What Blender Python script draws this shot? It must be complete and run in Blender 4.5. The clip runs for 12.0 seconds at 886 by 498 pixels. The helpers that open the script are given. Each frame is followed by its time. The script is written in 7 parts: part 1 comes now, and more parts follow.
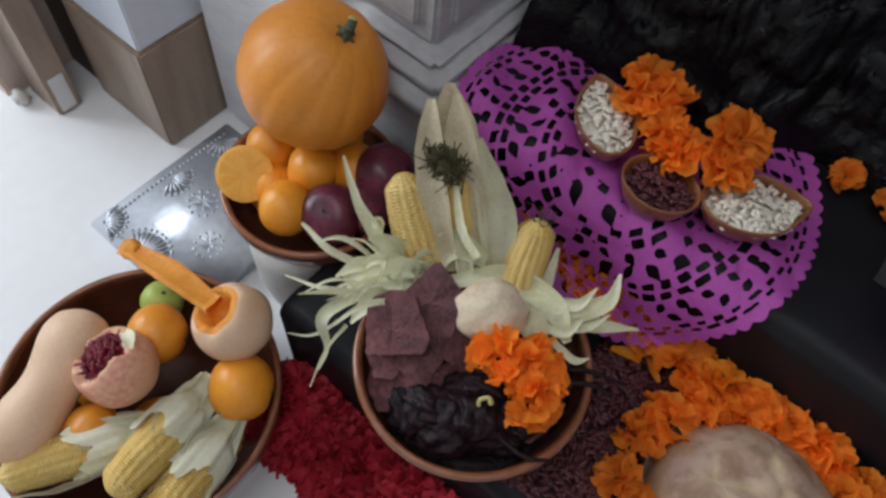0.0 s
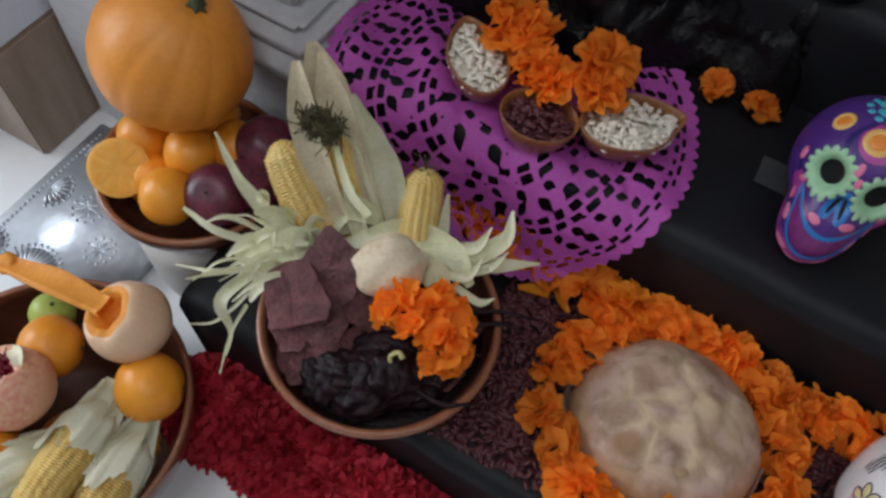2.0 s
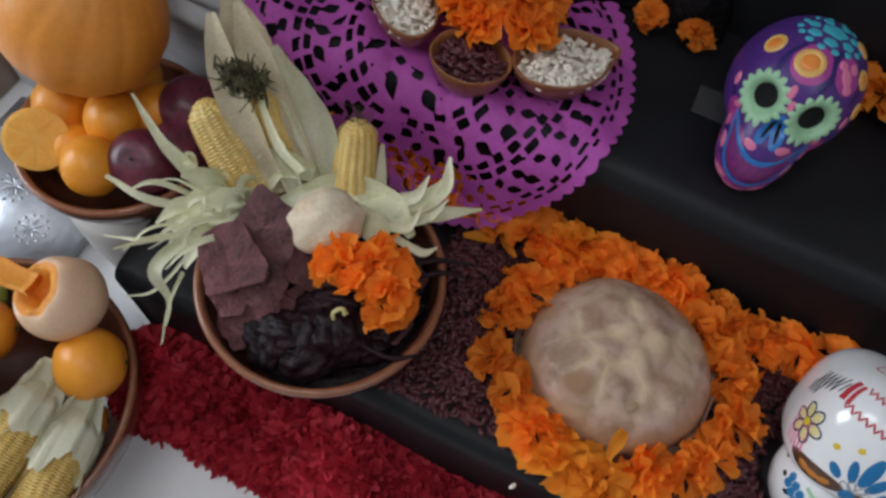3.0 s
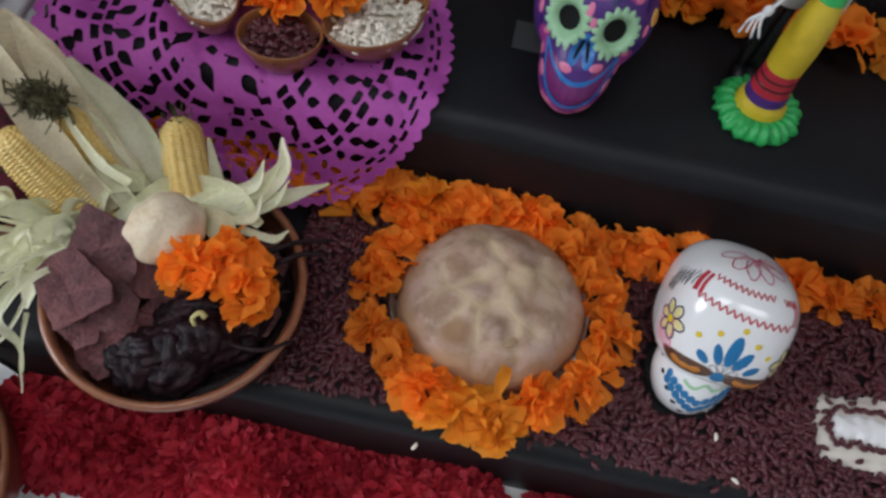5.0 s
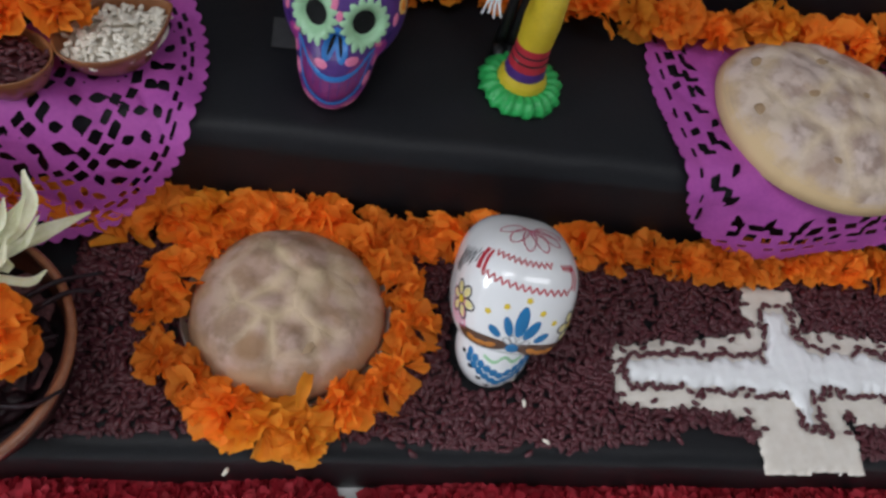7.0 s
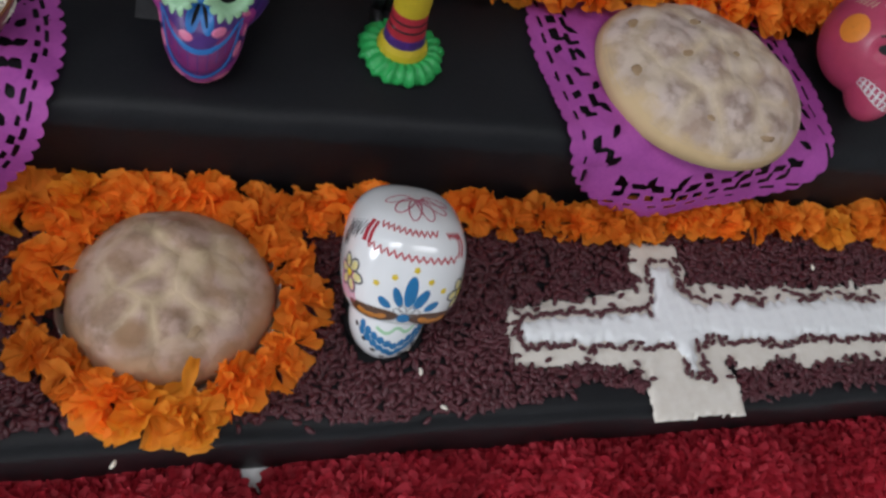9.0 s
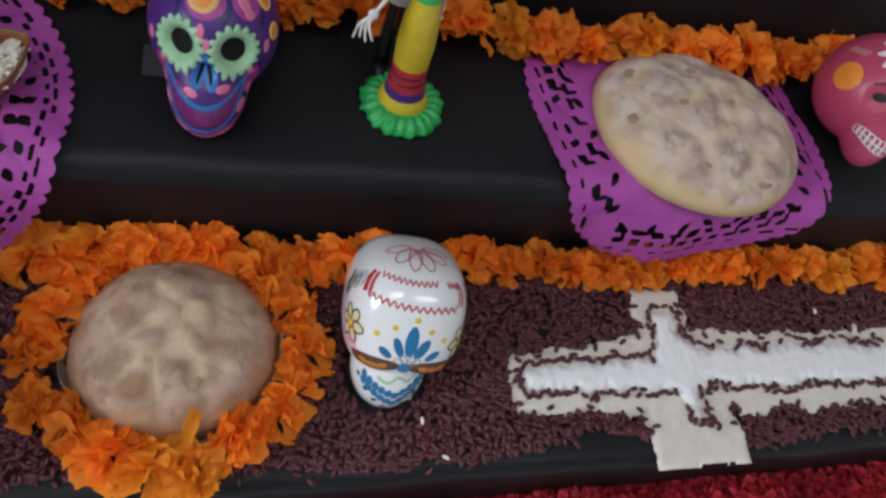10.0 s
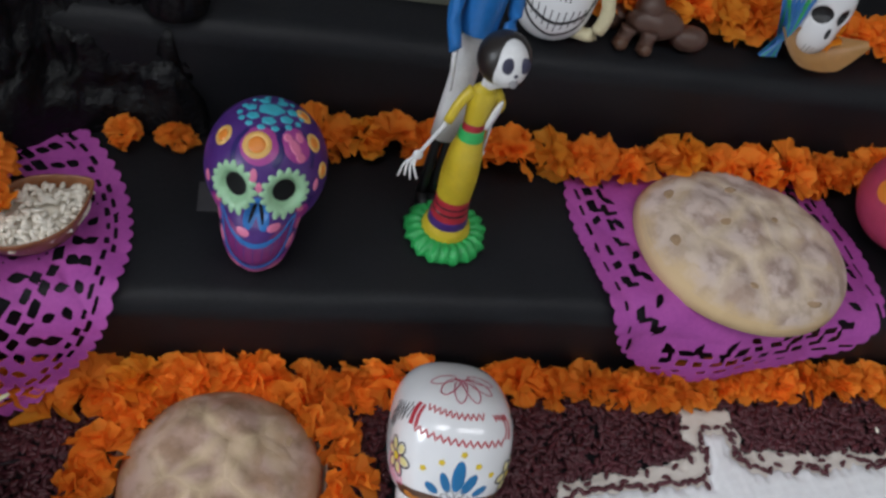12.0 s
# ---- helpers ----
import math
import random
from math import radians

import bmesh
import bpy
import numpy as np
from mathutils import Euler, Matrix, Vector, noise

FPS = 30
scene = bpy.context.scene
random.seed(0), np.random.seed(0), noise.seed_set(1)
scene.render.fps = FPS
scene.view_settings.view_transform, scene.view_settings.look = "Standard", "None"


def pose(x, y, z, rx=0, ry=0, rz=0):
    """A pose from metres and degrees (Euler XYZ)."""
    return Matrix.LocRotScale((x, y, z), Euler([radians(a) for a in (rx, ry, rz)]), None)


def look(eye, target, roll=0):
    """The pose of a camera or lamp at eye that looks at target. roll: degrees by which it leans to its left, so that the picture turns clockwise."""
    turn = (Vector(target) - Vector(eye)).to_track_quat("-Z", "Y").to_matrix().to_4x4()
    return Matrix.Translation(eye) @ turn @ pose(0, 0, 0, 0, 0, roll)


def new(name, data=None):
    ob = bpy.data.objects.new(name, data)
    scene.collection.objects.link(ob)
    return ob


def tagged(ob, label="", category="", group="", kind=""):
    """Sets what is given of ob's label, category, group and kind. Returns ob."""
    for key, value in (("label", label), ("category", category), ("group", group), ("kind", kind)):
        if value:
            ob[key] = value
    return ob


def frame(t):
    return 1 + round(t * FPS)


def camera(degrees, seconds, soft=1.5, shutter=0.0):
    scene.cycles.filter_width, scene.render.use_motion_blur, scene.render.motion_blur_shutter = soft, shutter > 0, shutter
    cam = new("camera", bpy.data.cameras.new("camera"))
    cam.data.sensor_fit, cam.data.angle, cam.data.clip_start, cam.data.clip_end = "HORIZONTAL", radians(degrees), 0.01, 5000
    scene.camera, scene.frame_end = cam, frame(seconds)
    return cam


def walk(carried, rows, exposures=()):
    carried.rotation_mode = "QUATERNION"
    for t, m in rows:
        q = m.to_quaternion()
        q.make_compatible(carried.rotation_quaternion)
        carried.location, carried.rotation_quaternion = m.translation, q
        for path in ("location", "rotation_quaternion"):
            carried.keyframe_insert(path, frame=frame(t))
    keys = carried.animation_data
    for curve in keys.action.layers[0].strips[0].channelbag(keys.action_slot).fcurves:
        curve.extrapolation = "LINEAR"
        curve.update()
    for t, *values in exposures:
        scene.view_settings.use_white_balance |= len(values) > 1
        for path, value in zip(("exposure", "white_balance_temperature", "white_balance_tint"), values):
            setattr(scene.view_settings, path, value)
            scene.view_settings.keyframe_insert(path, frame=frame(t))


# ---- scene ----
cam = camera(62.8, 12.0, soft=2.75, shutter=0.3)
PATH = [
    (0, (-0.21, -0.213, 0.955), (-0.753, 0.65, -0.765), 9.1),
    (0.5, (-0.192, -0.213, 0.955), (-0.747, 0.697, -0.737), 7.7),
    (1, (-0.18, -0.212, 0.951), (-0.683, 0.725, -0.743), 7.6),
    (1.5, (-0.174, -0.206, 0.943), (-0.606, 0.734, -0.77), 8.8),
    (2, (-0.162, -0.202, 0.936), (-0.527, 0.728, -0.797), 9.7),
    (2.5, (-0.148, -0.197, 0.927), (-0.446, 0.716, -0.827), 10.9),
    (3, (-0.135, -0.189, 0.919), (-0.369, 0.698, -0.858), 11.6),
    (3.2, (-0.135, -0.184, 0.92), (-0.327, 0.691, -0.868), 12.8),
    (4.8, (-0.077, -0.182, 0.918), (-0.099, 0.729, -0.863), 12.7),
    (5, (-0.07, -0.18, 0.916), (-0.066, 0.733, -0.863), 12.7),
    (5.5, (-0.05, -0.17, 0.915), (0.038, 0.746, -0.86), 14.0),
    (6, (-0.024, -0.163, 0.918), (0.183, 0.753, -0.848), 17.1),
    (6.5, (-0.008, -0.158, 0.921), (0.291, 0.758, -0.832), 20.6),
    (7, (0.006, -0.155, 0.925), (0.395, 0.754, -0.813), 24.6),
    (7.5, (0.018, -0.159, 0.92), (0.5, 0.684, -0.828), 29.9),
    (7.7, (0.019, -0.162, 0.918), (0.543, 0.631, -0.841), 33.4),
    (9.3, (0.047, -0.15, 0.936), (0.653, 0.687, -0.776), 32.0),
    (9.5, (0.048, -0.148, 0.939), (0.653, 0.708, -0.764), 31.2),
    (10, (0.046, -0.145, 0.944), (0.632, 0.765, -0.738), 29.6),
    (10.5, (0.038, -0.142, 0.947), (0.575, 0.823, -0.72), 27.2),
    (11, (0.033, -0.132, 0.954), (0.524, 0.886, -0.696), 24.3),
    (11.5, (0.036, -0.116, 0.963), (0.515, 0.96, -0.654), 22.1),
    (12, (0.037, -0.108, 0.971), (0.514, 1.019, -0.611), 20.8),
]
walk(cam, [(t, look(eye, target, roll)) for t, eye, target, roll in PATH],
     [(0, -0.2), (2.5, -0.22), (6, 0.0), (12, 0.0)])

# ---- world and lights ----
FLOOR, Z1, Z2, Z3 = -0.08, 0.12, 0.27, 0.42
world = bpy.data.worlds.new("room_air")
world.use_nodes = True
world.node_tree.nodes["Background"].inputs[0].default_value = (0.8, 0.88, 1.0, 1)
world.node_tree.nodes["Background"].inputs[1].default_value = 0.03
scene.world = world


def area_lamp(name, eye, target, sx, sy, watts, colour):
    data = bpy.data.lights.new(name, "AREA")
    data.shape, data.size, data.size_y, data.energy, data.color = "RECTANGLE", sx, sy, watts, colour
    ob = new(name, data)
    ob.matrix_world = look(eye, target)
    return ob


area_lamp("ceiling_lamp", (-0.6, -0.6, 2.86), (-0.6, -0.6, 0), 1.2, 0.6, 14, (0.96, 0.97, 1.0))
area_lamp("ceiling_lamp", (1.2, -0.9, 2.86), (1.2, -0.9, 0), 1.2, 0.6, 11, (0.96, 0.97, 1.0))
area_lamp("daylight_window", (-3.52, -0.9, 1.7), (-0.5, 0, 0.1), 1.5, 1.6, 86, (0.85, 0.92, 1.0))


# ---- materials ----
def material(name, c1, c2=None, rough=0.5, scale=30.0, fine=220.0, bump=0.15, metal=0.0, coat=0.0, sheer=0.0,
             vary=0.0, stretch=(1, 1, 1), spec=0.5, edge=(0.35, 0.65), dist=0.002, sss=0.0):
    """Two scales of noise between two colours, with fine relief. sheer: share of light let through thin sheets. vary: change from piece to piece."""
    c2 = c2 or tuple(v * 0.8 for v in c1)
    m = bpy.data.materials.new(name)
    m.use_nodes = True
    t = m.node_tree
    b = t.nodes["Principled BSDF"]
    co = t.nodes.new("ShaderNodeTexCoord")
    mp = t.nodes.new("ShaderNodeMapping")
    mp.inputs["Scale"].default_value = stretch
    t.links.new(co.outputs["Object"], mp.inputs[0])
    n1, n2 = t.nodes.new("ShaderNodeTexNoise"), t.nodes.new("ShaderNodeTexNoise")
    for n, s in ((n1, scale), (n2, fine)):
        n.inputs["Scale"].default_value = s
        n.inputs["Detail"].default_value = 4
        t.links.new(mp.outputs[0], n.inputs["Vector"])
    mix = t.nodes.new("ShaderNodeMath")
    mix.operation = "MULTIPLY_ADD"
    t.links.new(n2.outputs[0], mix.inputs[0])
    mix.inputs[1].default_value = 0.4
    add = t.nodes.new("ShaderNodeMath")
    add.operation = "MULTIPLY"
    add.inputs[1].default_value = 0.6
    t.links.new(n1.outputs[0], add.inputs[0])
    t.links.new(add.outputs[0], mix.inputs[2])
    ramp = t.nodes.new("ShaderNodeValToRGB")
    ramp.color_ramp.elements[0].position, ramp.color_ramp.elements[1].position = edge
    ramp.color_ramp.elements[0].color, ramp.color_ramp.elements[1].color = (*c1, 1), (*c2, 1)
    t.links.new(mix.outputs[0], ramp.inputs[0])
    colour = ramp.outputs[0]
    if vary:
        info, hsv, ma = t.nodes.new("ShaderNodeObjectInfo"), t.nodes.new("ShaderNodeHueSaturation"), t.nodes.new("ShaderNodeMapRange")
        ma.inputs[3].default_value, ma.inputs[4].default_value = 1 - vary, 1 + vary
        t.links.new(info.outputs["Random"], ma.inputs[0])
        t.links.new(ma.outputs[0], hsv.inputs["Value"])
        t.links.new(colour, hsv.inputs["Color"])
        colour = hsv.outputs[0]
    t.links.new(colour, b.inputs["Base Color"])
    b.inputs["Roughness"].default_value, b.inputs["Metallic"].default_value = rough, metal
    b.inputs["Coat Weight"].default_value, b.inputs["Specular IOR Level"].default_value = coat, spec
    b.inputs["Coat Roughness"].default_value = 0.12
    if sss:
        b.inputs["Subsurface Weight"].default_value = sss
        b.inputs["Subsurface Radius"].default_value = (0.006, 0.003, 0.002)
        b.inputs["Subsurface Scale"].default_value = 1.0
    if bump:
        bp = t.nodes.new("ShaderNodeBump")
        bp.inputs["Strength"].default_value, bp.inputs["Distance"].default_value = bump, dist
        t.links.new(mix.outputs[0], bp.inputs["Height"])
        t.links.new(bp.outputs[0], b.inputs["Normal"])
    if sheer:
        tr, ms = t.nodes.new("ShaderNodeBsdfTranslucent"), t.nodes.new("ShaderNodeMixShader")
        t.links.new(colour, tr.inputs[0])
        ms.inputs[0].default_value = sheer
        t.links.new(b.outputs[0], ms.inputs[1])
        t.links.new(tr.outputs[0], ms.inputs[2])
        t.links.new(ms.outputs[0], t.nodes["Material Output"].inputs[0])
    return m


FLOOR_M = material("white_stone_floor", (0.93, 0.94, 0.95), (0.88, 0.89, 0.90), 0.25, 3, 40, 0.02)
MARBLE = material("veined_marble", (0.92, 0.94, 0.97), (0.74, 0.77, 0.82), 0.3, 5, 60, 0.04, stretch=(1, 1, 2.5))
WALLPAINT = material("wall_paint", (0.72, 0.72, 0.72), (0.66, 0.66, 0.67), 0.7, 4, 120, 0.05)
CEILPAINT = material("ceiling_paint", (0.8, 0.8, 0.8), (0.75, 0.75, 0.75), 0.8, 4, 120, 0.03)
GREYMARBLE = material("grey_marble", (0.57, 0.57, 0.58), (0.40, 0.40, 0.42), 0.35, 6, 60, 0.05, stretch=(1, 1, 2))
BROWNWOOD = material("brown_wood_veneer", (0.25, 0.18, 0.135), (0.37, 0.275, 0.21), 0.38, 10, 120, 0.12, stretch=(5, 5, 0.7))
# near-black brown: the shade of the gap by the pilaster, put in as colour
GAPDARK = material("dark_gap_brown", (0.022, 0.015, 0.012), (0.035, 0.024, 0.019), 0.4, 8, 90, 0.08, stretch=(5, 5, 0.7))
WHITEPANEL = material("white_panel", (0.74, 0.79, 0.88), (0.68, 0.73, 0.82), 0.5, 4, 80, 0.03)
BLACKPAPER = material("black_paper", (0.008, 0.0085, 0.0105), (0.012, 0.0125, 0.015), 0.5, 9, 160, 0.25, dist=0.003, spec=0.24)
BLACKPLASTIC = material("black_plastic", (0.004, 0.004, 0.005), (0.006, 0.006, 0.007), 0.22, 60, 190, 0.9, dist=0.006, spec=0.22)
CLAY = material("glazed_red_clay", (0.085, 0.026, 0.015), (0.14, 0.046, 0.026), 0.28, 18, 120, 0.1, coat=0.4)
CLAYRIM = material("glazed_clay_rim", (0.30, 0.11, 0.05), (0.19, 0.065, 0.03), 0.3, 26, 160, 0.12, coat=0.35)
TANCLAY = material("tan_clay", (0.30, 0.12, 0.045), (0.22, 0.08, 0.03), 0.3, 40, 200, 0.1, coat=0.35, vary=0.1)
ORANGE = material("orange_peel", (0.86, 0.36, 0.03), (0.78, 0.27, 0.02), 0.38, 25, 500, 0.35, vary=0.12, dist=0.0012, sss=0.1)
ORANGECUT = material("orange_flesh", (0.93, 0.50, 0.08), (0.85, 0.36, 0.03), 0.3, 90, 350, 0.3, sss=0.2)
PITH = material("orange_pith", (0.92, 0.50, 0.10), (0.86, 0.42, 0.06), 0.6, 60, 300, 0.1)
PUMPKIN = material("pumpkin_skin", (0.78, 0.29, 0.035), (0.66, 0.225, 0.022), 0.46, 9, 150, 0.18)
STEMGREEN = material("dry_green_stem", (0.045, 0.06, 0.03), (0.10, 0.11, 0.05), 0.7, 60, 250, 0.5)
PLUM = material("dark_plum_skin", (0.032, 0.008, 0.020), (0.17, 0.026, 0.050), 0.36, 22, 160, 0.08, vary=0.3)
SQUASH = material("butternut_skin", (0.80, 0.56, 0.38), (0.71, 0.46, 0.29), 0.5, 12, 180, 0.08, sss=0.1)
SQUASHFLESH = material("squash_flesh", (0.84, 0.35, 0.045), (0.70, 0.24, 0.02), 0.6, 60, 220, 0.6)
POMSKIN = material("pomegranate_skin", (0.76, 0.44, 0.27), (0.62, 0.14, 0.14), 0.4, 9, 160, 0.12, edge=(0.46, 0.66))
POMSEED = material("pomegranate_seed", (0.20, 0.012, 0.03), (0.09, 0.006, 0.015), 0.2, 120, 300, 0.1, vary=0.3)
LIME = material("lime_skin", (0.42, 0.52, 0.12), (0.34, 0.44, 0.08), 0.4, 20, 300, 0.2)
KERNEL = material("corn_kernel", (0.82, 0.62, 0.24), (0.70, 0.46, 0.12), 0.4, 32, 320, 0.25, sss=0.15)
HUSK = material("fresh_husk", (0.90, 0.88, 0.70), (0.70, 0.71, 0.40), 0.55, 22, 260, 0.3, sheer=0.25, vary=0.15)
HUSKDRY = material("dry_husk", (0.78, 0.70, 0.50), (0.56, 0.47, 0.30), 0.6, 26, 260, 0.35, sheer=0.2, vary=0.12)
HUSKPALE = material("pale_husk", (0.87, 0.85, 0.70), (0.73, 0.73, 0.52), 0.55, 30, 260, 0.3, sheer=0.25, vary=0.12)
SILK = material("corn_silk", (0.035, 0.028, 0.014), (0.11, 0.095, 0.035), 0.7, 80, 300, 0.2)
CHIP = material("blue_corn_chip", (0.165, 0.056, 0.058), (0.062, 0.021, 0.024), 0.75, 60, 260, 1.0, vary=0.3, dist=0.006)
CHILE = material("dried_chile", (0.006, 0.004, 0.006), (0.026, 0.010, 0.013), 0.42, 40, 160, 0.8, vary=0.4, dist=0.004, spec=0.16)
PALESTEM = material("pale_chile_stem", (0.55, 0.50, 0.22), (0.42, 0.38, 0.14), 0.6, 60, 200, 0.2)
GARLIC = material("cream_bulb_skin", (0.74, 0.63, 0.46), (0.56, 0.38, 0.23), 0.6, 34, 200, 0.8, sss=0.15, edge=(0.44, 0.72))
PETAL = material("orange_crepe_paper", (1.0, 0.335, 0.027), (0.95, 0.26, 0.015), 0.75, 20, 240, 0.3, sheer=0.42, vary=0.12)
PETALY = material("yellow_orange_crepe_paper", (0.95, 0.38, 0.025), (0.90, 0.30, 0.015), 0.75, 20, 240, 0.3, sheer=0.42, vary=0.1)
PURPLE = material("purple_tissue_paper", (0.52, 0.095, 0.44), (0.40, 0.064, 0.36), 0.65, 14, 200, 0.25, sheer=0.12)
RED = material("red_crepe_paper", (0.60, 0.022, 0.048), (0.38, 0.011, 0.024), 0.7, 14, 220, 0.3, sheer=0.3)
BEAN = material("red_bean", (0.108, 0.024, 0.032), (0.060, 0.013, 0.018), 0.42, 60, 300, 0.05)
BEANW = material("white_bean", (0.86, 0.81, 0.71), (0.78, 0.71, 0.58), 0.4, 60, 300, 0.05, vary=0.08)
SALT = material("white_salt", (0.93, 0.93, 0.93), (0.88, 0.88, 0.89), 0.8, 90, 900, 0.5, dist=0.001)
RICE = material("cream_flour", (0.82, 0.76, 0.69), (0.74, 0.67, 0.59), 0.9, 70, 700, 0.4, dist=0.001)


def crust(name, pale, brown, flour, cell, baked, spots, reach, side=None):
    """Sugared crust: browned skin parted by paler cracks, with a dusting of flour."""
    m = material(name, brown, tuple(0.75 * v for v in brown), 0.65, 26, 240, 0.45, edge=(0.4, 0.62))
    t = m.node_tree
    b = t.nodes["Principled BSDF"]
    old = b.inputs["Base Color"].links[0].from_socket
    co = [n for n in t.nodes if n.bl_idname == "ShaderNodeTexCoord"][0]
    nz, vo, ad = t.nodes.new("ShaderNodeTexNoise"), t.nodes.new("ShaderNodeTexVoronoi"), t.nodes.new("ShaderNodeMixRGB")
    nz.inputs["Scale"].default_value = 24
    ad.blend_type, ad.inputs[0].default_value = "ADD", 0.014
    t.links.new(co.outputs["Object"], nz.inputs["Vector"])
    flat = t.nodes.new("ShaderNodeVectorMath")
    flat.operation = "MULTIPLY"
    flat.inputs[1].default_value = (1, 1, 0)
    t.links.new(co.outputs["Object"], flat.inputs[0])
    t.links.new(flat.outputs[0], ad.inputs[1])
    t.links.new(nz.outputs["Color"], ad.inputs[2])
    vo.feature = "DISTANCE_TO_EDGE"
    vo.inputs["Scale"].default_value = cell
    t.links.new(ad.outputs[0], vo.inputs["Vector"])

    def ramp(src, a, c):
        r = t.nodes.new("ShaderNodeMapRange")
        r.inputs[1].default_value, r.inputs[2].default_value = a, c
        t.links.new(src, r.inputs[0])
        return r.outputs[0]

    n2 = t.nodes.new("ShaderNodeTexNoise")
    n2.inputs["Scale"].default_value, n2.inputs["Detail"].default_value = 46, 9
    t.links.new(co.outputs["Object"], n2.inputs["Vector"])
    dust, crack = t.nodes.new("ShaderNodeMixRGB"), t.nodes.new("ShaderNodeMixRGB")
    t.links.new(ramp(n2.outputs[0], 0.42, 0.58), dust.inputs[0])
    t.links.new(old, dust.inputs[1])
    dust.inputs[2].default_value = (*flour, 1)
    # the paler seams fade out towards the rim, where the sugar lies evenly
    far, gate = t.nodes.new("ShaderNodeVectorMath"), t.nodes.new("ShaderNodeMath")
    far.operation = "LENGTH"
    t.links.new(flat.outputs[0], far.inputs[0])
    gate.operation, gate.use_clamp = "MAXIMUM", True
    seam = ramp(vo.outputs["Distance"], -0.09, 0.19)
    t.links.new(seam, gate.inputs[0])
    t.links.new(ramp(far.outputs["Value"], reach * 0.35, reach), gate.inputs[1])
    t.links.new(gate.outputs[0], crack.inputs[0])
    crack.inputs[1].default_value = (*pale, 1)
    t.links.new(dust.outputs[0], crack.inputs[2])
    v2, spot, dots = t.nodes.new("ShaderNodeTexVoronoi"), t.nodes.new("ShaderNodeMixRGB"), t.nodes.new("ShaderNodeMath")
    v2.inputs["Scale"].default_value = cell
    t.links.new(ad.outputs[0], v2.inputs["Vector"])
    dots.operation, dots.use_clamp = "MULTIPLY", True
    t.links.new(ramp(v2.outputs["Distance"], 0.46, 0.30), dots.inputs[0])
    t.links.new(ramp(v2.outputs["Color"], 0.42, 0.75), dots.inputs[1])
    part_spot = t.nodes.new("ShaderNodeMath")
    part_spot.operation = "MULTIPLY"
    part_spot.inputs[1].default_value = spots
    t.links.new(dots.outputs[0], part_spot.inputs[0])
    t.links.new(part_spot.outputs[0], spot.inputs[0])
    t.links.new(crack.outputs[0], spot.inputs[1])
    spot.inputs[2].default_value = (*baked, 1)
    done = spot.outputs[0]
    if side:
        # the bare tan flank below the sugar, by the slope of the crust
        geo, sep, wob, rim = t.nodes.new("ShaderNodeNewGeometry"), t.nodes.new("ShaderNodeSeparateXYZ"), t.nodes.new("ShaderNodeMath"), t.nodes.new("ShaderNodeMixRGB")
        t.links.new(geo.outputs["True Normal"], sep.inputs[0])
        wob.operation = "MULTIPLY_ADD"
        wob.inputs[1].default_value = 0.9
        t.links.new(nz.outputs[0], wob.inputs[0])
        t.links.new(sep.outputs["Z"], wob.inputs[2])
        t.links.new(ramp(wob.outputs[0], 1.30, 0.95), rim.inputs[0])
        t.links.new(done, rim.inputs[1])
        rim.inputs[2].default_value = (*side, 1)
        done = rim.outputs[0]
    t.links.new(done, b.inputs["Base Color"])
    # seams lie lower than the puffed pads between them
    fine = b.inputs["Normal"].links[0].from_node
    puff = t.nodes.new("ShaderNodeBump")
    puff.inputs["Strength"].default_value, puff.inputs["Distance"].default_value = 0.38, 0.006
    t.links.new(ramp(vo.outputs["Distance"], 0.0, 0.30), puff.inputs["Height"])
    t.links.new(puff.outputs[0], fine.inputs["Normal"])
    return m


CRUST = crust("sugared_bread_crust", (0.66, 0.50, 0.31), (0.41, 0.26, 0.175), (0.51, 0.345, 0.275), 20, (0.33, 0.18, 0.09), 0.9, 0.085, (0.46, 0.29, 0.17))
CRUSTPALE = crust("pale_bread_crust", (0.72, 0.57, 0.39), (0.46, 0.325, 0.265), (0.62, 0.49, 0.435), 13, (0.43, 0.30, 0.22), 0.6, 0.15, (0.62, 0.44, 0.24))
BREADKNOB = material("browned_bread_knob", (0.38, 0.24, 0.13), (0.46, 0.31, 0.19), 0.55, 40, 160, 0.3)
FOIL = material("crumpled_foil", (0.75, 0.73, 0.70), (0.65, 0.62, 0.58), 0.28, 40, 200, 0.6, metal=0.9)
TIN = material("embossed_tin", (0.60, 0.63, 0.68), (0.46, 0.49, 0.54), 0.40, 9, 60, 0.6, metal=0.5, dist=0.005)
CERAMIC = material("white_glazed_ceramic", (0.82, 0.82, 0.83), (0.79, 0.79, 0.80), 0.12, 10, 80, 0.01, coat=0.6)
TAPE = material("grey_tape", (0.05, 0.05, 0.053), (0.065, 0.065, 0.068), 0.4, 30, 160, 0.05)
STUCCO = material("white_pot", (0.74, 0.72, 0.69), (0.68, 0.66, 0.62), 0.55, 12, 120, 0.08)


def paint(name, c, rough=0.35):
    return material(name, c, tuple(v * 0.85 for v in c), rough, 60, 300, 0.05)


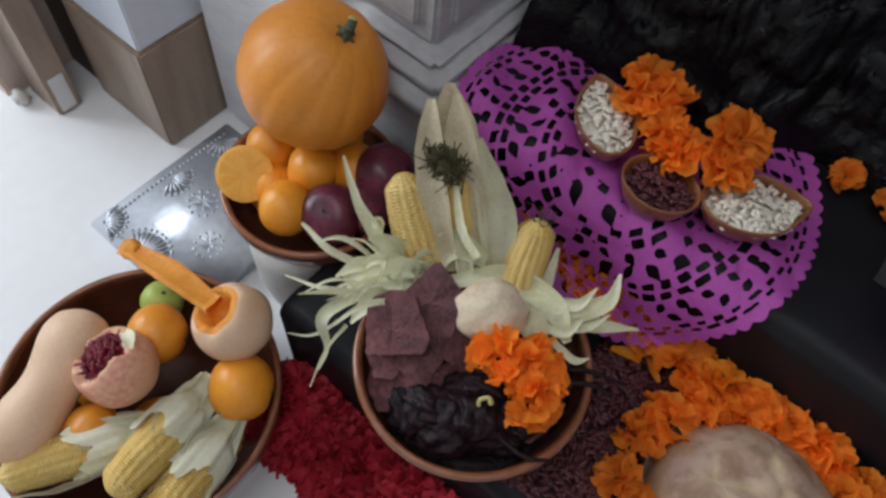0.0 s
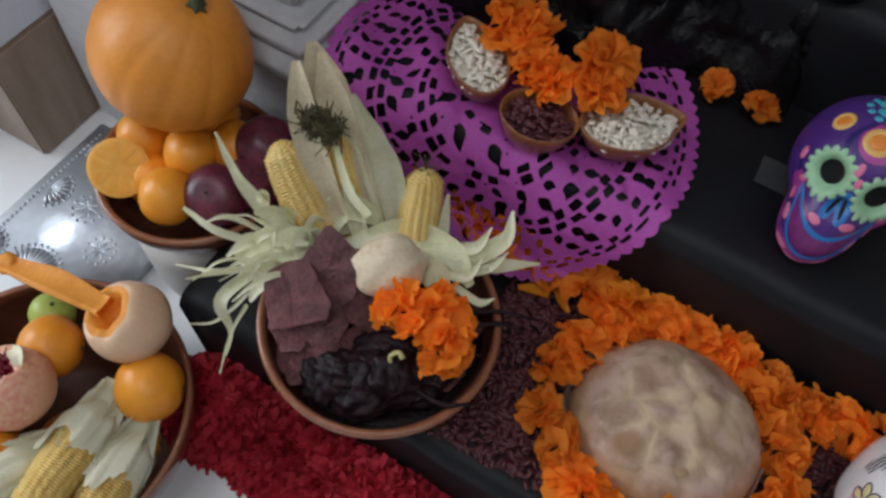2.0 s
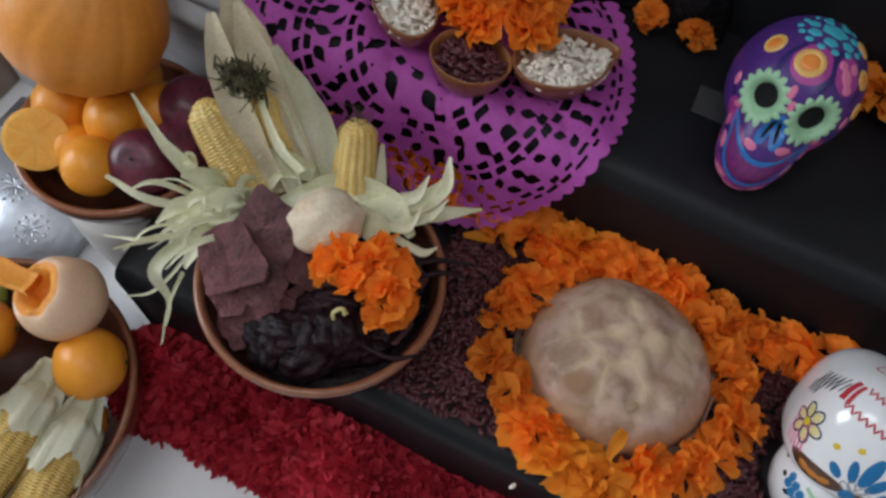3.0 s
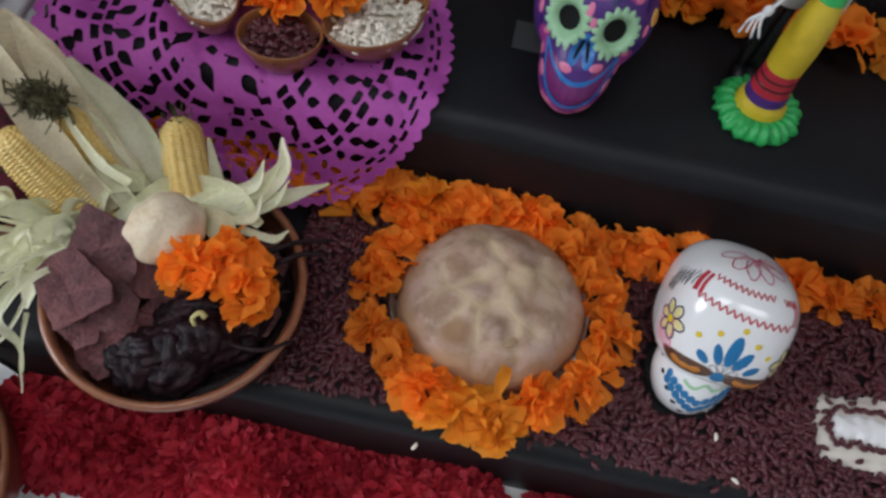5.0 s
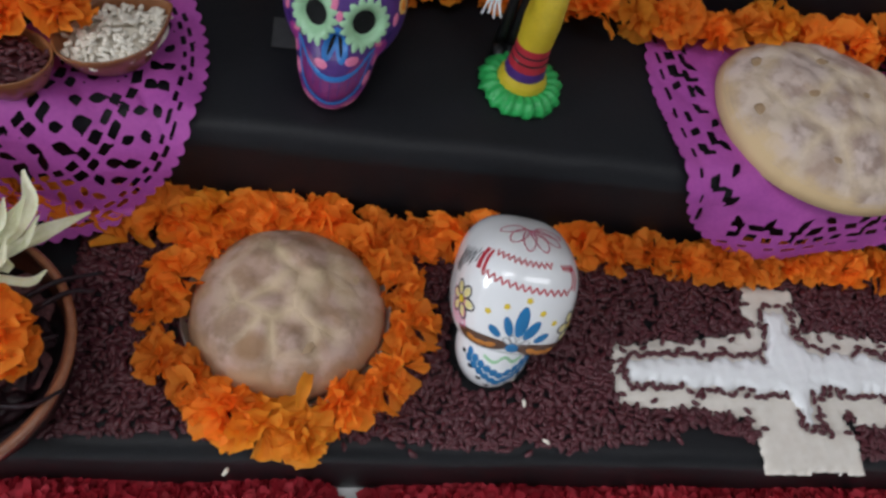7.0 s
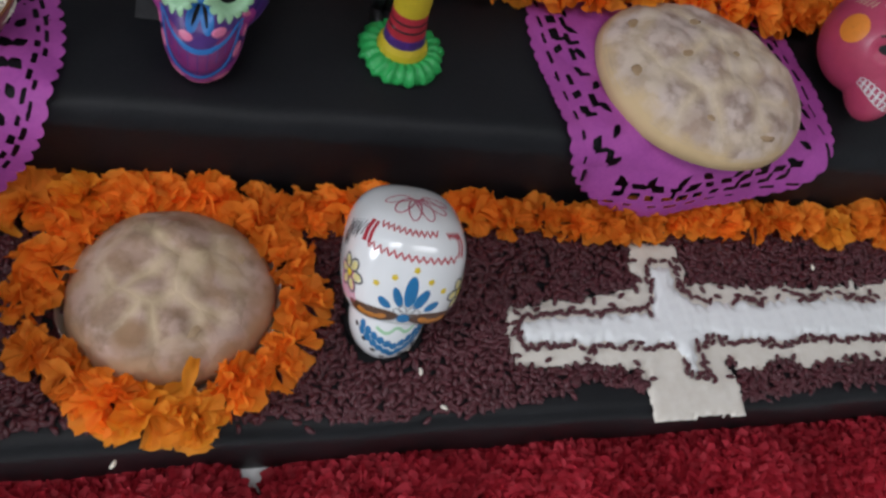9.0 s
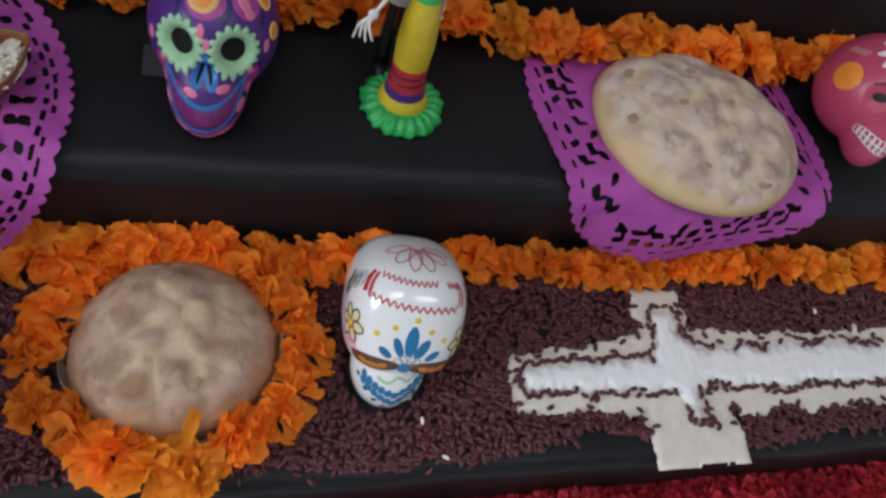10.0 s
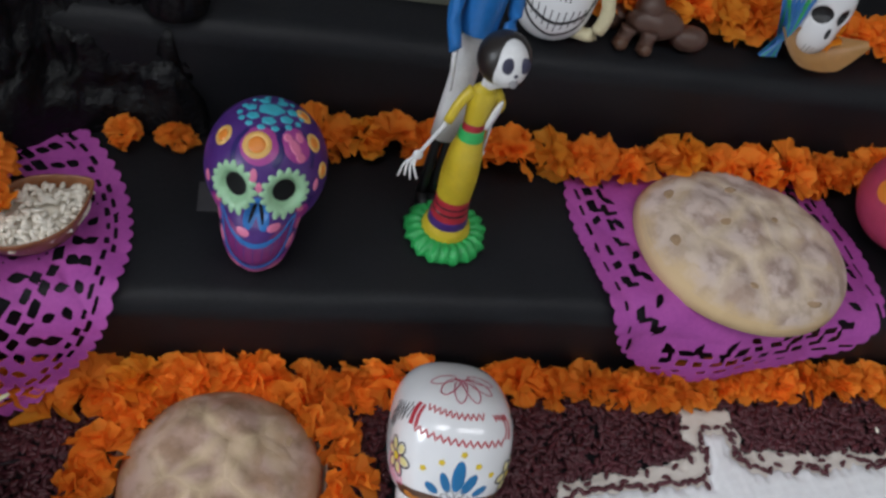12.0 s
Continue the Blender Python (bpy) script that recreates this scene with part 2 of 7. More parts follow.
P_BLACK, P_WHITE, P_RED = paint("black_paint", (0.012, 0.012, 0.014)), paint("white_paint", (0.78, 0.78, 0.78)), paint("red_paint", (0.50, 0.03, 0.05))
P_PINK, P_BLUE, P_YELLOW = paint("pink_paint", (0.75, 0.20, 0.36)), paint("blue_paint", (0.02, 0.17, 0.50)), paint("yellow_paint", (0.78, 0.56, 0.03))
P_GREEN, P_MINT, P_ORANGE = paint("green_paint", (0.03, 0.42, 0.10)), paint("mint_paint", (0.36, 0.62, 0.38)), paint("orange_paint", (0.85, 0.27, 0.04))
P_VIOLET, P_TEAL, P_BROWN = paint("violet_paint", (0.080, 0.026, 0.20)), paint("turquoise_paint", (0.05, 0.44, 0.56)), paint("brown_paint", (0.10, 0.045, 0.025))
P_MAGENTA, P_GREY, P_CREAM = paint("magenta_paint", (0.40, 0.05, 0.28)), paint("grey_paint", (0.30, 0.29, 0.30)), paint("cream_paint", (0.74, 0.66, 0.42))
P_ROSE, P_TAN, P_TERRA = paint("rose_paint", (0.50, 0.06, 0.13)), paint("tan_paint", (0.44, 0.23, 0.08)), paint("terracotta_paint", (0.10, 0.05, 0.036))

rng = np.random.RandomState(7)


# ---- geometry: every builder returns (vertices, faces) ----
def wav(p, s, seed=0):
    """Smooth noise from crossed waves, about -1 to 1, for an (n, 3) array."""
    r = np.random.RandomState(seed)
    out = 0
    for k in range(6):
        d = r.normal(size=3)
        d /= np.linalg.norm(d)
        out = out + np.sin((p @ d) * s * (0.6 + 0.25 * k) * 6.283 + r.uniform(0, 6.283))
    return out / 3.0


def lattice(nu, nv, wrap=False):
    """Quads of a grid of nu columns by nv rows, vertex index = row * nu + column."""
    cols = nu if wrap else nu - 1
    r, c = np.meshgrid(np.arange(nv - 1), np.arange(cols), indexing="ij")
    a, b = (r * nu + c).ravel(), (r * nu + (c + 1) % nu).ravel()
    return np.stack([a, b, b + nu, a + nu], 1).tolist()


def lathe(profile, n=48):
    """A turned shape round z from (radius, height) pairs, from the outside bottom onwards."""
    a = np.linspace(0, 2 * np.pi, n, endpoint=False)
    v = np.concatenate([np.stack([r * np.cos(a), r * np.sin(a), np.full(n, z)], 1) for r, z in profile])
    return v, lattice(n, len(profile), True)


def sphere_dirs(nu, nv):
    b = np.linspace(-np.pi / 2, np.pi / 2, nv)
    a = np.linspace(0, 2 * np.pi, nu, endpoint=False)
    bb, aa = np.meshgrid(b, a, indexing="ij")
    return np.stack([np.cos(bb) * np.cos(aa), np.cos(bb) * np.sin(aa), np.sin(bb)], -1).reshape(-1, 3), lattice(nu, nv, True)


def ball(r, shape=None, nu=40, nv=24, squash=(1, 1, 1)):
    d, f = sphere_dirs(nu, nv)
    k = shape(d)[:, None] if shape else 1.0
    return d * k * r * np.array(squash), f


def turn_to(direction, spin=0.0):
    """The 3 x 3 turn that takes z to a direction."""
    q = Vector(direction).to_track_quat("Z", "Y").to_matrix() @ Euler((0, 0, spin)).to_matrix()
    return np.array(q)


def placed(g, at=(0, 0, 0), axis=None, spin=0.0, size=1.0):
    v = np.asarray(g[0]) * size
    if axis is not None or spin:
        v = v @ turn_to((0, 0, 1) if axis is None else axis, spin).T
    return v + np.array(at), g[1]


def joined(*gs):
    vs, fs, k = [], [], 0
    for v, f in gs:
        vs.append(np.asarray(v))
        fs += [[i + k for i in q] for q in f]
        k += len(v)
    return np.concatenate(vs), fs


def box(x0, x1, y0, y1, z0, z1, bevel=0.004):
    bm = bmesh.new()
    bmesh.ops.create_cube(bm, size=1)
    for v in bm.verts:
        v.co = ((x0 + x1) / 2 + v.co.x * (x1 - x0), (y0 + y1) / 2 + v.co.y * (y1 - y0), (z0 + z1) / 2 + v.co.z * (z1 - z0))
    if bevel:
        bmesh.ops.bevel(bm, geom=bm.edges[:], offset=bevel, segments=2, affect="EDGES")
    bm.verts.index_update()
    g = np.array([v.co[:] for v in bm.verts]), [[v.index for v in f.verts] for f in bm.faces]
    bm.free()
    return g


def spline(points, n=16):
    """A smooth line through a few points."""
    p = np.array(points, float)
    if len(p) == 2:
        return p[0] + (p[1] - p[0]) * np.linspace(0, 1, n)[:, None]
    q = np.concatenate([[2 * p[0] - p[1]], p, [2 * p[-1] - p[-2]]])
    out = []
    for s in np.linspace(0, len(p) - 1 - 1e-6, n):
        i, t = int(s), s - int(s)
        a, b, c, d = q[i:i + 4]
        out.append(0.5 * (2 * b + (c - a) * t + (2 * a - 5 * b + 4 * c - d) * t * t + (3 * b - a - 3 * c + d) * t ** 3))
    return np.array(out)


def along(path):
    t = np.gradient(path, axis=0)
    return t / (np.linalg.norm(t, axis=1, keepdims=True) + 1e-9)


def tube(path, radii, n=8):
    path = np.asarray(path, float)
    r = np.interp(np.linspace(0, 1, len(path)), np.linspace(0, 1, len(np.atleast_1d(radii))), np.atleast_1d(radii))
    t = along(path)
    up = np.where(np.abs(t[:, 2:3]) > 0.9, [[1.0, 0, 0]], [[0, 0, 1.0]])
    s = np.cross(t, up)
    s /= np.linalg.norm(s, axis=1, keepdims=True)
    w = np.cross(s, t)
    a = np.linspace(0, 2 * np.pi, n, endpoint=False)
    v = path[:, None] + r[:, None, None] * (np.cos(a)[None, :, None] * s[:, None] + np.sin(a)[None, :, None] * w[:, None])
    v = np.concatenate([v.reshape(-1, 3), path[:1], path[-1:]])
    f = lattice(n, len(path), True)
    k = len(path) * n
    f += [[k, (i + 1) % n, i] for i in range(n)] + [[k + 1, k - n + i, k - n + (i + 1) % n] for i in range(n)]
    return v, f


def ribbon(points, widths, face=(0, 0, 1), cup=0.25, n=22, across=6, ripple=0.0, seed=0):
    """A leaf along a line: cupped across, its width from a few values."""
    path = spline(points, n)
    w = np.interp(np.linspace(0, 1, n), np.linspace(0, 1, len(widths)), widths)
    t = along(path)
    s = np.cross(t, np.array(face, float))
    s /= np.linalg.norm(s, axis=1, keepdims=True) + 1e-9
    u = np.cross(s, t)
    e = np.linspace(-1, 1, across)
    v = path[:, None] + e[None, :, None] * s[:, None] * w[:, None, None] / 2 + ((e ** 2 - 0.5) * cup)[None, :, None] * u[:, None] * w[:, None, None]
    v = v.reshape(-1, 3)
    if ripple:
        v = v + np.repeat(u, across, 0) * (wav(v, 18, seed) * ripple)[:, None]
    return v, lattice(across, n)


# ---- objects ----
def mesh_of(name, g, mats, face_mats=None, smooth=True):
    me = bpy.data.meshes.new(name)
    me.from_pydata([tuple(p) for p in np.asarray(g[0]).tolist()], [], [tuple(q) for q in g[1]])
    for m in (mats if isinstance(mats, (list, tuple)) else [mats]):
        me.materials.append(m)
    if face_mats is not None:
        me.polygons.foreach_set("material_index", np.asarray(face_mats, dtype=np.int32))
    me.polygons.foreach_set("use_smooth", np.full(len(me.polygons), smooth))
    me.update()
    return me


def thing(name, at, label, category, group="", kind=""):
    ob = new(name)
    ob.location = at
    ob.empty_display_size = 0.02
    return tagged(ob, label, category, group, kind)


def part(name, g, mat, parent, label="", smooth=True, base=None, face_mats=None):
    """One mesh under a thing; its vertices are in the world unless base is given."""
    org = np.array(base if base is not None else (parent.location if parent.parent is None else (parent.parent.location + parent.location)))
    ob = new(name, mesh_of(name, (np.asarray(g[0]) - org, g[1]), mat, face_mats, smooth))
    ob.parent = parent
    return tagged(ob, label)


def solid(name, g, mat, at, label, category, group="", kind="", smooth=True, face_mats=None):
    """A thing that is one mesh; its vertices are in the world."""
    ob = new(name, mesh_of(name, (np.asarray(g[0]) - np.array(at), g[1]), mat, face_mats, smooth))
    ob.location = at
    return tagged(ob, label, category, group, kind)


class Batch:
    """Gathers pieces of several paints into one mesh."""

    def __init__(self):
        self.v, self.f, self.m, self.mats, self.k = [], [], [], [], 0

    def add(self, g, mat):
        if mat not in self.mats:
            self.mats.append(mat)
        self.v.append(np.asarray(g[0]))
        self.f += [[i + self.k for i in q] for q in g[1]]
        self.m += [self.mats.index(mat)] * len(g[1])
        self.k += len(g[0])
        return self

    def geo(self):
        return np.concatenate(self.v), self.f


# ---- the room ----
solid("floor", box(-3.65, 3.5, -4.0, 3.2, FLOOR - 0.05, FLOOR, 0), FLOOR_M, (0, 0, FLOOR), "polished white stone floor", "floor", kind="structure", smooth=False)
solid("ceiling", box(-3.65, 3.5, -4.0, 3.2, 2.9, 3.0, 0), CEILPAINT, (0, 0, 2.9), "plain white ceiling", "ceiling", kind="structure", smooth=False)
solid("wall_north", box(-3.65, 3.5, 3.2, 3.3, FLOOR, 2.9, 0), WALLPAINT, (0, 3.2, 0), "plain pale wall", "wall", kind="structure", smooth=False)
solid("wall_south", box(-3.65, 3.5, -4.1, -4.0, FLOOR, 2.9, 0), WALLPAINT, (0, -4, 0), "plain pale wall", "wall", kind="structure", smooth=False)
solid("wall_east", box(3.5, 3.6, -4.0, 3.2, FLOOR, 2.9, 0), WALLPAINT, (3.5, 0, 0), "plain pale wall", "wall", kind="structure", smooth=False)
for part_box in ((-4.0, -1.70, FLOOR, 2.9), (-0.10, 3.2, FLOOR, 2.9), (-1.70, -0.10, FLOOR, 0.85), (-1.70, -0.10, 2.55, 2.9)):
    solid("wall_west", box(-3.65, -3.55, part_box[0], part_box[1], part_box[2], part_box[3], 0), WALLPAINT, (-3.6, part_box[0], 0), "plain pale wall round the window", "wall", kind="structure", smooth=False)
win = thing("window_1", (-3.6, -0.9, 0.85), "bright window in the pale wall", "window", kind="structure")
for y0, y1, z0, z1 in ((-1.70, -1.65, 0.85, 2.55), (-0.15, -0.10, 0.85, 2.55), (-1.65, -0.15, 0.85, 0.90), (-1.65, -0.15, 2.50, 2.55)):
    part("window_frame", box(-3.64, -3.56, y0, y1, z0, z1, 0.004), WALLPAINT, win, smooth=False)
for cx, cy in ((-0.6, -0.6), (1.2, -0.9)):
    lamp = thing("ceiling_light", (cx, cy, 2.87), "flat rectangular ceiling light", "ceiling light", "ceiling lights")
    for x0, x1, y0, y1 in ((-0.64, 0.64, -0.34, -0.30), (-0.64, 0.64, 0.30, 0.34), (-0.64, -0.60, -0.30, 0.30), (0.60, 0.64, -0.30, 0.30)):
        part("frame", box(cx + x0, cx + x1, cy + y0, cy + y1, 2.85, 2.899, 0.003), WALLPAINT, lamp, smooth=False)
solid("wall_marble", box(-1.01, -0.80, 0.262, 0.42, FLOOR, 2.9, 0.003), MARBLE, (-0.9, 0.27, 0), "veined bluish white marble wall", "wall", kind="structure", smooth=False)

# the column: plinth, lip, stepped mouldings and a panelled shaft
column = thing("column", (-0.68, 0.45, FLOOR), "pale marble column with a stepped base moulding", "column", kind="structure")
part("plinth", box(-0.80, -0.572, 0.287, 0.75, FLOOR, 0.235, 0.003), GREYMARBLE, column, smooth=False)
part("moulding", box(-0.81, -0.558, 0.273, 0.76, 0.235, 0.272, 0.008), GREYMARBLE, column)
part("moulding", box(-0.80, -0.570, 0.285, 0.75, 0.272, 0.298, 0.006), GREYMARBLE, column)
part("moulding", box(-0.79, -0.582, 0.297, 0.74, 0.298, 0.318, 0.008), GREYMARBLE, column)
part("shaft", box(-0.78, -0.600, 0.315, 0.73, 0.318, 2.9, 0.006), GREYMARBLE, column, smooth=False)
part("shaft_fillet", box(-0.785, -0.592, 0.34, 0.70, 0.34, 2.9, 0.004), GREYMARBLE, column, smooth=False)
part("shaft_fillet", box(-0.755, -0.625, 0.307, 0.735, 0.34, 2.9, 0.004), GREYMARBLE, column, smooth=False)

# the pilaster and the door post beside it
pilaster = thing("pilaster", (-1.2, 0.25, FLOOR), "white pilaster with a brown wooden base", "pilaster", kind="structure")
part("base", box(-1.208, -1.015, 0.142, 0.42, FLOOR, 0.135, 0.004), BROWNWOOD, pilaster, "brown wood veneer base", smooth=False)
part("shaft", box(-1.205, -1.02, 0.148, 0.42, 0.135, 2.9, 0.003), WHITEPANEL, pilaster, "bluish white painted shaft", smooth=False)
post = thing("door_post", (-1.27, 0.1, FLOOR), "brown wooden door post with a white plate", "door post", kind="structure")
part("jamb", box(-1.29, -1.205, 0.056, 0.100, FLOOR, 2.1, 0.003), BROWNWOOD, post, smooth=False)
part("plate", box(-1.2055, -1.2015, 0.062, 0.090, FLOOR + 0.008, FLOOR + 0.085, 0.0015), WALLPAINT, post, "small white plate", smooth=False)
# added block whose dark colour stands in for the shaded gap behind the post
solid("door_1", box(-1.36, -1.212, 0.150, 0.255, FLOOR + 0.004, 2.1, 0.003), GAPDARK, (-1.28, 0.23, FLOOR), "near-black block standing in for the shaded gap behind the post", "door", kind="structure", smooth=False)
solid("wall_low", box(-2.6, -1.30, 0.02, 0.20, FLOOR, 2.1, 0.004), material("beige_panel", (0.62, 0.50, 0.44), (0.54, 0.43, 0.37), 0.5), (-1.9, 0.15, FLOOR), "beige panel beside the door post", "wall", kind="structure", smooth=False)
solid("door_stop", box(-1.295, -1.262, 0.018, 0.045, FLOOR, FLOOR + 0.028, 0.008), STUCCO, (-1.28, 0.03, FLOOR), "small white block on the floor by the post", "door stop")


# ---- the black stepped stand ----
def step(x0, x1, y0, y1, z0, z1, seed, lip=0.022):
    """A step wrapped in black paper: rounded front edge, slightly uneven sheet."""
    prof = [(y0 + 0.004, z0), (y0 + 0.002, z0 + (z1 - z0) * 0.35), (y0 + 0.001, z0 + (z1 - z0) * 0.7)]
    for a in np.linspace(0, np.pi / 2, 7):
        prof.append((y0 + lip - lip * np.cos(a), z1 - lip + lip * np.sin(a)))
    prof += [(y, z1) for y in np.linspace(y0 + lip, y1, 8)[1:]]
    nx = 80
    xs = np.linspace(x0, x1, nx)
    v = np.array([(x, y, z) for y, z in prof for x in xs])
    k = np.clip((v[:, 2] - z0) / 0.04, 0, 1)
    v[:, 1] += 0.0018 * wav(v * [1, 0.4, 0.4], 4, seed) * k
    v[:, 2] += 0.0007 * wav(v, 7, seed + 3) * k
    f = lattice(nx, len(prof))
    n = len(prof)
    foot = len(v)
    v = np.concatenate([v, [(x0, y1, z0), (x1, y1, z0)]])
    f.append([i * nx for i in range(n)][::-1] + [foot])
    f.append([i * nx + nx - 1 for i in range(n)] + [foot + 1])
    f.append([foot, foot + 1, (n - 1) * nx + nx - 1, (n - 1) * nx])
    return v, f


stand = thing("altar_stand", (0.3, 0.3, FLOOR), "three broad steps wrapped in matt black paper", "stepped stand")
part("step", step(-0.572, 1.45, 0.0, 0.318, FLOOR, Z1, 1), BLACKPAPER, stand)
part("step", step(-0.556, 1.45, 0.303, 0.59, FLOOR, Z2, 2, 0.03), BLACKPAPER, stand)
part("step", step(-0.556, 1.45, 0.575, 0.90, FLOOR, Z3, 3, 0.03), BLACKPAPER, stand)
part("step", step(-0.556, 1.45, 0.88, 1.25, FLOOR, Z3 + 0.15, 4, 0.03), BLACKPAPER, stand)
solid("tape", joined(box(-0.041, 0.012, 0.430, 0.474, Z2 + 0.0012, Z2 + 0.0024, 0)), TAPE, (-0.02, 0.45, Z2), "strip of grey tape stuck on the black step", "tape", smooth=False)


# ---- paper marigolds ----
def bloom_geo(seed, r=0.032, petals=24, low=-0.15):
    """A crepe pom-pom flower in one piece: broad pleated fans with frayed edges, all tied at its heart."""
    g = np.random.RandomState(seed)
    vs, fs = [np.zeros(3)], []
    nu, nv = 15, 6
    e = np.linspace(-1, 1, nu)
    for k in range(petals):
        zc = low + (1 - low) * ((k + g.uniform(0, 1)) / petals) ** 0.85
        a = k * 2.39996 + g.uniform(-0.5, 0.5)
        d = np.array([np.sqrt(max(0, 1 - zc * zc)) * np.cos(a), np.sqrt(max(0, 1 - zc * zc)) * np.sin(a), zc])
        side = np.cross(d, g.normal(size=3))
        side /= np.linalg.norm(side)
        tip = np.cross(side, d)
        lean = g.uniform(0.15, 1.0)
        q = d + tip * lean
        q /= np.linalg.norm(q)
        n = np.cross(side, q)
        ln, spread_a = r * g.uniform(0.72, 1.0), g.uniform(0.55, 0.95)
        ph, fr, amp = g.uniform(0, 6.28), g.uniform(3.5, 7.5), g.uniform(0.07, 0.15)
        fray = g.uniform(-0.07, 0.05, nu) + 0.05 * np.sin(e * 5 + ph)
        curl = g.uniform(0.05, 0.35)
        root = d * r * 0.16
        first = len(vs)
        for j in range(1, nv):
            t = j / (nv - 1)
            ang = e * spread_a * (0.55 + 0.45 * t)
            far = ln * t * (1 - 0.10 * e * e + (fray if j == nv - 1 else 0))
            p = root + far[:, None] * (np.cos(ang)[:, None] * q + np.sin(ang)[:, None] * side)
            p = p + n * ((r * amp * t * np.sin(fr * e + ph)) + r * curl * t * t - r * 0.16 * e * e * t)[:, None]
            vs += list(p)
        fs += [[first + j * nu + i, first + j * nu + i + 1, first + (j + 1) * nu + i + 1, first + (j + 1) * nu + i] for j in range(nv - 2) for i in range(nu - 1)]
        fs += [[0, first + i + 1, first + i] for i in range(nu - 1)]
    return np.array(vs), fs


BLOOMS = [mesh_of("paper_marigold", bloom_geo(20 + i), PETAL) for i in range(5)]
BLOOMS += [mesh_of("paper_marigold", bloom_geo(40 + i), PETALY) for i in range(2)]


def bloom(x, y, z, size=1.0, group="", label="ruffled orange crepe paper marigold", flat=0.8, yellow=False):
    ob = new("paper_marigold", BLOOMS[rng.randint(5, 7) if yellow else rng.randint(0, 5)])
    size *= 1.16
    ob.matrix_world = pose(x, y, z, rng.uniform(-25, 25), rng.uniform(-25, 25), rng.uniform(0, 360)) @ Matrix.Diagonal((size * rng.uniform(1.0, 1.25), size * rng.uniform(0.92, 1.1), size * flat, 1))
    return tagged(ob, label, "paper flower", group)


G1 = "marigold garland along the lower step"
x = -0.44
while x < 1.40:
    s = rng.uniform(0.82, 1.06) if x < 0.2 else rng.uniform(0.80, 1.08)
    bloom(x, (0.276 if x < 0.25 else 0.268) + rng.uniform(-0.009, 0.006), Z1 + 0.022 * s + 0.004, s, G1, "orange crepe paper marigold against the black riser", yellow=rng.rand() < 0.15)
    x += 0.046 * s + rng.uniform(0.0, 0.012)
for x, y, s in ((-0.12, 0.25, 0.9), (-0.07, 0.258, 0.8), (0.10, 0.255, 0.85), (0.15, 0.25, 0.75)):
    bloom(x, y, Z1 + 0.02, s, G1, "orange crepe paper marigold against the black riser")
G2 = "ring of marigolds round the round loaf"
for k in range(18):
    a = 2 * math.pi * k / 18 + rng.uniform(-0.06, 0.06)
    rr = 0.1285 + rng.uniform(-0.008, 0.008) + (0.008 if abs(math.sin(a)) < 0.4 else 0)
    bloom(0.003 + rr * math.cos(a), 0.155 + rr * 0.98 * math.sin(a), Z1 + 0.026, rng.uniform(0.84, 1.04), G2,
          "orange crepe paper marigold beside the round loaf", yellow=(4.5 < a < 5.0))
G3 = "marigold garland along the middle step"
for x in (-0.128, -0.070):
    bloom(x, 0.524, Z2 + 0.022, 0.60, G3, "small orange crepe paper marigold at the back of the step")
x = 0.10
while x < 1.35:
    s = rng.uniform(0.86, 1.2)
    bloom(x, 0.538 + rng.uniform(-0.016, 0.008), Z2 + 0.026 * s + 0.006, s, G3, "orange crepe paper marigold at the back of the step", yellow=rng.rand() < 0.12)
    x += 0.046 * s + rng.uniform(0, 0.014)
for x, y, s in ((0.44, 0.525, 0.9), (0.52, 0.52, 0.8), (0.85, 0.52, 0.9)):
    bloom(x, y, Z2 + 0.026, s, G3, "orange crepe paper marigold at the back of the step")
G4 = "marigolds laid over the seed dishes"
for x, y, z, s in ((-0.368, 0.425, 0.336, 1.05), (-0.342, 0.418, 0.338, 0.95), (-0.318, 0.385, 0.332, 0.85), (-0.290, 0.378, 0.328, 0.82),
                   (-0.250, 0.425, 0.342, 1.08), (-0.240, 0.390, 0.334, 0.92)):
    bloom(x, y, z, s, G4, "orange crepe paper marigold resting on the clay dishes")
G5 = "marigolds on the top step"
x = 0.44
while x < 1.1:
    bloom(x, 0.675 + rng.uniform(-0.01, 0.015), Z3 + 0.028, rng.uniform(0.8, 1.1), G5, "orange crepe paper marigold on the top step", yellow=rng.rand() < 0.3)
    x += 0.05
# loose petal pieces
for x, y, rz in ((-0.205, 0.235, 20), (0.022, 0.058, 80), (-0.17, 0.243, 140)):
    z = Z1 + (0.018 if y > 0.1 else 0.062)
    g = ribbon([(-0.02, 0, 0), (0, 0.002, 0.004), (0.02, 0, 0.001)], (0.006, 0.016, 0.010), ripple=0.002, n=10)
    ob = solid("paper_petal", (g[0] + (x, y, z), g[1]), PETALY, (x, y, z), "loose scrap of orange crepe paper", "paper petal")
    ob.rotation_euler = (0.2, 0.15, radians(rz))


# ---- purple cut-paper mats ----
def sd_box(x, y, hx, hy):
    qx, qy = np.abs(x) - hx, np.abs(y) - hy
    return np.hypot(np.maximum(qx, 0), np.maximum(qy, 0)) + np.minimum(np.maximum(qx, qy), 0)


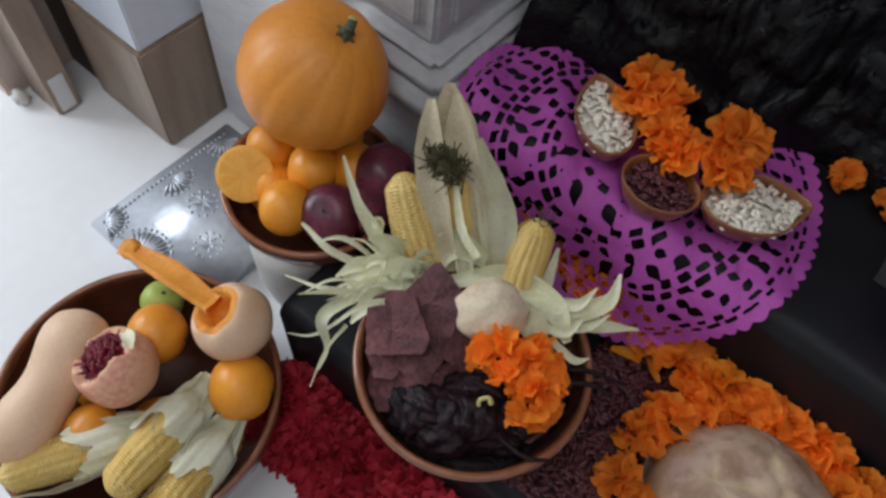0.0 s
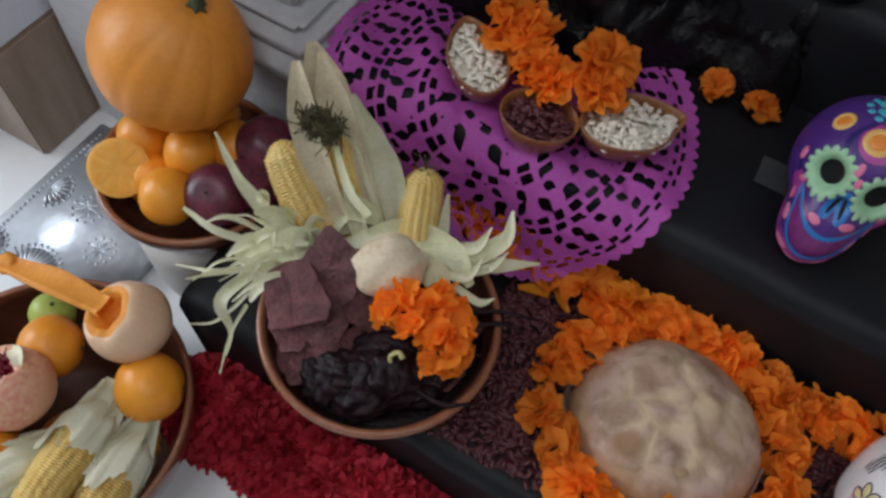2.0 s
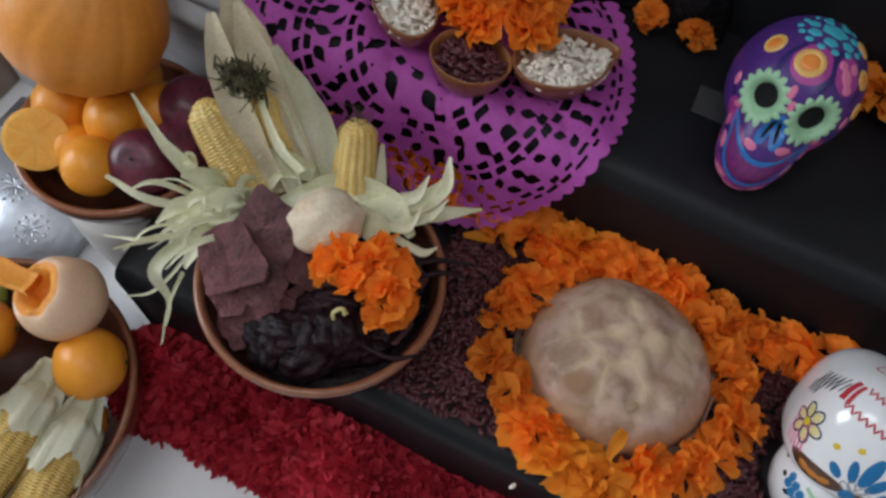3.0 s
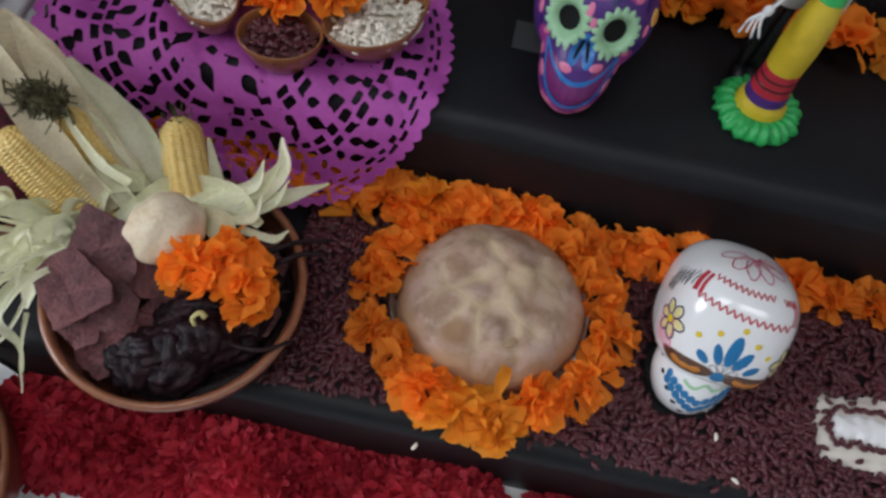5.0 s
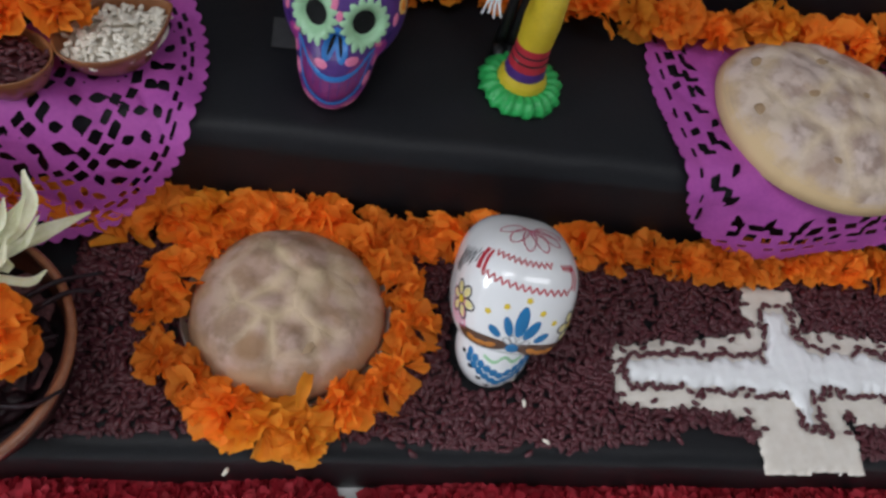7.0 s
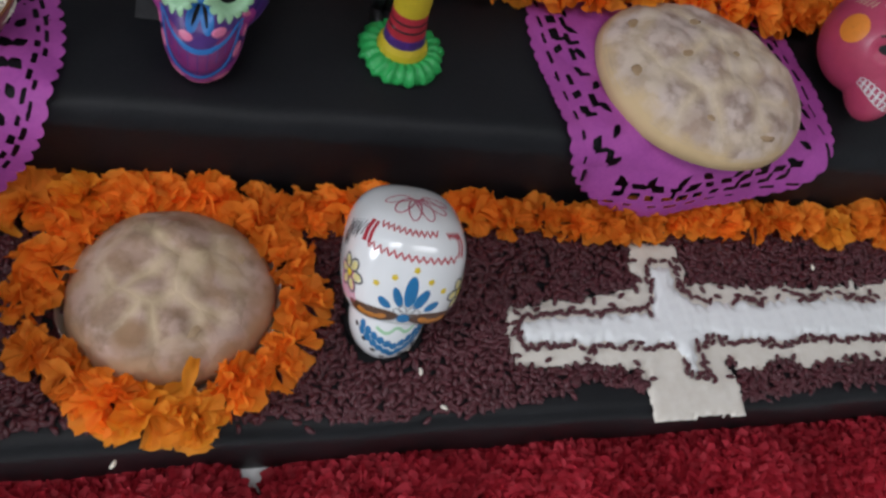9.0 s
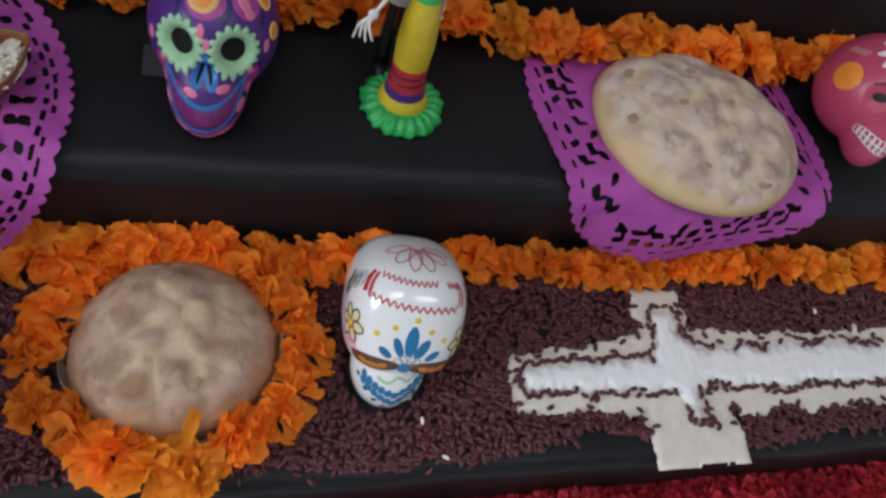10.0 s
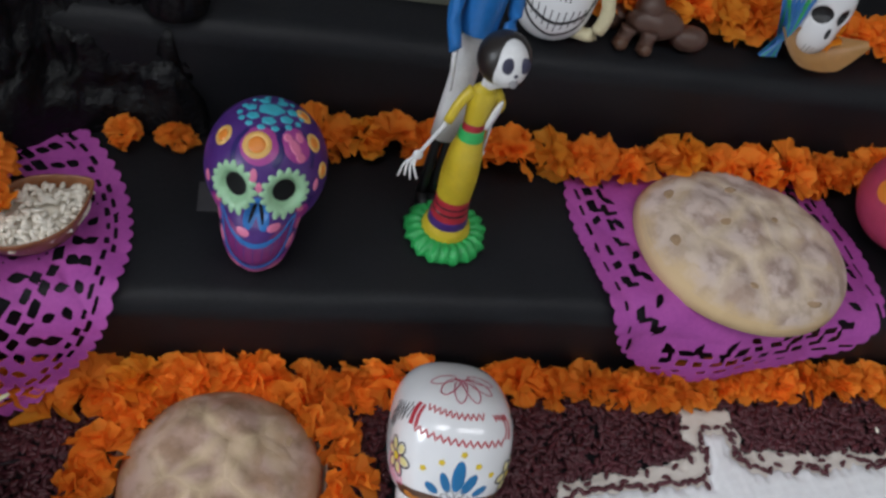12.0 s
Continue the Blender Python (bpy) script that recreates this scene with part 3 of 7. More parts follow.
def cut_sheet(field, half, cell):
    """A flat sheet kept where field(x, y) is above zero, with its edges drawn onto the zero line."""
    n = int(2 * half / cell) + 1
    xs = np.linspace(-half, half, n)
    X, Y = np.meshgrid(xs, xs)
    F = field(X, Y)
    gy, gx = np.gradient(F, xs, xs)
    keep = (F[:-1, :-1] + F[1:, :-1] + F[:-1, 1:] + F[1:, 1:]) > 0
    shift = np.where(np.abs(F) < cell * 0.9, -F / np.maximum(gx * gx + gy * gy, 0.3), 0)
    shift = np.clip(shift, -cell * 0.6, cell * 0.6)
    X, Y = X + shift * gx, Y + shift * gy
    idx = np.arange(n * n).reshape(n, n)
    q = np.stack([idx[:-1, :-1], idx[:-1, 1:], idx[1:, 1:], idx[1:, :-1]], -1)[keep]
    used = np.unique(q)
    back = np.full(n * n, -1)
    back[used] = np.arange(len(used))
    return np.stack([X.ravel()[used], Y.ravel()[used]], 1), back[q].tolist()


def drape(y, edge=0.294, top=Z2 + 0.0030, low=0.165, lip=0.038, rest=0.45):
    """Where a sheet lying on the middle step goes: flat, over the rounded edge, down the riser, out over the flowers."""
    s = edge + lip - y
    arc = lip * math.pi / 2
    drop = top - lip - low
    yy, zz = np.where(s <= 0, y, 0), np.where(s <= 0, top, 0.0)
    a = np.clip(s, 0, arc) / lip
    yy = np.where(s > 0, edge + lip - lip * np.sin(a) - 0.22 * np.clip(s - arc, 0, drop), yy)
    zz = np.where(s > 0, top - lip + lip * np.cos(a) - np.clip(s - arc, 0, drop), zz)
    more = np.maximum(s - arc - drop, 0)
    return yy - more * 0.80, zz - more * rest


def leaf_hole(x, y, cx, cy, ln, wd, ang):
    c, s = math.cos(ang), math.sin(ang)
    u, v = c * (x - cx) + s * (y - cy), -s * (x - cx) + c * (y - cy)
    return ((np.abs(u / ln) ** 1.3 + np.abs(v / (wd * np.maximum(1.2 - 0.7 * u / ln, 0.3))) ** 1.3) ** 0.77 - 1) * wd


def slot_ring(f, r, a, rad, hr, count, fill, ph, g, keep=1.0):
    """Cut a ring of slanting slots of uneven length into the sheet."""
    w = 2 * math.pi / count
    for k in range(count):
        if g.rand() > keep:
            continue
        da = (a - w * k + ph + math.pi) % (2 * math.pi) - math.pi
        sl = g.uniform(-0.35, 0.35)
        f = np.minimum(f, sd_box(da * rad + sl * (r - rad), r - rad, w * rad * fill * g.uniform(0.75, 1.15), hr * g.uniform(0.75, 1.15)))
    return f


def doily_field(x, y):
    r, a = np.hypot(x, y), np.arctan2(y, x)
    f = 0.229 + 0.0055 * np.abs(np.sin(a * 41)) - r
    g = np.random.RandomState(9)
    # paired dashes along the hem, a grid of squares, and the inner rings
    f = slot_ring(f, r, a, 0.2165, 0.0026, 62, 0.33, 0.0, g, 0.8)
    f = slot_ring(f, r, a, 0.2085, 0.0030, 62, 0.30, 0.05, g, 0.85)
    f = slot_ring(f, r, a, 0.1640, 0.0052, 50, 0.36, 0.0, g, 0.95)
    f = slot_ring(f, r, a, 0.1515, 0.0048, 46, 0.36, 0.04, g, 0.95)
    f = slot_ring(f, r, a, 0.1030, 0.0050, 30, 0.34, 0.0, g, 0.8)
    f = slot_ring(f, r, a, 0.0905, 0.0040, 26, 0.36, 0.1, g, 0.8)
    f = slot_ring(f, r, a, 0.0500, 0.0060, 11, 0.26, 0.1, g, 0.9)
    # scrolls and triangles between the rings
    for rad, count, ln, wd, slant in ((0.1945, 42, 0.0090, 0.0046, 0.65), (0.1800, 40, 0.0085, 0.0044, 0.7), (0.1370, 27, 0.0110, 0.0056, 0.6), (0.1200, 22, 0.0085, 0.0050, 0.8), (0.0740, 9, 0.014, 0.006, 0.6)):
        for k in range(count):
            w = 2 * math.pi * (k + g.uniform(-0.1, 0.1)) / count
            t = w + (1 if k % 2 else -1) * (slant + g.uniform(-0.15, 0.15)) + (0 if k % 3 else math.pi / 2)
            f = np.minimum(f, leaf_hole(x, y, rad * math.cos(w), rad * math.sin(w), ln * g.uniform(0.85, 1.2), wd * g.uniform(0.8, 1.2), t))
    for k in range(260):
        w, q = g.uniform(0, 6.283), g.uniform(0.03, 0.222)
        f = np.minimum(f, np.hypot(x - q * math.cos(w), y - q * math.sin(w)) - g.uniform(0.0013, 0.0021))
    return f


def mat_field(x, y):
    k = 2.9
    m = (np.abs(x) ** k + np.abs(y) ** k) ** (1 / k)
    a = np.arctan2(y, x)
    f = 0.211 + 0.0045 * np.abs(np.sin(a * 36)) - m
    g = np.random.RandomState(3)
    for side in range(4):
        u, v = (x, y) if side == 0 else (y, -x) if side == 1 else (-x, -y) if side == 2 else (-y, x)
        dense = 0.95 if side == 0 else 0.6
        for row, (dep, hh, pitch, fill) in enumerate(((0.194, 0.0026, 0.030, 0.34), (0.178, 0.0062, 0.024, 0.34), (0.160, 0.0060, 0.025, 0.36))):
            for c in np.arange(-0.135 + 0.006 * row, 0.14, pitch):
                sl, keep = g.uniform(-0.6, 0.6), g.rand()
                bow = 0.10 * c * c / 0.15
                if keep < (dense if row else 0.9):
                    f = np.minimum(f, sd_box(u - c + sl * (v + dep), v + dep - bow, pitch * fill * g.uniform(0.6, 1.15), hh * g.uniform(0.5, 1.1)))
                if keep < 0.25 and row:
                    f = np.minimum(f, sd_box(u - c - 0.008, v + dep - bow - 0.006, 0.0030, 0.0085))
        for c in np.arange(-0.12, 0.125, 0.040):
            f = np.minimum(f, leaf_hole(u, v, c + g.uniform(-0.006, 0.006), -0.146, 0.012, 0.0042, g.uniform(-1.2, 1.2)))
    for k2 in range(90):
        f = np.minimum(f, np.hypot(x - g.uniform(-0.15, 0.15), y - g.uniform(-0.15, 0.15)) - 0.0014)
    return f


def paper_mat(name, field, half, at, spin, label, crease=1.0, **kw):
    p, f = cut_sheet(field, half, 0.0022)
    c, s = math.cos(spin), math.sin(spin)
    x, y = at[0] + c * p[:, 0] - s * p[:, 1], at[1] + s * p[:, 0] + c * p[:, 1]
    yy, zz = drape(y, **kw)
    v = np.stack([x, yy, zz], 1)
    hang = np.clip((0.32 - y) / 0.06, 0, 1)
    v[:, 1] -= hang * np.abs(0.009 * wav(v * [1, 0, 0.2], 5, 5) + 0.005)
    fold = 0.006 * np.clip(np.sin((0.75 * v[:, 0] + 0.66 * v[:, 1]) * 62 + 1.2 * wav(v, 2, 4)), -0.4, 1) + 0.003
    v[:, 2] += np.abs(0.0045 * wav(v, 4, 8) + 0.0015 * wav(v, 13, 9) + fold * crease) * (1 - 0.7 * hang)
    v[:, 1] -= hang * np.abs(fold) * crease
    solid(name, (v, f), PURPLE, (at[0], at[1], Z2), label, "cut paper")


paper_mat("paper_doily", doily_field, 0.24, (-0.337, 0.370), 0.2, "round purple cut tissue paper doily hanging over the black step")
paper_mat("paper_mat", mat_field, 0.213, (0.647, 0.420), 0.18, "square purple cut tissue paper mat under a loaf", crease=0.3, low=0.135)


# ---- beans, flour and salt on the lower step ----
def bean_geo(length=0.0125, nu=6, nv=5):
    d, f = sphere_dirs(nu, nv)
    v = d[:, [2, 0, 1]] * np.array([0.5, 0.25, 0.22]) * length
    v[:, 1] += (v[:, 0] / length) ** 2 * 0.30 * length
    return v, f


def cross_cream(x, y):
    n = 0.007 * wav(np.stack([x, y, 0 * x], 1), 11, 3) + 0.006 * wav(np.stack([x, y, 0 * x], 1), 34, 4) + 0.004 * wav(np.stack([x, y, 0 * x], 1), 90, 5)
    n = n * (0.35 + 0.65 * np.clip((x - 0.44) / 0.12, 0, 1))
    bar = sd_box(x - 0.81, y - (0.108 + 0.008 * np.clip((x - 0.4) / 0.3, 0, 1)), 0.402, 0.026 + 0.022 * np.clip((x - 0.42) / 0.25, 0, 1)) - 0.012
    foot = sd_box(x - 0.645, y - 0.05, 0.066, 0.056) - 0.002
    head = sd_box(x - 0.636, y - 0.18, 0.036, 0.056) - 0.004
    flare = (np.abs(x - 0.64) * 0.8 + np.abs(y - 0.125) - 0.085)
    return np.minimum(np.minimum(bar, flare) + n, np.minimum(foot, head) + 0.5 * n)


def cross_white(x, y):
    n = 0.004 * wav(np.stack([x, y, 0 * x], 1), 16, 7) + 0.003 * wav(np.stack([x, y, 0 * x], 1), 50, 9)
    left = sd_box(x - 0.545, y - 0.114, 0.125, 0.007 + 0.008 * np.clip((x - 0.42) / 0.2, 0, 1)) - 0.009
    right = sd_box(x - 0.93, y - 0.122 - 0.002 * np.sin(x * 30), 0.27, 0.013 + 0.006 * np.clip((x - 0.66) / 0.1, 0, 1)) - 0.010
    head = sd_box(x - 0.637, y - 0.165, 0.007, 0.03) - 0.009
    gem = np.maximum(np.abs(x - 0.637 - 0.11 * (0.2 - y)) - 0.010 - 0.034 * np.exp(-((y - 0.130) / 0.032) ** 2), np.abs(y - 0.115) - 0.068)
    return np.minimum(np.minimum(left, right), np.minimum(head, gem)) + n


def spread(field, x0, x1, y0, y1, cell, low, high, soft, mat, name, parent, label):
    """A thin uneven heap that keeps to a shape on the step."""
    xs, ys = np.arange(x0, x1, cell), np.arange(y0, y1, cell)
    X, Y = np.meshgrid(xs, ys)
    F = field(X.ravel(), Y.ravel()).reshape(X.shape)
    P = np.stack([X, Y, 0 * X], -1).reshape(-1, 3)
    H = low + (high - low) * np.clip(-F / soft, 0, 1) ** 0.7 + (0.0003 * wav(P, 23, 11) + 0.00025 * wav(P, 61, 12)).reshape(X.shape)
    H = np.where(F > 0, Z1 + 0.0005, Z1 + H)
    keep = (F[:-1, :-1] < cell) & (F[1:, 1:] < cell) & (F[1:, :-1] < cell) & (F[:-1, 1:] < cell)
    n = len(xs)
    idx = np.arange(X.size).reshape(X.shape)
    q = np.stack([idx[:-1, :-1], idx[:-1, 1:], idx[1:, 1:], idx[1:, :-1]], -1)[keep]
    used = np.unique(q)
    back = np.full(X.size, -1)
    back[used] = np.arange(len(used))
    v = np.stack([X.ravel()[used], Y.ravel()[used], H.ravel()[used]], 1)
    return part(name, (v, back[q].tolist()), mat, parent, label)


cross = thing("salt_cross", (0.64, 0.12, Z1), "cross of white salt on cream flour edged with red beans", "floor picture")
spread(cross_cream, 0.36, 1.25, -0.02, 0.26, 0.0035, 0.0035, 0.006, 0.01, RICE, "flour_bed", cross, "cream flour")
spread(cross_white, 0.38, 1.22, 0.03, 0.22, 0.003, 0.006, 0.012, 0.012, SALT, "salt_bed", cross, "white salt")


# ---- bowls ----
def bowl_geo(r, h, foot=0.5, wall=0.008, n=72):
    out = [(0.0, 0.003), (r * foot, 0.0), (r * (foot + 0.05), 0.004)]
    for t in np.linspace(0.08, 1, 9):
        out.append((r * (foot + 0.05 + (0.95 - foot) * math.sin(t * math.pi / 2) ** 0.9), h * t ** 1.25))
    inn = [(r - wall * 0.2, h + 0.004), (r - wall * 0.6, h + 0.0055), (r - wall, h + 0.003)]
    for t in np.linspace(0.95, 0.05, 9):
        inn.append(((r - wall) * (foot + 0.05 + (0.95 - foot) * math.sin(t * math.pi / 2) ** 0.9), wall + (h - wall) * t ** 1.25))
    return lathe(out + inn + [(0.0, wall)], n)


def clay_bowl(x, y, z, r, h, label):
    b = thing("clay_bowl", (x, y, z), label, "bowl", "clay bowls")
    v, f = bowl_geo(r, h)
    v = v + 0.0012 * np.stack([wav(v, 6, 1), wav(v, 6, 2), 0 * v[:, 0]], 1)
    pot = part("body", (v + (x, y, z), f), CLAY, b, "dark red glazed clay body")
    a = np.linspace(0, 2 * np.pi, 73)[:-1]
    ring = np.stack([(r - 0.003) * np.cos(a), (r - 0.003) * np.sin(a), np.full(72, h + 0.003)], 1)
    m, k = 8, len(ring)
    t = np.linspace(0, 2 * np.pi, m, endpoint=False)
    rim = np.concatenate([np.stack([np.cos(a) * (r - 0.003 + 0.0046 * math.cos(q)), np.sin(a) * (r - 0.003 + 0.0046 * math.cos(q)), np.full(k, h + 0.002 + 0.005 * math.sin(q))], 1) for q in t])
    faces = [[i * k + j, i * k + (j + 1) % k, ((i + 1) % m) * k + (j + 1) % k, ((i + 1) % m) * k + j] for i in range(m) for j in range(k)]
    part("rim", (rim + (x, y, z), faces), CLAYRIM, pot, "worn lighter brown rim")
    return b


clay_bowl(-0.636, -0.178, FLOOR, 0.171, 0.145, "large red clay bowl of squash, corn and fruit on the floor")
clay_bowl(-0.654, 0.148, 0.085, 0.119, 0.078, "red clay bowl of oranges and plums on a white pot")
clay_bowl(-0.332, 0.081, Z1, 0.133, 0.078, "red clay bowl of chips and dried chiles on the black step")
pv, pf = lathe([(0, FLOOR), (0.075, FLOOR), (0.088, FLOOR + 0.006), (0.095, FLOOR + 0.05), (0.097, 0.055), (0.094, 0.075), (0.085, 0.084), (0, 0.0845)], 64)
solid("white_pot", (pv + (-0.656, 0.143, 0), pf), STUCCO, (-0.656, 0.143, FLOOR), "upturned matt white round pot under the bowl", "pot")


# ---- fruit ----
def dimple(d, depth=0.10, width=0.35):
    return 1 - depth * np.exp(-((1 - d[:, 2]) / (width * width))) - 0.5 * depth * np.exp(-((1 + d[:, 2]) / (width * width)))


def orange(x, y, z, r=0.036, axis=(0.8, 0.5, -0.1), label="whole ripe orange in a clay bowl", mat=None, name="orange"):
    o = thing(name, (x, y, z), label, name, "oranges" if name == "orange" else "")
    g = ball(r, lambda d: dimple(d, 0.05, 0.2) * (1 + 0.012 * wav(d, 1, int(abs(x) * 1e4) % 99)), 40, 26, (1, 1, 0.95))
    part("peel", placed(g, (x, y, z), axis), mat or ORANGE, o)
    part("calyx", placed(ball(0.003, None, 8, 6, (1, 1, 0.5)), np.array((x, y, z)) + turn_to(axis)[:, 2] * r * 0.92, axis), STEMGREEN, o, "small green stem scar")
    return o


for a in ((-0.722, 0.142, 0.178), (-0.652, 0.150, 0.186), (-0.640, 0.088, 0.178), (-0.618, 0.190, 0.178), (-0.668, 0.212, 0.184),
          (-0.690, 0.110, 0.150), (-0.640, 0.140, 0.135)):
    orange(*a, r=0.036)


def plum(x, y, z, r, axis, label):
    p = thing("plum", (x, y, z), label, "plum", "plums")
    g = ball(r, lambda d: dimple(d, 0.16, 0.32) * (1 + 0.02 * wav(d, 0.8, 5)), 40, 26, (1, 1, 0.92))
    part("skin", placed(g, (x, y, z), axis), PLUM, p)
    c = np.array((x, y, z)) + turn_to(axis)[:, 2] * r * 0.80
    part("stem", tube(spline([c, c + turn_to(axis)[:, 2] * 0.007], 4), (0.0014, 0.001), 6), STEMGREEN, p)


plum(-0.590, 0.118, 0.182, 0.040, (0.1, -0.45, 0.85), "reddish purple plum in the bowl")
plum(-0.578, 0.205, 0.192, 0.041, (0.3, 0.3, 0.9), "nearly black plum against the bowl's rim")
plum(-0.568, 0.158, 0.176, 0.036, (0.4, 0.1, 0.9), "dark plum between the others")


def half_orange(x, y, z, r, axis):
    o = thing("half_orange", (x, y, z), "halved orange showing its cut flesh", "orange")
    d, f = sphere_dirs(40, 20)
    v = d * r
    v[:, 2] = np.minimum(v[:, 2], 0)
    part("peel", placed((v, f), (x, y, z), axis), ORANGE, o)
    pith = part("pith", placed(lathe([(r * 0.99, 0.0003), (r * 0.90, 0.0016), (0, 0.0014)], 40), (x, y, z), axis), PITH, o, "pale ring of pith")
    for k in range(10):
        a0, a1 = 2 * math.pi * k / 10 + 0.05, 2 * math.pi * (k + 1) / 10 - 0.05
        pts = [(0.10 * r * math.cos((a0 + a1) / 2), 0.10 * r * math.sin((a0 + a1) / 2), 0.002)]
        pts += [(0.86 * r * math.cos(a), 0.86 * r * math.sin(a), 0.002) for a in np.linspace(a0, a1, 6)]
        pts.append((0.42 * r * math.cos((a0 + a1) / 2), 0.42 * r * math.sin((a0 + a1) / 2), 0.0023))
        faces = [[0, 1, 7]] + [[i, i + 1, 7] for i in range(1, 6)] + [[6, 0, 7]]
        part("segment", placed((np.array(pts), faces), (x, y, z), axis), ORANGECUT, pith)


half_orange(-0.712, 0.086, 0.184, 0.037, (0.42, -0.42, 0.80))

# the pumpkin on top of the oranges
pc, pax = np.array((-0.684, 0.195, 0.302)), (0.40, 0.26, 0.86)
pumpkin = thing("pumpkin", tuple(pc - (0, 0, 0.09)), "round smooth orange pumpkin resting on oranges", "pumpkin")
pg = ball(0.0905, lambda d: (1 - 0.022 * np.abs(np.cos(np.arctan2(d[:, 1], d[:, 0]) * 6 + 0.25 * np.sin(d[:, 2] * 3))) ** 14 * (1 - d[:, 2] ** 2)) * (1 - 0.10 * np.exp(-(1 - d[:, 2]) / 0.03)) * (1 + 0.012 * wav(d, 0.7, 4)), 96, 56, (1, 1, 0.98))
part("skin", placed(pg, pc, pax), PUMPKIN, pumpkin, "smooth ribbed orange skin")
ph = turn_to(pax)
st = [pc + ph @ np.array(q) for q in ((0, 0, 0.076), (0.001, 0, 0.088), (0.003, 0.001, 0.096), (0.006, 0.002, 0.100))]
part("stem", tube(spline(st, 9), (0.010, 0.0072, 0.0058, 0.0062), 8), STEMGREEN, pumpkin, "short dark green stem")
lobes = [tube(spline([pc + ph @ np.array((0.004 * math.cos(q), 0.004 * math.sin(q), 0.085)), pc + ph @ np.array((0.009 * math.cos(q), 0.009 * math.sin(q), 0.0830)), pc + ph @ np.array((0.013 * math.cos(q + 0.1), 0.013 * math.sin(q + 0.1), 0.0815))], 7), (0.0034, 0.0026, 0.0008), 6) for q in np.linspace(0, 6.283, 7)[:-1]]
part("calyx", joined(*lobes), STEMGREEN, pumpkin, "spread dark green foot of the stem")
part("stem_end", placed(ball(0.0058, None, 12, 8, (1, 1, 0.35)), st[-1], ph[:, 2]), PALESTEM, pumpkin, "pale cut end")

for a, rad, lab in (((-0.664, -0.118, 0.098), 0.038, "whole ripe orange among squash"), ((-0.541, -0.095, 0.085), 0.042, "large yellow orange against the bowl's rim"),
                    ((-0.632, -0.245, 0.075), 0.034, "orange half hidden under corn"), ((-0.522, -0.150, 0.048), 0.027, "small orange at the bowl's edge"),
                    ((-0.60, -0.19, 0.03), 0.036, "orange at the bottom of the bowl"), ((-0.53, -0.22, 0.02), 0.036, "orange at the bottom of the bowl"),
                    ((-0.70, -0.20, 0.02), 0.036, "orange at the bottom of the bowl")):
    orange(*a, r=rad, label=lab)
orange(-0.708, -0.082, 0.075, 0.027, (0.2, 0.2, 0.9), "green lime beside the squash", LIME, "lime")

# long butternut squash
sq = thing("butternut_squash", (-0.70, -0.25, 0.07), "long pale tan butternut squash", "squash", "squashes")
path = spline([(-0.742, -0.155, 0.095), (-0.722, -0.19, 0.105), (-0.700, -0.245, 0.098), (-0.685, -0.30, 0.088), (-0.678, -0.335, 0.078)], 34)
part("skin", tube(path, (0.004, 0.026, 0.038, 0.042, 0.041, 0.037, 0.034, 0.034, 0.037, 0.040, 0.041, 0.038, 0.028, 0.004), 32), SQUASH, sq)
part("stem", tube(spline([(-0.678, -0.333, 0.078), (-0.677, -0.345, 0.075), (-0.672, -0.352, 0.074)], 6), (0.010, 0.006, 0.007), 8), STEMGREEN, sq, "dry stub of stem")

# cut squash: hollow bulb with a slice leaning out of it
cs = thing("cut_squash", (-0.59, -0.055, 0.09), "small butternut squash cut open, with a slice in it", "squash", "squashes")
cc, cax = np.array((-0.592, -0.052, 0.132)), (-0.35, -0.25, 0.85)
d, f = sphere_dirs(48, 32)
rad = 0.048 * (1 + 0.02 * wav(d, 0.8, 6))
v = d * rad[:, None]
cap = 0.037 + 0.004 * wav(d, 1.3, 2)
v[:, 2] = np.minimum(v[:, 2], cap)
low = d[:, 2] > 0.88
v[low, 2] = 0.036 - 0.032 * np.clip((d[low, 2] - 0.88) / 0.06, 0, 1)
quad_top = np.array([d[q, 2].mean() for q in f])
part("skin", placed((v, f), cc, cax), [SQUASH, SQUASHFLESH], cs, face_mats=(quad_top > 0.78).astype(int))
s0, s1 = np.array((-0.612, -0.058, 0.165)), np.array((-0.752, -0.072, 0.150))
sl = ribbon([s0, (s0 + s1) / 2 + (0, 0, 0.008), s1], (0.026, 0.030, 0.030, 0.026, 0.022), face=(0, 0.2, 1), cup=0.1, n=18, across=6)
bot = sl[0] - np.array((0, 0, 0.012))
n0 = len(sl[0])
edge = []
for i in range(17):
    for a, b in ((i * 6, (i + 1) * 6), (i * 6 + 5, (i + 1) * 6 + 5)):
        edge.append([a, b, b + n0, a + n0])
edge += [[j, j + 1, j + 1 + n0, j + n0] for j in range(5)] + [[102 + j, 103 + j, 103 + j + n0, 102 + j + n0] for j in range(5)]
sv = np.concatenate([sl[0], bot])
part("slice", (sv + 0.0012 * wav(sv, 12, 3)[:, None], sl[1] + [[i + n0 for i in q] for q in sl[1]] + edge), SQUASHFLESH, cs, "orange slice of squash flesh")
part("slice_tip", placed(ball(0.014, lambda q: 1 + 0.2 * wav(q, 1.2, 9), 16, 12, (1, 1, 0.5)), s1 + (0, 0, -0.004)), SQUASHFLESH, cs, "stringy end of the slice")

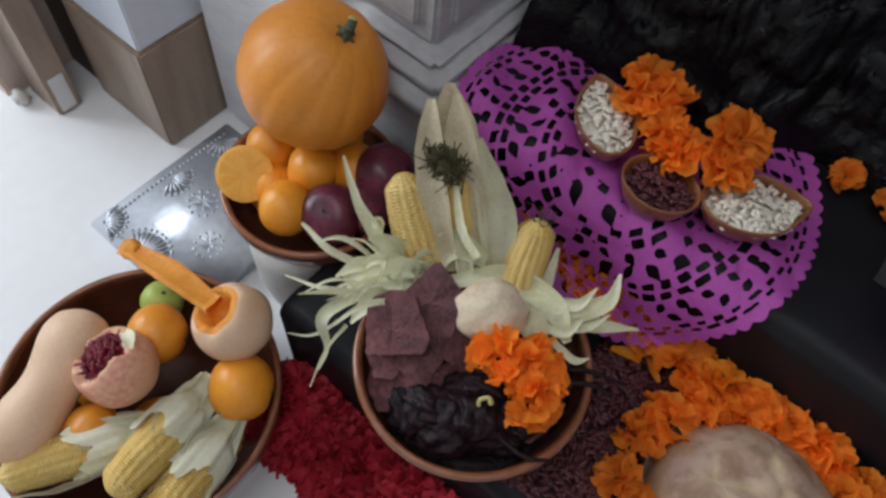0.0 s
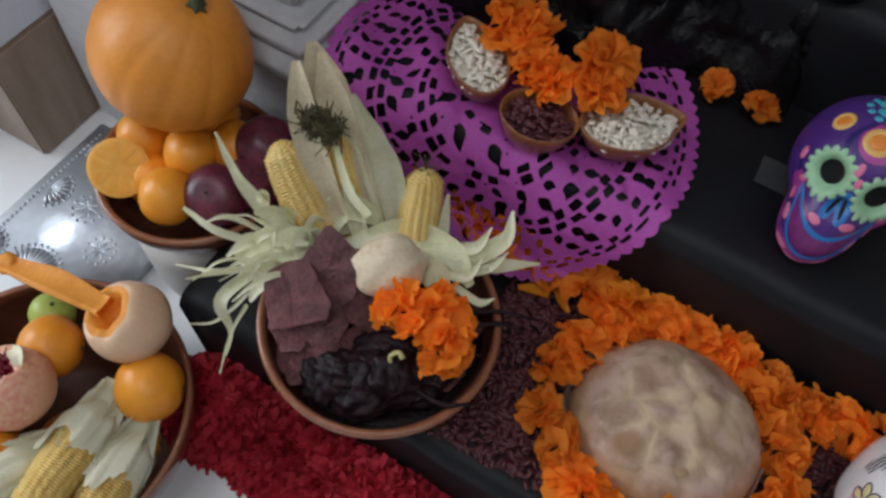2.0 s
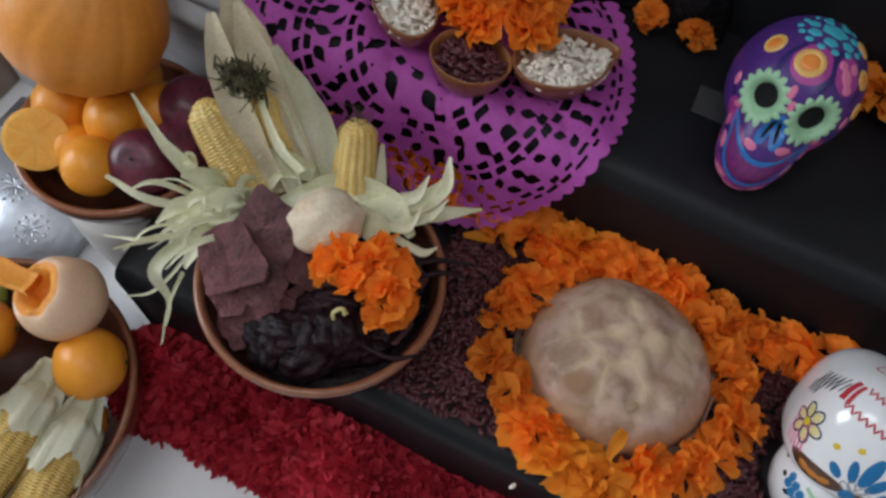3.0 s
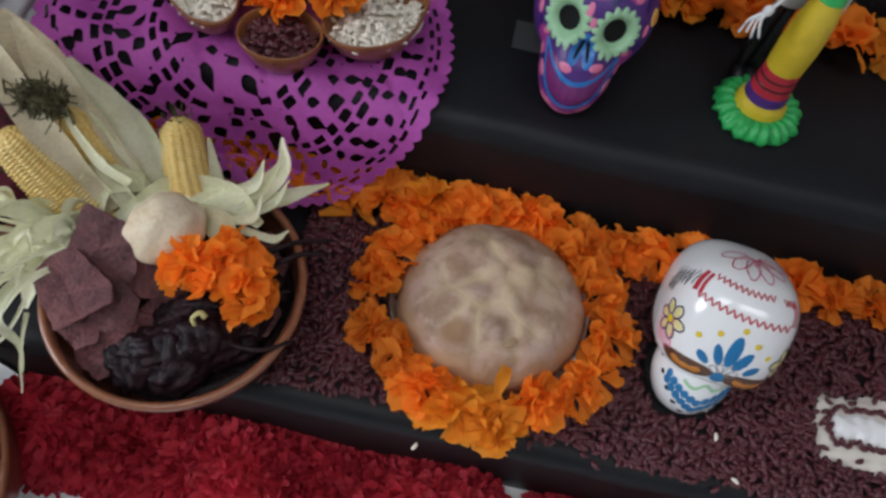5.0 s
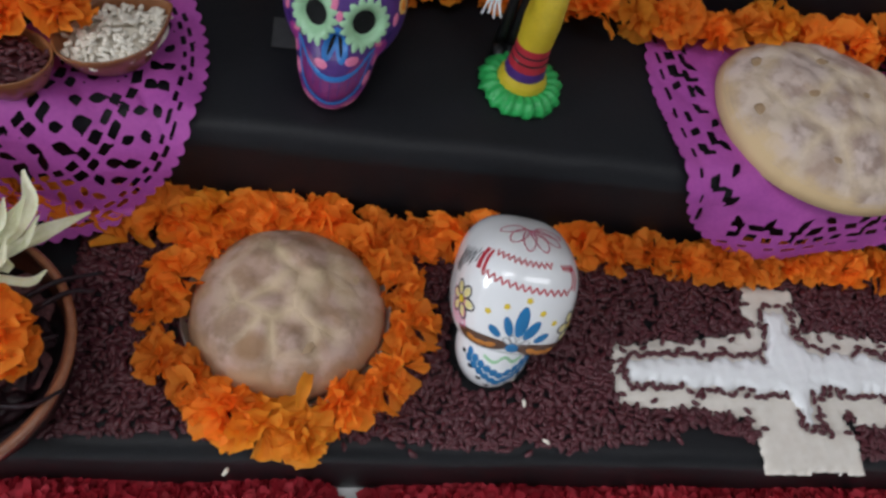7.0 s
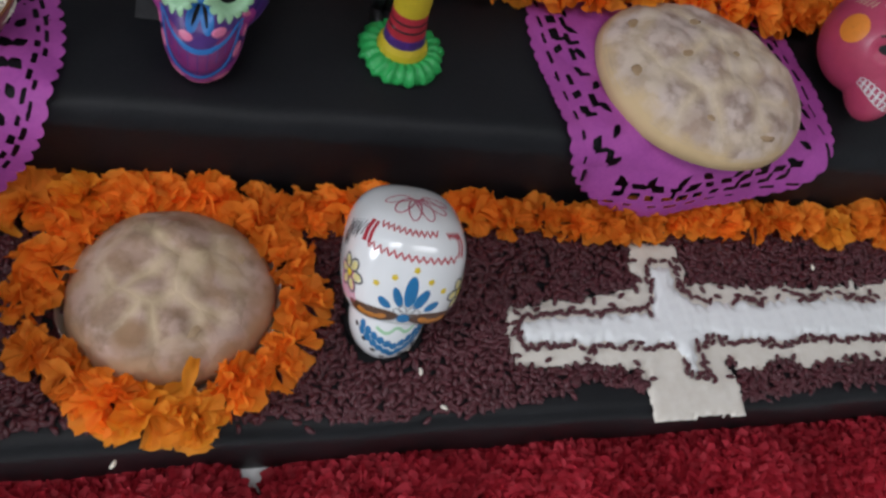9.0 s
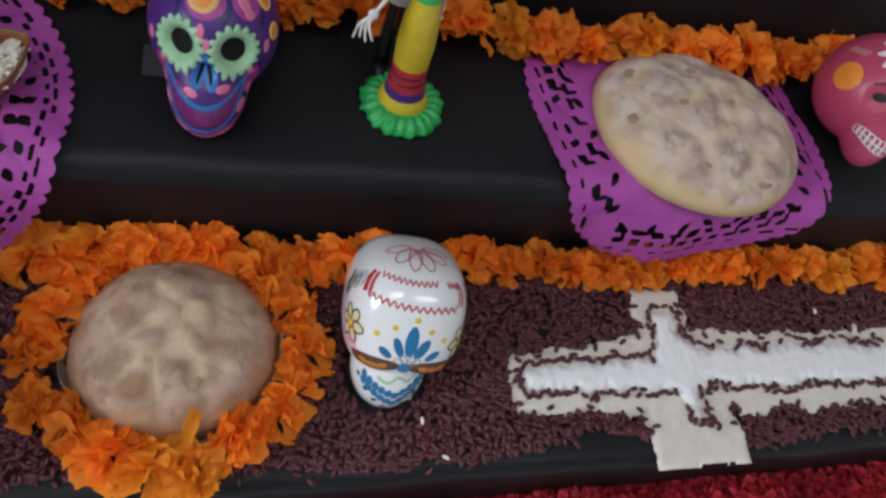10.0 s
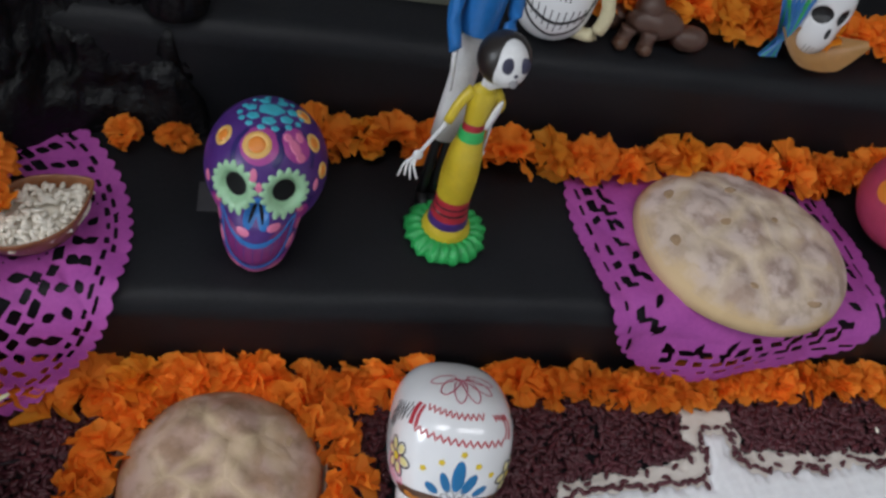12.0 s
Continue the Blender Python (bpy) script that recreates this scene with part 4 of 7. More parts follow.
# pomegranate, broken open
pom = thing("pomegranate", (-0.65, -0.178, 0.10), "pink pomegranate broken open over dark red seeds", "pomegranate")
po, pa = np.array((-0.650, -0.178, 0.125)), np.array((-0.55, -0.45, 0.72))
pa = pa / np.linalg.norm(pa)
d, f = sphere_dirs(56, 36)
rr = 0.047 * (1 + 0.03 * wav(d, 0.7, 8))
hole = (d @ np.array((-0.45, -0.10, 0.88))) - 0.10 * wav(d, 1.5, 3)
k = np.clip((hole - 0.64) / 0.06, 0, 1)
v = d * (rr * (1 - 0.24 * k))[:, None]
fk = np.array([k[q].mean() for q in f])
part("skin", (v + po, f), [POMSKIN, POMSEED], pom, face_mats=(fk > 0.5).astype(int))
seed_mesh = None
g = np.random.RandomState(4)
for i in range(150):
    q = np.array((-0.45, -0.10, 0.88)) + g.normal(size=3) * 0.42
    q /= np.linalg.norm(q)
    if q @ np.array((-0.45, -0.10, 0.88)) > 0.74:
        if seed_mesh is None:
            seed_mesh = mesh_of("seed", ball(0.0042, None, 8, 6, (1, 0.8, 1.2)), POMSEED)
        ob = new("seed", seed_mesh)
        ob.parent = pom
        ob.location = Vector(po + q * 0.0375) - pom.location
part("rind", ribbon([po + (-0.012, 0.03, 0.034), po + (0.005, 0.028, 0.048), po + (0.016, 0.020, 0.044)], (0.010, 0.016, 0.008), n=10), HUSK, pom, "torn pale green membrane")


# ---- corn ----
def cob_geo(length, r, rows=16, per=34, seed=0):
    """A tapered cob whose kernels stand out in rows."""
    nu, nv = rows * 5, per * 4
    a, t = np.meshgrid(np.linspace(0, 2 * np.pi, nu, endpoint=False), np.linspace(0, 1, nv))
    prof = r * np.clip(1.0 - 0.28 * t ** 2.2, 0, 1) * np.sqrt(np.clip((1.002 - t) / 0.12, 0, 1)) * np.clip(t / 0.03, 0, 1) ** 0.3
    ja = a * rows / 2 + 0.25 * np.sin(t * 9 + seed)
    jt = t * per * np.pi + (np.floor(ja / np.pi + 0.5) % 2) * 1.3
    bump = 1 - 0.06 * (1 - np.abs(np.cos(ja)) ** 0.5) * 2 - 0.12 * (1 - np.abs(np.sin(jt)) ** 0.5) * 2
    rad = prof * bump * (1 + 0.025 * np.sin(7 * a + 23 * t + seed) * np.sin(41 * t + 3 * a))
    v = np.stack([rad * np.cos(a), rad * np.sin(a), t * length], -1).reshape(-1, 3)
    return v, lattice(nu, nv, True)


def corn(base, tip, r, label, leaves, seed=0, hair=True):
    """A cob from base to tip, with husk leaves: (points, widths, facing, dry)."""
    base, tip = np.array(base, float), np.array(tip, float)
    c = thing("corn_cob", tuple(base), label, "corn", "corn cobs")
    part("cob", placed(cob_geo(np.linalg.norm(tip - base), r, seed=seed), base, tip - base), KERNEL, c, "pale yellow kernels in rows")
    for i, (pts, w, face, dry) in enumerate(leaves):
        part("husk_leaf", ribbon(pts, w, face, ripple=0.0022, seed=seed * 7 + i, n=26, across=9), HUSKPALE if dry == 2 else HUSKDRY if dry else HUSK, c, "dry straw-coloured husk" if dry else "")
    if hair:
        cob = c.children[0]
        g = np.random.RandomState(seed)
        hs = []
        for k in range(26):
            e = tip + g.normal(size=3) * 0.010
            hs.append(tube(spline([tip - (tip - base) * 0.06, (tip + e) / 2 + g.normal(size=3) * 0.004, e + (tip - base) * 0.03], 6), (0.0006, 0.0004), 4))
        part("silk", joined(*hs), SILK, cob, "dry brown silk")
    return c


def sheath(base, tip, r, reach, seed, back=0.035):
    """Husk still wrapped round the foot of a cob: gathered behind, torn in front."""
    base, tip = np.array(base, float), np.array(tip, float)
    g = np.random.RandomState(seed)
    n, m = 44, 14
    a = np.linspace(-2.7, 2.7, n)
    torn = reach * (0.75 + 0.20 * np.sin(2 * a + seed) + 0.16 * np.sin(5 * a + 2 * seed) + 0.10 * g.uniform(-1, 1, n))
    rows = []
    for t in np.linspace(0, 1, m):
        z = -back + (torn + back) * t
        rr = r * np.interp(t, (0, 0.2, 0.45, 1), (0.30, 0.62, 1.02, 1.12)) * (1 + 0.05 * np.sin(9 * a + seed) + 0.03 * np.sin(17 * a))
        rows.append(np.stack([rr * np.cos(a), rr * np.sin(a), z], 1))
    v = np.concatenate(rows)
    up = turn_to(tip - base).T @ np.array((0, -0.3, 1.0))
    return placed((v, lattice(n, m)), base, tip - base, math.atan2(up[1], up[0]))


UP = (0, 0, 1)
FRONT = (0.2, -0.75, 0.65)
corn((-0.438, 0.128, 0.185), (-0.522, 0.168, 0.285), 0.031, "husked corn cob leaning out of the chip bowl", [
    ([(-0.440, 0.105, 0.195), (-0.478, 0.115, 0.235), (-0.488, 0.11, 0.245)], (0.03, 0.034, 0.004), FRONT, False),
    ([(-0.425, 0.125, 0.18), (-0.475, 0.105, 0.225), (-0.535, 0.115, 0.262), (-0.580, 0.135, 0.295)], (0.018, 0.024, 0.014, 0.003), FRONT, False)], 1, hair=False)
corn((-0.412, 0.165, 0.190), (-0.470, 0.203, 0.300), 0.021, "corn cob wrapped in dry husk behind the chips", [
    ([(-0.418, 0.140, 0.215), (-0.466, 0.164, 0.275), (-0.503, 0.194, 0.322), (-0.530, 0.224, 0.356)], (0.03, 0.036, 0.034, 0.010), FRONT, True),
    ([(-0.392, 0.165, 0.215), (-0.444, 0.196, 0.292), (-0.484, 0.222, 0.330), (-0.512, 0.245, 0.362)], (0.03, 0.034, 0.036, 0.008), FRONT, True),
    ([(-0.425, 0.185, 0.205), (-0.468, 0.215, 0.275), (-0.505, 0.238, 0.325), (-0.528, 0.252, 0.362)], (0.03, 0.060, 0.054, 0.012), FRONT, True),
    ([(-0.365, 0.165, 0.210), (-0.402, 0.200, 0.270), (-0.436, 0.218, 0.302), (-0.470, 0.238, 0.328)], (0.03, 0.046, 0.036, 0.008), FRONT, False),
    ([(-0.395, 0.145, 0.215), (-0.420, 0.160, 0.250), (-0.428, 0.172, 0.270)], (0.02, 0.022, 0.006), FRONT, False)], 2, hair=False)
corn((-0.342, 0.168, 0.185), (-0.366, 0.228, 0.283), 0.028, "small corn cob with brown silk beside the purple paper", [
    ([(-0.335, 0.150, 0.19), (-0.320, 0.185, 0.225), (-0.332, 0.220, 0.27)], (0.026, 0.018, 0.004), FRONT, False)], 3)
# loose husk leaves round the bowl
leafs = [
    ([(-0.41, 0.13, 0.215), (-0.36, 0.17, 0.235), (-0.30, 0.175, 0.235), (-0.262, 0.155, 0.225)], (0.018, 0.034, 0.038, 0.012), False),
    ([(-0.33, 0.16, 0.23), (-0.285, 0.185, 0.228), (-0.255, 0.215, 0.245), (-0.262, 0.245, 0.262)], (0.03, 0.036, 0.022, 0.004), False),
    ([(-0.33, 0.15, 0.225), (-0.30, 0.14, 0.235), (-0.272, 0.12, 0.205)], (0.02, 0.04, 0.012), False),
    ([(-0.30, 0.165, 0.215), (-0.25, 0.20, 0.215), (-0.21, 0.235, 0.205)], (0.014, 0.022, 0.003), False),
    ([(-0.42, 0.13, 0.215), (-0.45, 0.09, 0.235), (-0.485, 0.065, 0.22)], (0.03, 0.05, 0.02), False),
    ([(-0.45, 0.11, 0.22), (-0.475, 0.085, 0.228), (-0.50, 0.05, 0.21)], (0.03, 0.045, 0.02), False),
    ([(-0.49, 0.08, 0.215), (-0.53, 0.06, 0.235), (-0.575, 0.06, 0.245)], (0.012, 0.012, 0.006), False),
    ([(-0.48, 0.06, 0.20), (-0.52, 0.03, 0.20), (-0.565, 0.018, 0.19)], (0.008, 0.007, 0.002), False),
    ([(-0.48, 0.05, 0.205), (-0.495, 0.01, 0.19), (-0.475, -0.01, 0.16), (-0.47, -0.03, 0.14)], (0.016, 0.02, 0.008, 0.003), False),
    ([(-0.47, 0.02, 0.185), (-0.478, -0.005, 0.15), (-0.465, -0.05, 0.135)], (0.006, 0.005, 0.002), False),
    ([(-0.465, 0.06, 0.205), (-0.50, 0.0, 0.15), (-0.535, -0.02, 0.13)], (0.006, 0.005, 0.002), False),
    ([(-0.395, 0.155, 0.255), (-0.43, 0.165, 0.275), (-0.48, 0.21, 0.315)], (0.012, 0.012, 0.004), False),
    ([(-0.44, 0.125, 0.21), (-0.43, 0.155, 0.245), (-0.39, 0.17, 0.235)], (0.03, 0.045, 0.02), False)]
g = np.random.RandomState(21)
for k in range(12):
    p0 = np.array((-0.450, 0.105, 0.218)) + g.normal(size=3) * (0.020, 0.022, 0.008)
    out = np.array((-0.5, -0.55, 0.35)) + g.normal(size=3) * (0.45, 0.45, 0.35)
    ln = g.uniform(0.025, 0.05)
    leafs.append(([p0, p0 + out * ln * 0.6 + (0, 0, 0.012), p0 + out * ln + np.array((0, -0.008, g.uniform(-0.012, 0.016)))], (0.012, g.uniform(0.018, 0.032), 0.004), False))
for k in range(16):
    p0 = np.array((-0.455, 0.075, 0.220)) + g.normal(size=3) * (0.018, 0.022, 0.008)
    out = np.array((-0.75, -0.45, 0.1)) + g.normal(size=3) * (0.35, 0.45, 0.35)
    ln = g.uniform(0.03, 0.075)
    p1 = p0 + out * ln * 0.6 + (0, 0, g.uniform(0.0, 0.02))
    p2 = p0 + out * ln + np.array((0, -0.01, g.uniform(-0.03, 0.02)))
    leafs.append(([p0, p1, p2], (g.uniform(0.003, 0.012), g.uniform(0.003, 0.010), 0.0015), False))
for k in range(8):
    p0 = np.array((-0.30, 0.165, 0.228)) + g.normal(size=3) * (0.02, 0.015, 0.006)
    p2 = p0 + np.array((0.055, 0.045, 0.02)) * g.uniform(0.5, 1.1) + g.normal(size=3) * 0.012
    leafs.append(([p0, (p0 + p2) / 2 + (0.01, -0.006, -0.004), p2], (0.010, g.uniform(0.008, 0.018), 0.002), False))
for i, (pts, w, dry) in enumerate(leafs):
    pts, w = [tuple(q) for q in pts], tuple(0.82 * q for q in w)
    solid("husk_leaf", ribbon(pts, w, (0.1, -0.5, 0.85), cup=0.22, ripple=0.003, seed=i, n=26, across=7), HUSK, pts[0], "curled pale green corn husk leaf over the bowl", "husk leaf", "loose husk leaves")
g = np.random.RandomState(12)
silk = []
for k in range(220):
    e = np.array((-0.478, 0.190, 0.321)) + g.normal(size=3) * (0.009, 0.004, 0.003)
    silk.append(tube(spline([e, e + g.normal(size=3) * 0.006, e + g.normal(size=3) * 0.007, e + g.normal(size=3) * 0.010], 9), 0.0008, 4))
solid("corn_silk", joined(*silk), SILK, (-0.48, 0.19, 0.325), "tuft of dark dried corn silk on a husk", "corn silk", kind="stuff")

for base, tip, r, sd in (((-0.565, -0.165, 0.085), (-0.548, -0.275, 0.102), 0.031, 5), ((-0.605, -0.235, 0.075), (-0.66, -0.345, 0.085), 0.029, 6),
                         ((-0.515, -0.170, 0.070), (-0.492, -0.285, 0.082), 0.030, 7)):
    b, t = np.array(base), np.array(tip)
    ax = (t - b) / np.linalg.norm(t - b)
    sd_v = np.cross(ax, UP)
    lv = [([b + ax * 0.035 + (0, 0, r * 0.95), b + ax * 0.01 + (0, 0, r * 0.8), b - ax * 0.03 + (0, 0, r * 0.6), b - ax * 0.055 + (0, 0, r * 0.9)], (0.010, 0.040, 0.034, 0.012), UP, 2),
          ([b + ax * 0.05 + sd_v * r, b + ax * 0.01 + sd_v * r * 0.8 + (0, 0, 0.012), b - ax * 0.05 + sd_v * r * 0.2 + (0, 0, 0.03)], (0.005, 0.030, 0.012), sd_v + (0, 0, 0.6), 2),
          ([b + ax * 0.05 - sd_v * r, b + ax * 0.01 - sd_v * r * 0.8 + (0, 0, 0.012), b - ax * 0.06 - sd_v * r * 0.4 + (0, 0, 0.02)], (0.005, 0.030, 0.012), -sd_v + (0, 0, 0.6), 2),
          ([t - ax * 0.10 - sd_v * r * 1.02 - (0, 0, 0.006), t - ax * 0.05 - sd_v * r * 1.1 - (0, 0, 0.004), t - ax * 0.01 - sd_v * r * 0.9], (0.02, 0.016, 0.004), -sd_v, True)]
    cob_thing = corn(base, tip, r, "yellow corn cob with pulled-back pale husk in the large bowl", lv, sd, False)
    part("husk_sheath", sheath(base, tip, r * 1.04, 0.048, sd), HUSKPALE, cob_thing, "pale husk wrapped round the cob's foot")


# ---- chips, chiles and bulb in the third bowl ----
def chip_geo(size, seed):
    """A broken, slightly bent tortilla chip with real thickness."""
    g = np.random.RandomState(seed)
    n = 48
    a = np.linspace(0, 2 * np.pi, n, endpoint=False)
    sides = g.randint(3, 6)
    rad = np.full(n, size * 1.05)
    for k in range(sides):
        w = 2 * np.pi * (k + g.uniform(-0.2, 0.2)) / sides
        c = np.cos(a - w)
        rad = np.minimum(rad, np.where(c > 0.05, size * g.uniform(0.6, 0.85) / np.maximum(c, 0.05), 9))
    rad = rad * (0.92 + 0.03 * np.sin(5 * a + seed) * np.sin(9 * a) + 0.015 * g.uniform(-1, 1, n))
    bend = g.uniform(-2.5, 2)
    rings = []
    for q in (0.0, 0.2, 0.4, 0.6, 0.8, 1.0):
        x, y = rad * q * np.cos(a), rad * q * np.sin(a)
        rings.append(np.stack([x, y, bend * x * x + 0.0018 * wav(np.stack([x, y, 0 * x], 1), 20, seed) + 0.0010 * wav(np.stack([x, y, 0 * x], 1), 70, seed)], 1))
    top = np.concatenate(rings)
    low = top - (0, 0, 0.0020)
    m = len(top)
    v = np.concatenate([top, low, top[-n:], low[-n:]])
    f = lattice(n, 6, True)
    return v, f + [[i + m for i in q[::-1]] for q in f] + [[2 * m + i, 2 * m + n + i, 2 * m + n + (i + 1) % n, 2 * m + (i + 1) % n] for i in range(n)]



CHIPS = [
    (-0.401, 0.083, 0.243, 0.046, (0.0, -0.55, 0.8)),
    (-0.414, 0.035, 0.232, 0.046, (-0.15, -0.35, 0.9)),
    (-0.371, 0.035, 0.222, 0.036, (0.15, -0.45, 0.85)),
    (-0.357, 0.071, 0.224, 0.03, (0.35, -0.3, 0.85)),
    (-0.326, 0.075, 0.218, 0.036, (0.35, -0.5, 0.75)),
    (-0.402, 0.009, 0.204, 0.026, (-0.1, -0.1, 0.95)),
    (-0.378, 0.008, 0.198, 0.036, (0.05, -0.5, 0.85)),
    (-0.384, 0.005, 0.192, 0.032, (-0.2, -0.35, 0.9)),
    (-0.356, 0.021, 0.192, 0.03, (0.3, -0.3, 0.9)),
    (-0.341, 0.042, 0.196, 0.026, (0.5, -0.1, 0.8)),
    (-0.396, 0.05, 0.214, 0.04, (0.1, -0.1, 0.95)),
    (-0.258, 0.149, 0.2, 0.022, (0.3, 0.3, 0.9)),
    (-0.245, 0.127, 0.192, 0.022, (0.2, 0.1, 0.95)),
    (-0.237, 0.068, 0.186, 0.022, (0.4, -0.2, 0.9)),
    (-0.253, 0.039, 0.186, 0.02, (0.1, -0.3, 0.9)),
    (-0.244, 0.062, 0.19, 0.018, (0.5, -0.3, 0.8)),
    (-0.372, -0.01, 0.188, 0.022, (0.0, -0.3, 0.9)),
]
for i, (x, y, z, s, ax) in enumerate(CHIPS):
    solid("corn_chip", placed(chip_geo(s, i + 1), (x, y, z), ax, i * 1.7), CHIP, (x, y, z), "broken purplish blue corn chip in the bowl", "corn chip", "corn chips")


def chile(x, y, z, length, r, spin, seed, stem=False, label="wrinkled black dried chile"):
    c = thing("dried_chile", (x, y, z), label, "chile", "dried chiles")
    sh = lambda d: 1 + 0.14 * wav(d, 0.8, seed) + 0.10 * np.abs(np.cos(np.arctan2(d[:, 2], d[:, 1]) * 4 + 3 * d[:, 0])) + 0.08 * np.abs(wav(d, 1.8, seed + 50)) + 0.03 * wav(d, 4, seed + 9)
    v, f = ball(1, sh, 44, 30, (length, r, r * 0.8))
    v = v @ np.array(Euler((0.2 * math.sin(seed), 0.3 * math.cos(seed), spin)).to_matrix()).T
    part("pod", (v + (x, y, z), f), CHILE, c)
    if stem:
        part("stem", tube(spline([(x, y, z + r * 0.6), (x - 0.004, y + 0.003, z + r + 0.006), (x + 0.002, y + 0.01, z + r + 0.010), (x + 0.008, y + 0.008, z + r + 0.006)], 12), (0.0022, 0.0026, 0.0032), 8), PALESTEM, c, "curled pale stem")


g = np.random.RandomState(31)
CHILES = [
    (-0.29, 0.035, 0.198, 0.03, 0.023, True),
    (-0.278, 0.031, 0.194, 0.026, 0.021, False),
    (-0.314, 0.024, 0.192, 0.03, 0.022, False),
    (-0.347, 0.01, 0.188, 0.034, 0.02, False),
    (-0.337, 0.001, 0.186, 0.036, 0.02, False),
    (-0.298, -0.001, 0.184, 0.026, 0.022, False),
    (-0.317, -0.006, 0.182, 0.026, 0.018, False),
    (-0.282, 0.016, 0.18, 0.03, 0.015, False),
    (-0.261, 0.03, 0.182, 0.026, 0.016, False),
    (-0.276, 0.068, 0.19, 0.03, 0.02, False),
    (-0.319, 0.05, 0.192, 0.026, 0.02, False),
    (-0.36, -0.007, 0.182, 0.024, 0.016, False),
    (-0.249, 0.058, 0.18, 0.026, 0.016, False),
    (-0.252, 0.108, 0.184, 0.03, 0.016, False),
    (-0.3, 0.066, 0.196, 0.026, 0.019, False),
    (-0.246, 0.084, 0.18, 0.026, 0.014, False),
]
for i, (x, y, z, ln, r, stalked) in enumerate(CHILES):
    chile(x, y, z, ln, r, g.uniform(0, 6.28), i, stalked)
fill = lathe([(0.0, 0.168), (0.06, 0.166), (0.095, 0.168), (0.112, 0.172), (0.112, 0.150), (0.0, 0.15)], 40)
fv = fill[0] + np.array((-0.322, 0.078, 0))
fv[:, 2] += 0.004 * wav(fv, 9, 2)
solid("chile_heap", (fv, fill[1]), CHILE, (-0.322, 0.078, 0.15), "heap of crumbled dark dried chiles in the bowl", "chile heap", kind="stuff")
gb = thing("vegetable_bulb", (-0.347, 0.120, 0.225), "round cream-coloured bulb among husks", "bulb")
part("skin", placed(ball(0.037, lambda d: 1 + 0.05 * wav(d, 0.9, 3) + 0.025 * np.cos(9 * np.arctan2(d[:, 1], d[:, 0])) * (1 - d[:, 2] ** 2), 48, 28, (1.08, 0.95, 0.9)), (-0.347, 0.120, 0.243), (0.3, -0.3, 0.8)), GARLIC, gb)
for i, pts in enumerate(([(-0.262, 0.125, 0.205), (-0.225, 0.150, 0.212), (-0.185, 0.165, 0.208)], [(-0.255, 0.110, 0.205), (-0.215, 0.140, 0.209), (-0.190, 0.146, 0.205)],
                         [(-0.262, 0.030, 0.200), (-0.225, 0.028, 0.208), (-0.198, 0.045, 0.206)], [(-0.27, 0.10, 0.2), (-0.24, 0.09, 0.206), (-0.215, 0.098, 0.204)])):
    solid("chile_stalk", tube(spline(pts, 12), (0.0035, 0.0028, 0.0018), 8), CHILE, pts[0], "thin dry chile stalk lying over the rim", "stalk", "dry stalks")
G6 = "marigolds in the chip bowl"
for x, y, z, s in ((-0.311, 0.09, 0.24, 0.95), (-0.282, 0.103, 0.24, 0.95), (-0.256, 0.091, 0.232, 0.92), (-0.247, 0.071, 0.222, 0.85), (-0.289, 0.088, 0.232, 0.8)):
    bloom(x, y, z, s, G6, "orange crepe paper marigold lying on the chiles")


# ---- seed dishes on the doily ----
def dish(x, y, ang, ln, wd, h, beans, mat_b, label, seed, pointed=0.0):
    """A leaf-shaped clay dish heaped with beans."""
    o = thing("clay_dish", (x, y, Z2 + 0.004), label, "dish", "clay seed dishes")
    n = 56
    a = np.linspace(0, 2 * np.pi, n, endpoint=False)
    ex = ln * np.cos(a)
    ey = wd * np.sin(a) * (1 - pointed * np.clip(np.cos(a), 0, 1) ** 2 * 0.9)
    prof = [(0.0, 0.001), (0.55, 0.0), (0.80, 0.35 * h), (0.96, 0.8 * h), (1.0, h), (0.985, h + 0.0015), (0.94, h), (0.90, 0.8 * h), (0.70, 0.4 * h), (0.0, 0.3 * h)]
    v = np.concatenate([np.stack([ex * q, ey * q, np.full(n, z)], 1) for q, z in prof])
    m = np.array(Euler((0, 0, ang)).to_matrix())
    at = np.array((x, y, Z2 + 0.005))
    part("body", (v @ m.T + at, lattice(n, len(prof), True)), TANCLAY, o)
    g = np.random.RandomState(seed)
    me = mesh_of("bean", bean_geo(0.0115, 8, 6), mat_b)
    for k in range(beans):
        w, q = g.uniform(0, 6.283), math.sqrt(g.uniform(0, 1)) * 0.90
        p = np.array((ln * q * math.cos(w), wd * q * math.sin(w) * (1 - pointed * max(0, math.cos(w)) ** 2 * 0.9), h * 0.72 + 0.012 * (1 - q * q) + g.uniform(-0.002, 0.002)))
        ob = new("bean", me)
        ob.parent = o
        ob.location = Vector(p @ m.T + at) - o.location
        ob.rotation_euler = (g.uniform(-0.7, 0.7), g.uniform(-0.6, 0.6), g.uniform(0, 6.28))
    part("filling", (lathe([(0.0, 0.010), (0.5, 0.008), (0.85, 0.002)], 24)[0] * np.array((ln, wd, 1)) @ m.T + at + (0, 0, h * 0.6), lathe([(0, 0), (1, 0), (2, 0)], 24)[1]), mat_b, o, "beans below")


dish(-0.388, 0.378, 2.30, 0.062, 0.037, 0.044, 170, BEANW, "leaf-shaped tan clay dish heaped with white beans", 1, 0.5)
dish(-0.286, 0.336, 0.15, 0.046, 0.038, 0.044, 130, BEAN, "small round tan clay dish of dark red beans", 2, 0.1)
dish(-0.192, 0.388, 0.70, 0.064, 0.042, 0.044, 200, BEANW, "pointed tan clay dish heaped with white beans", 3, 0.6)


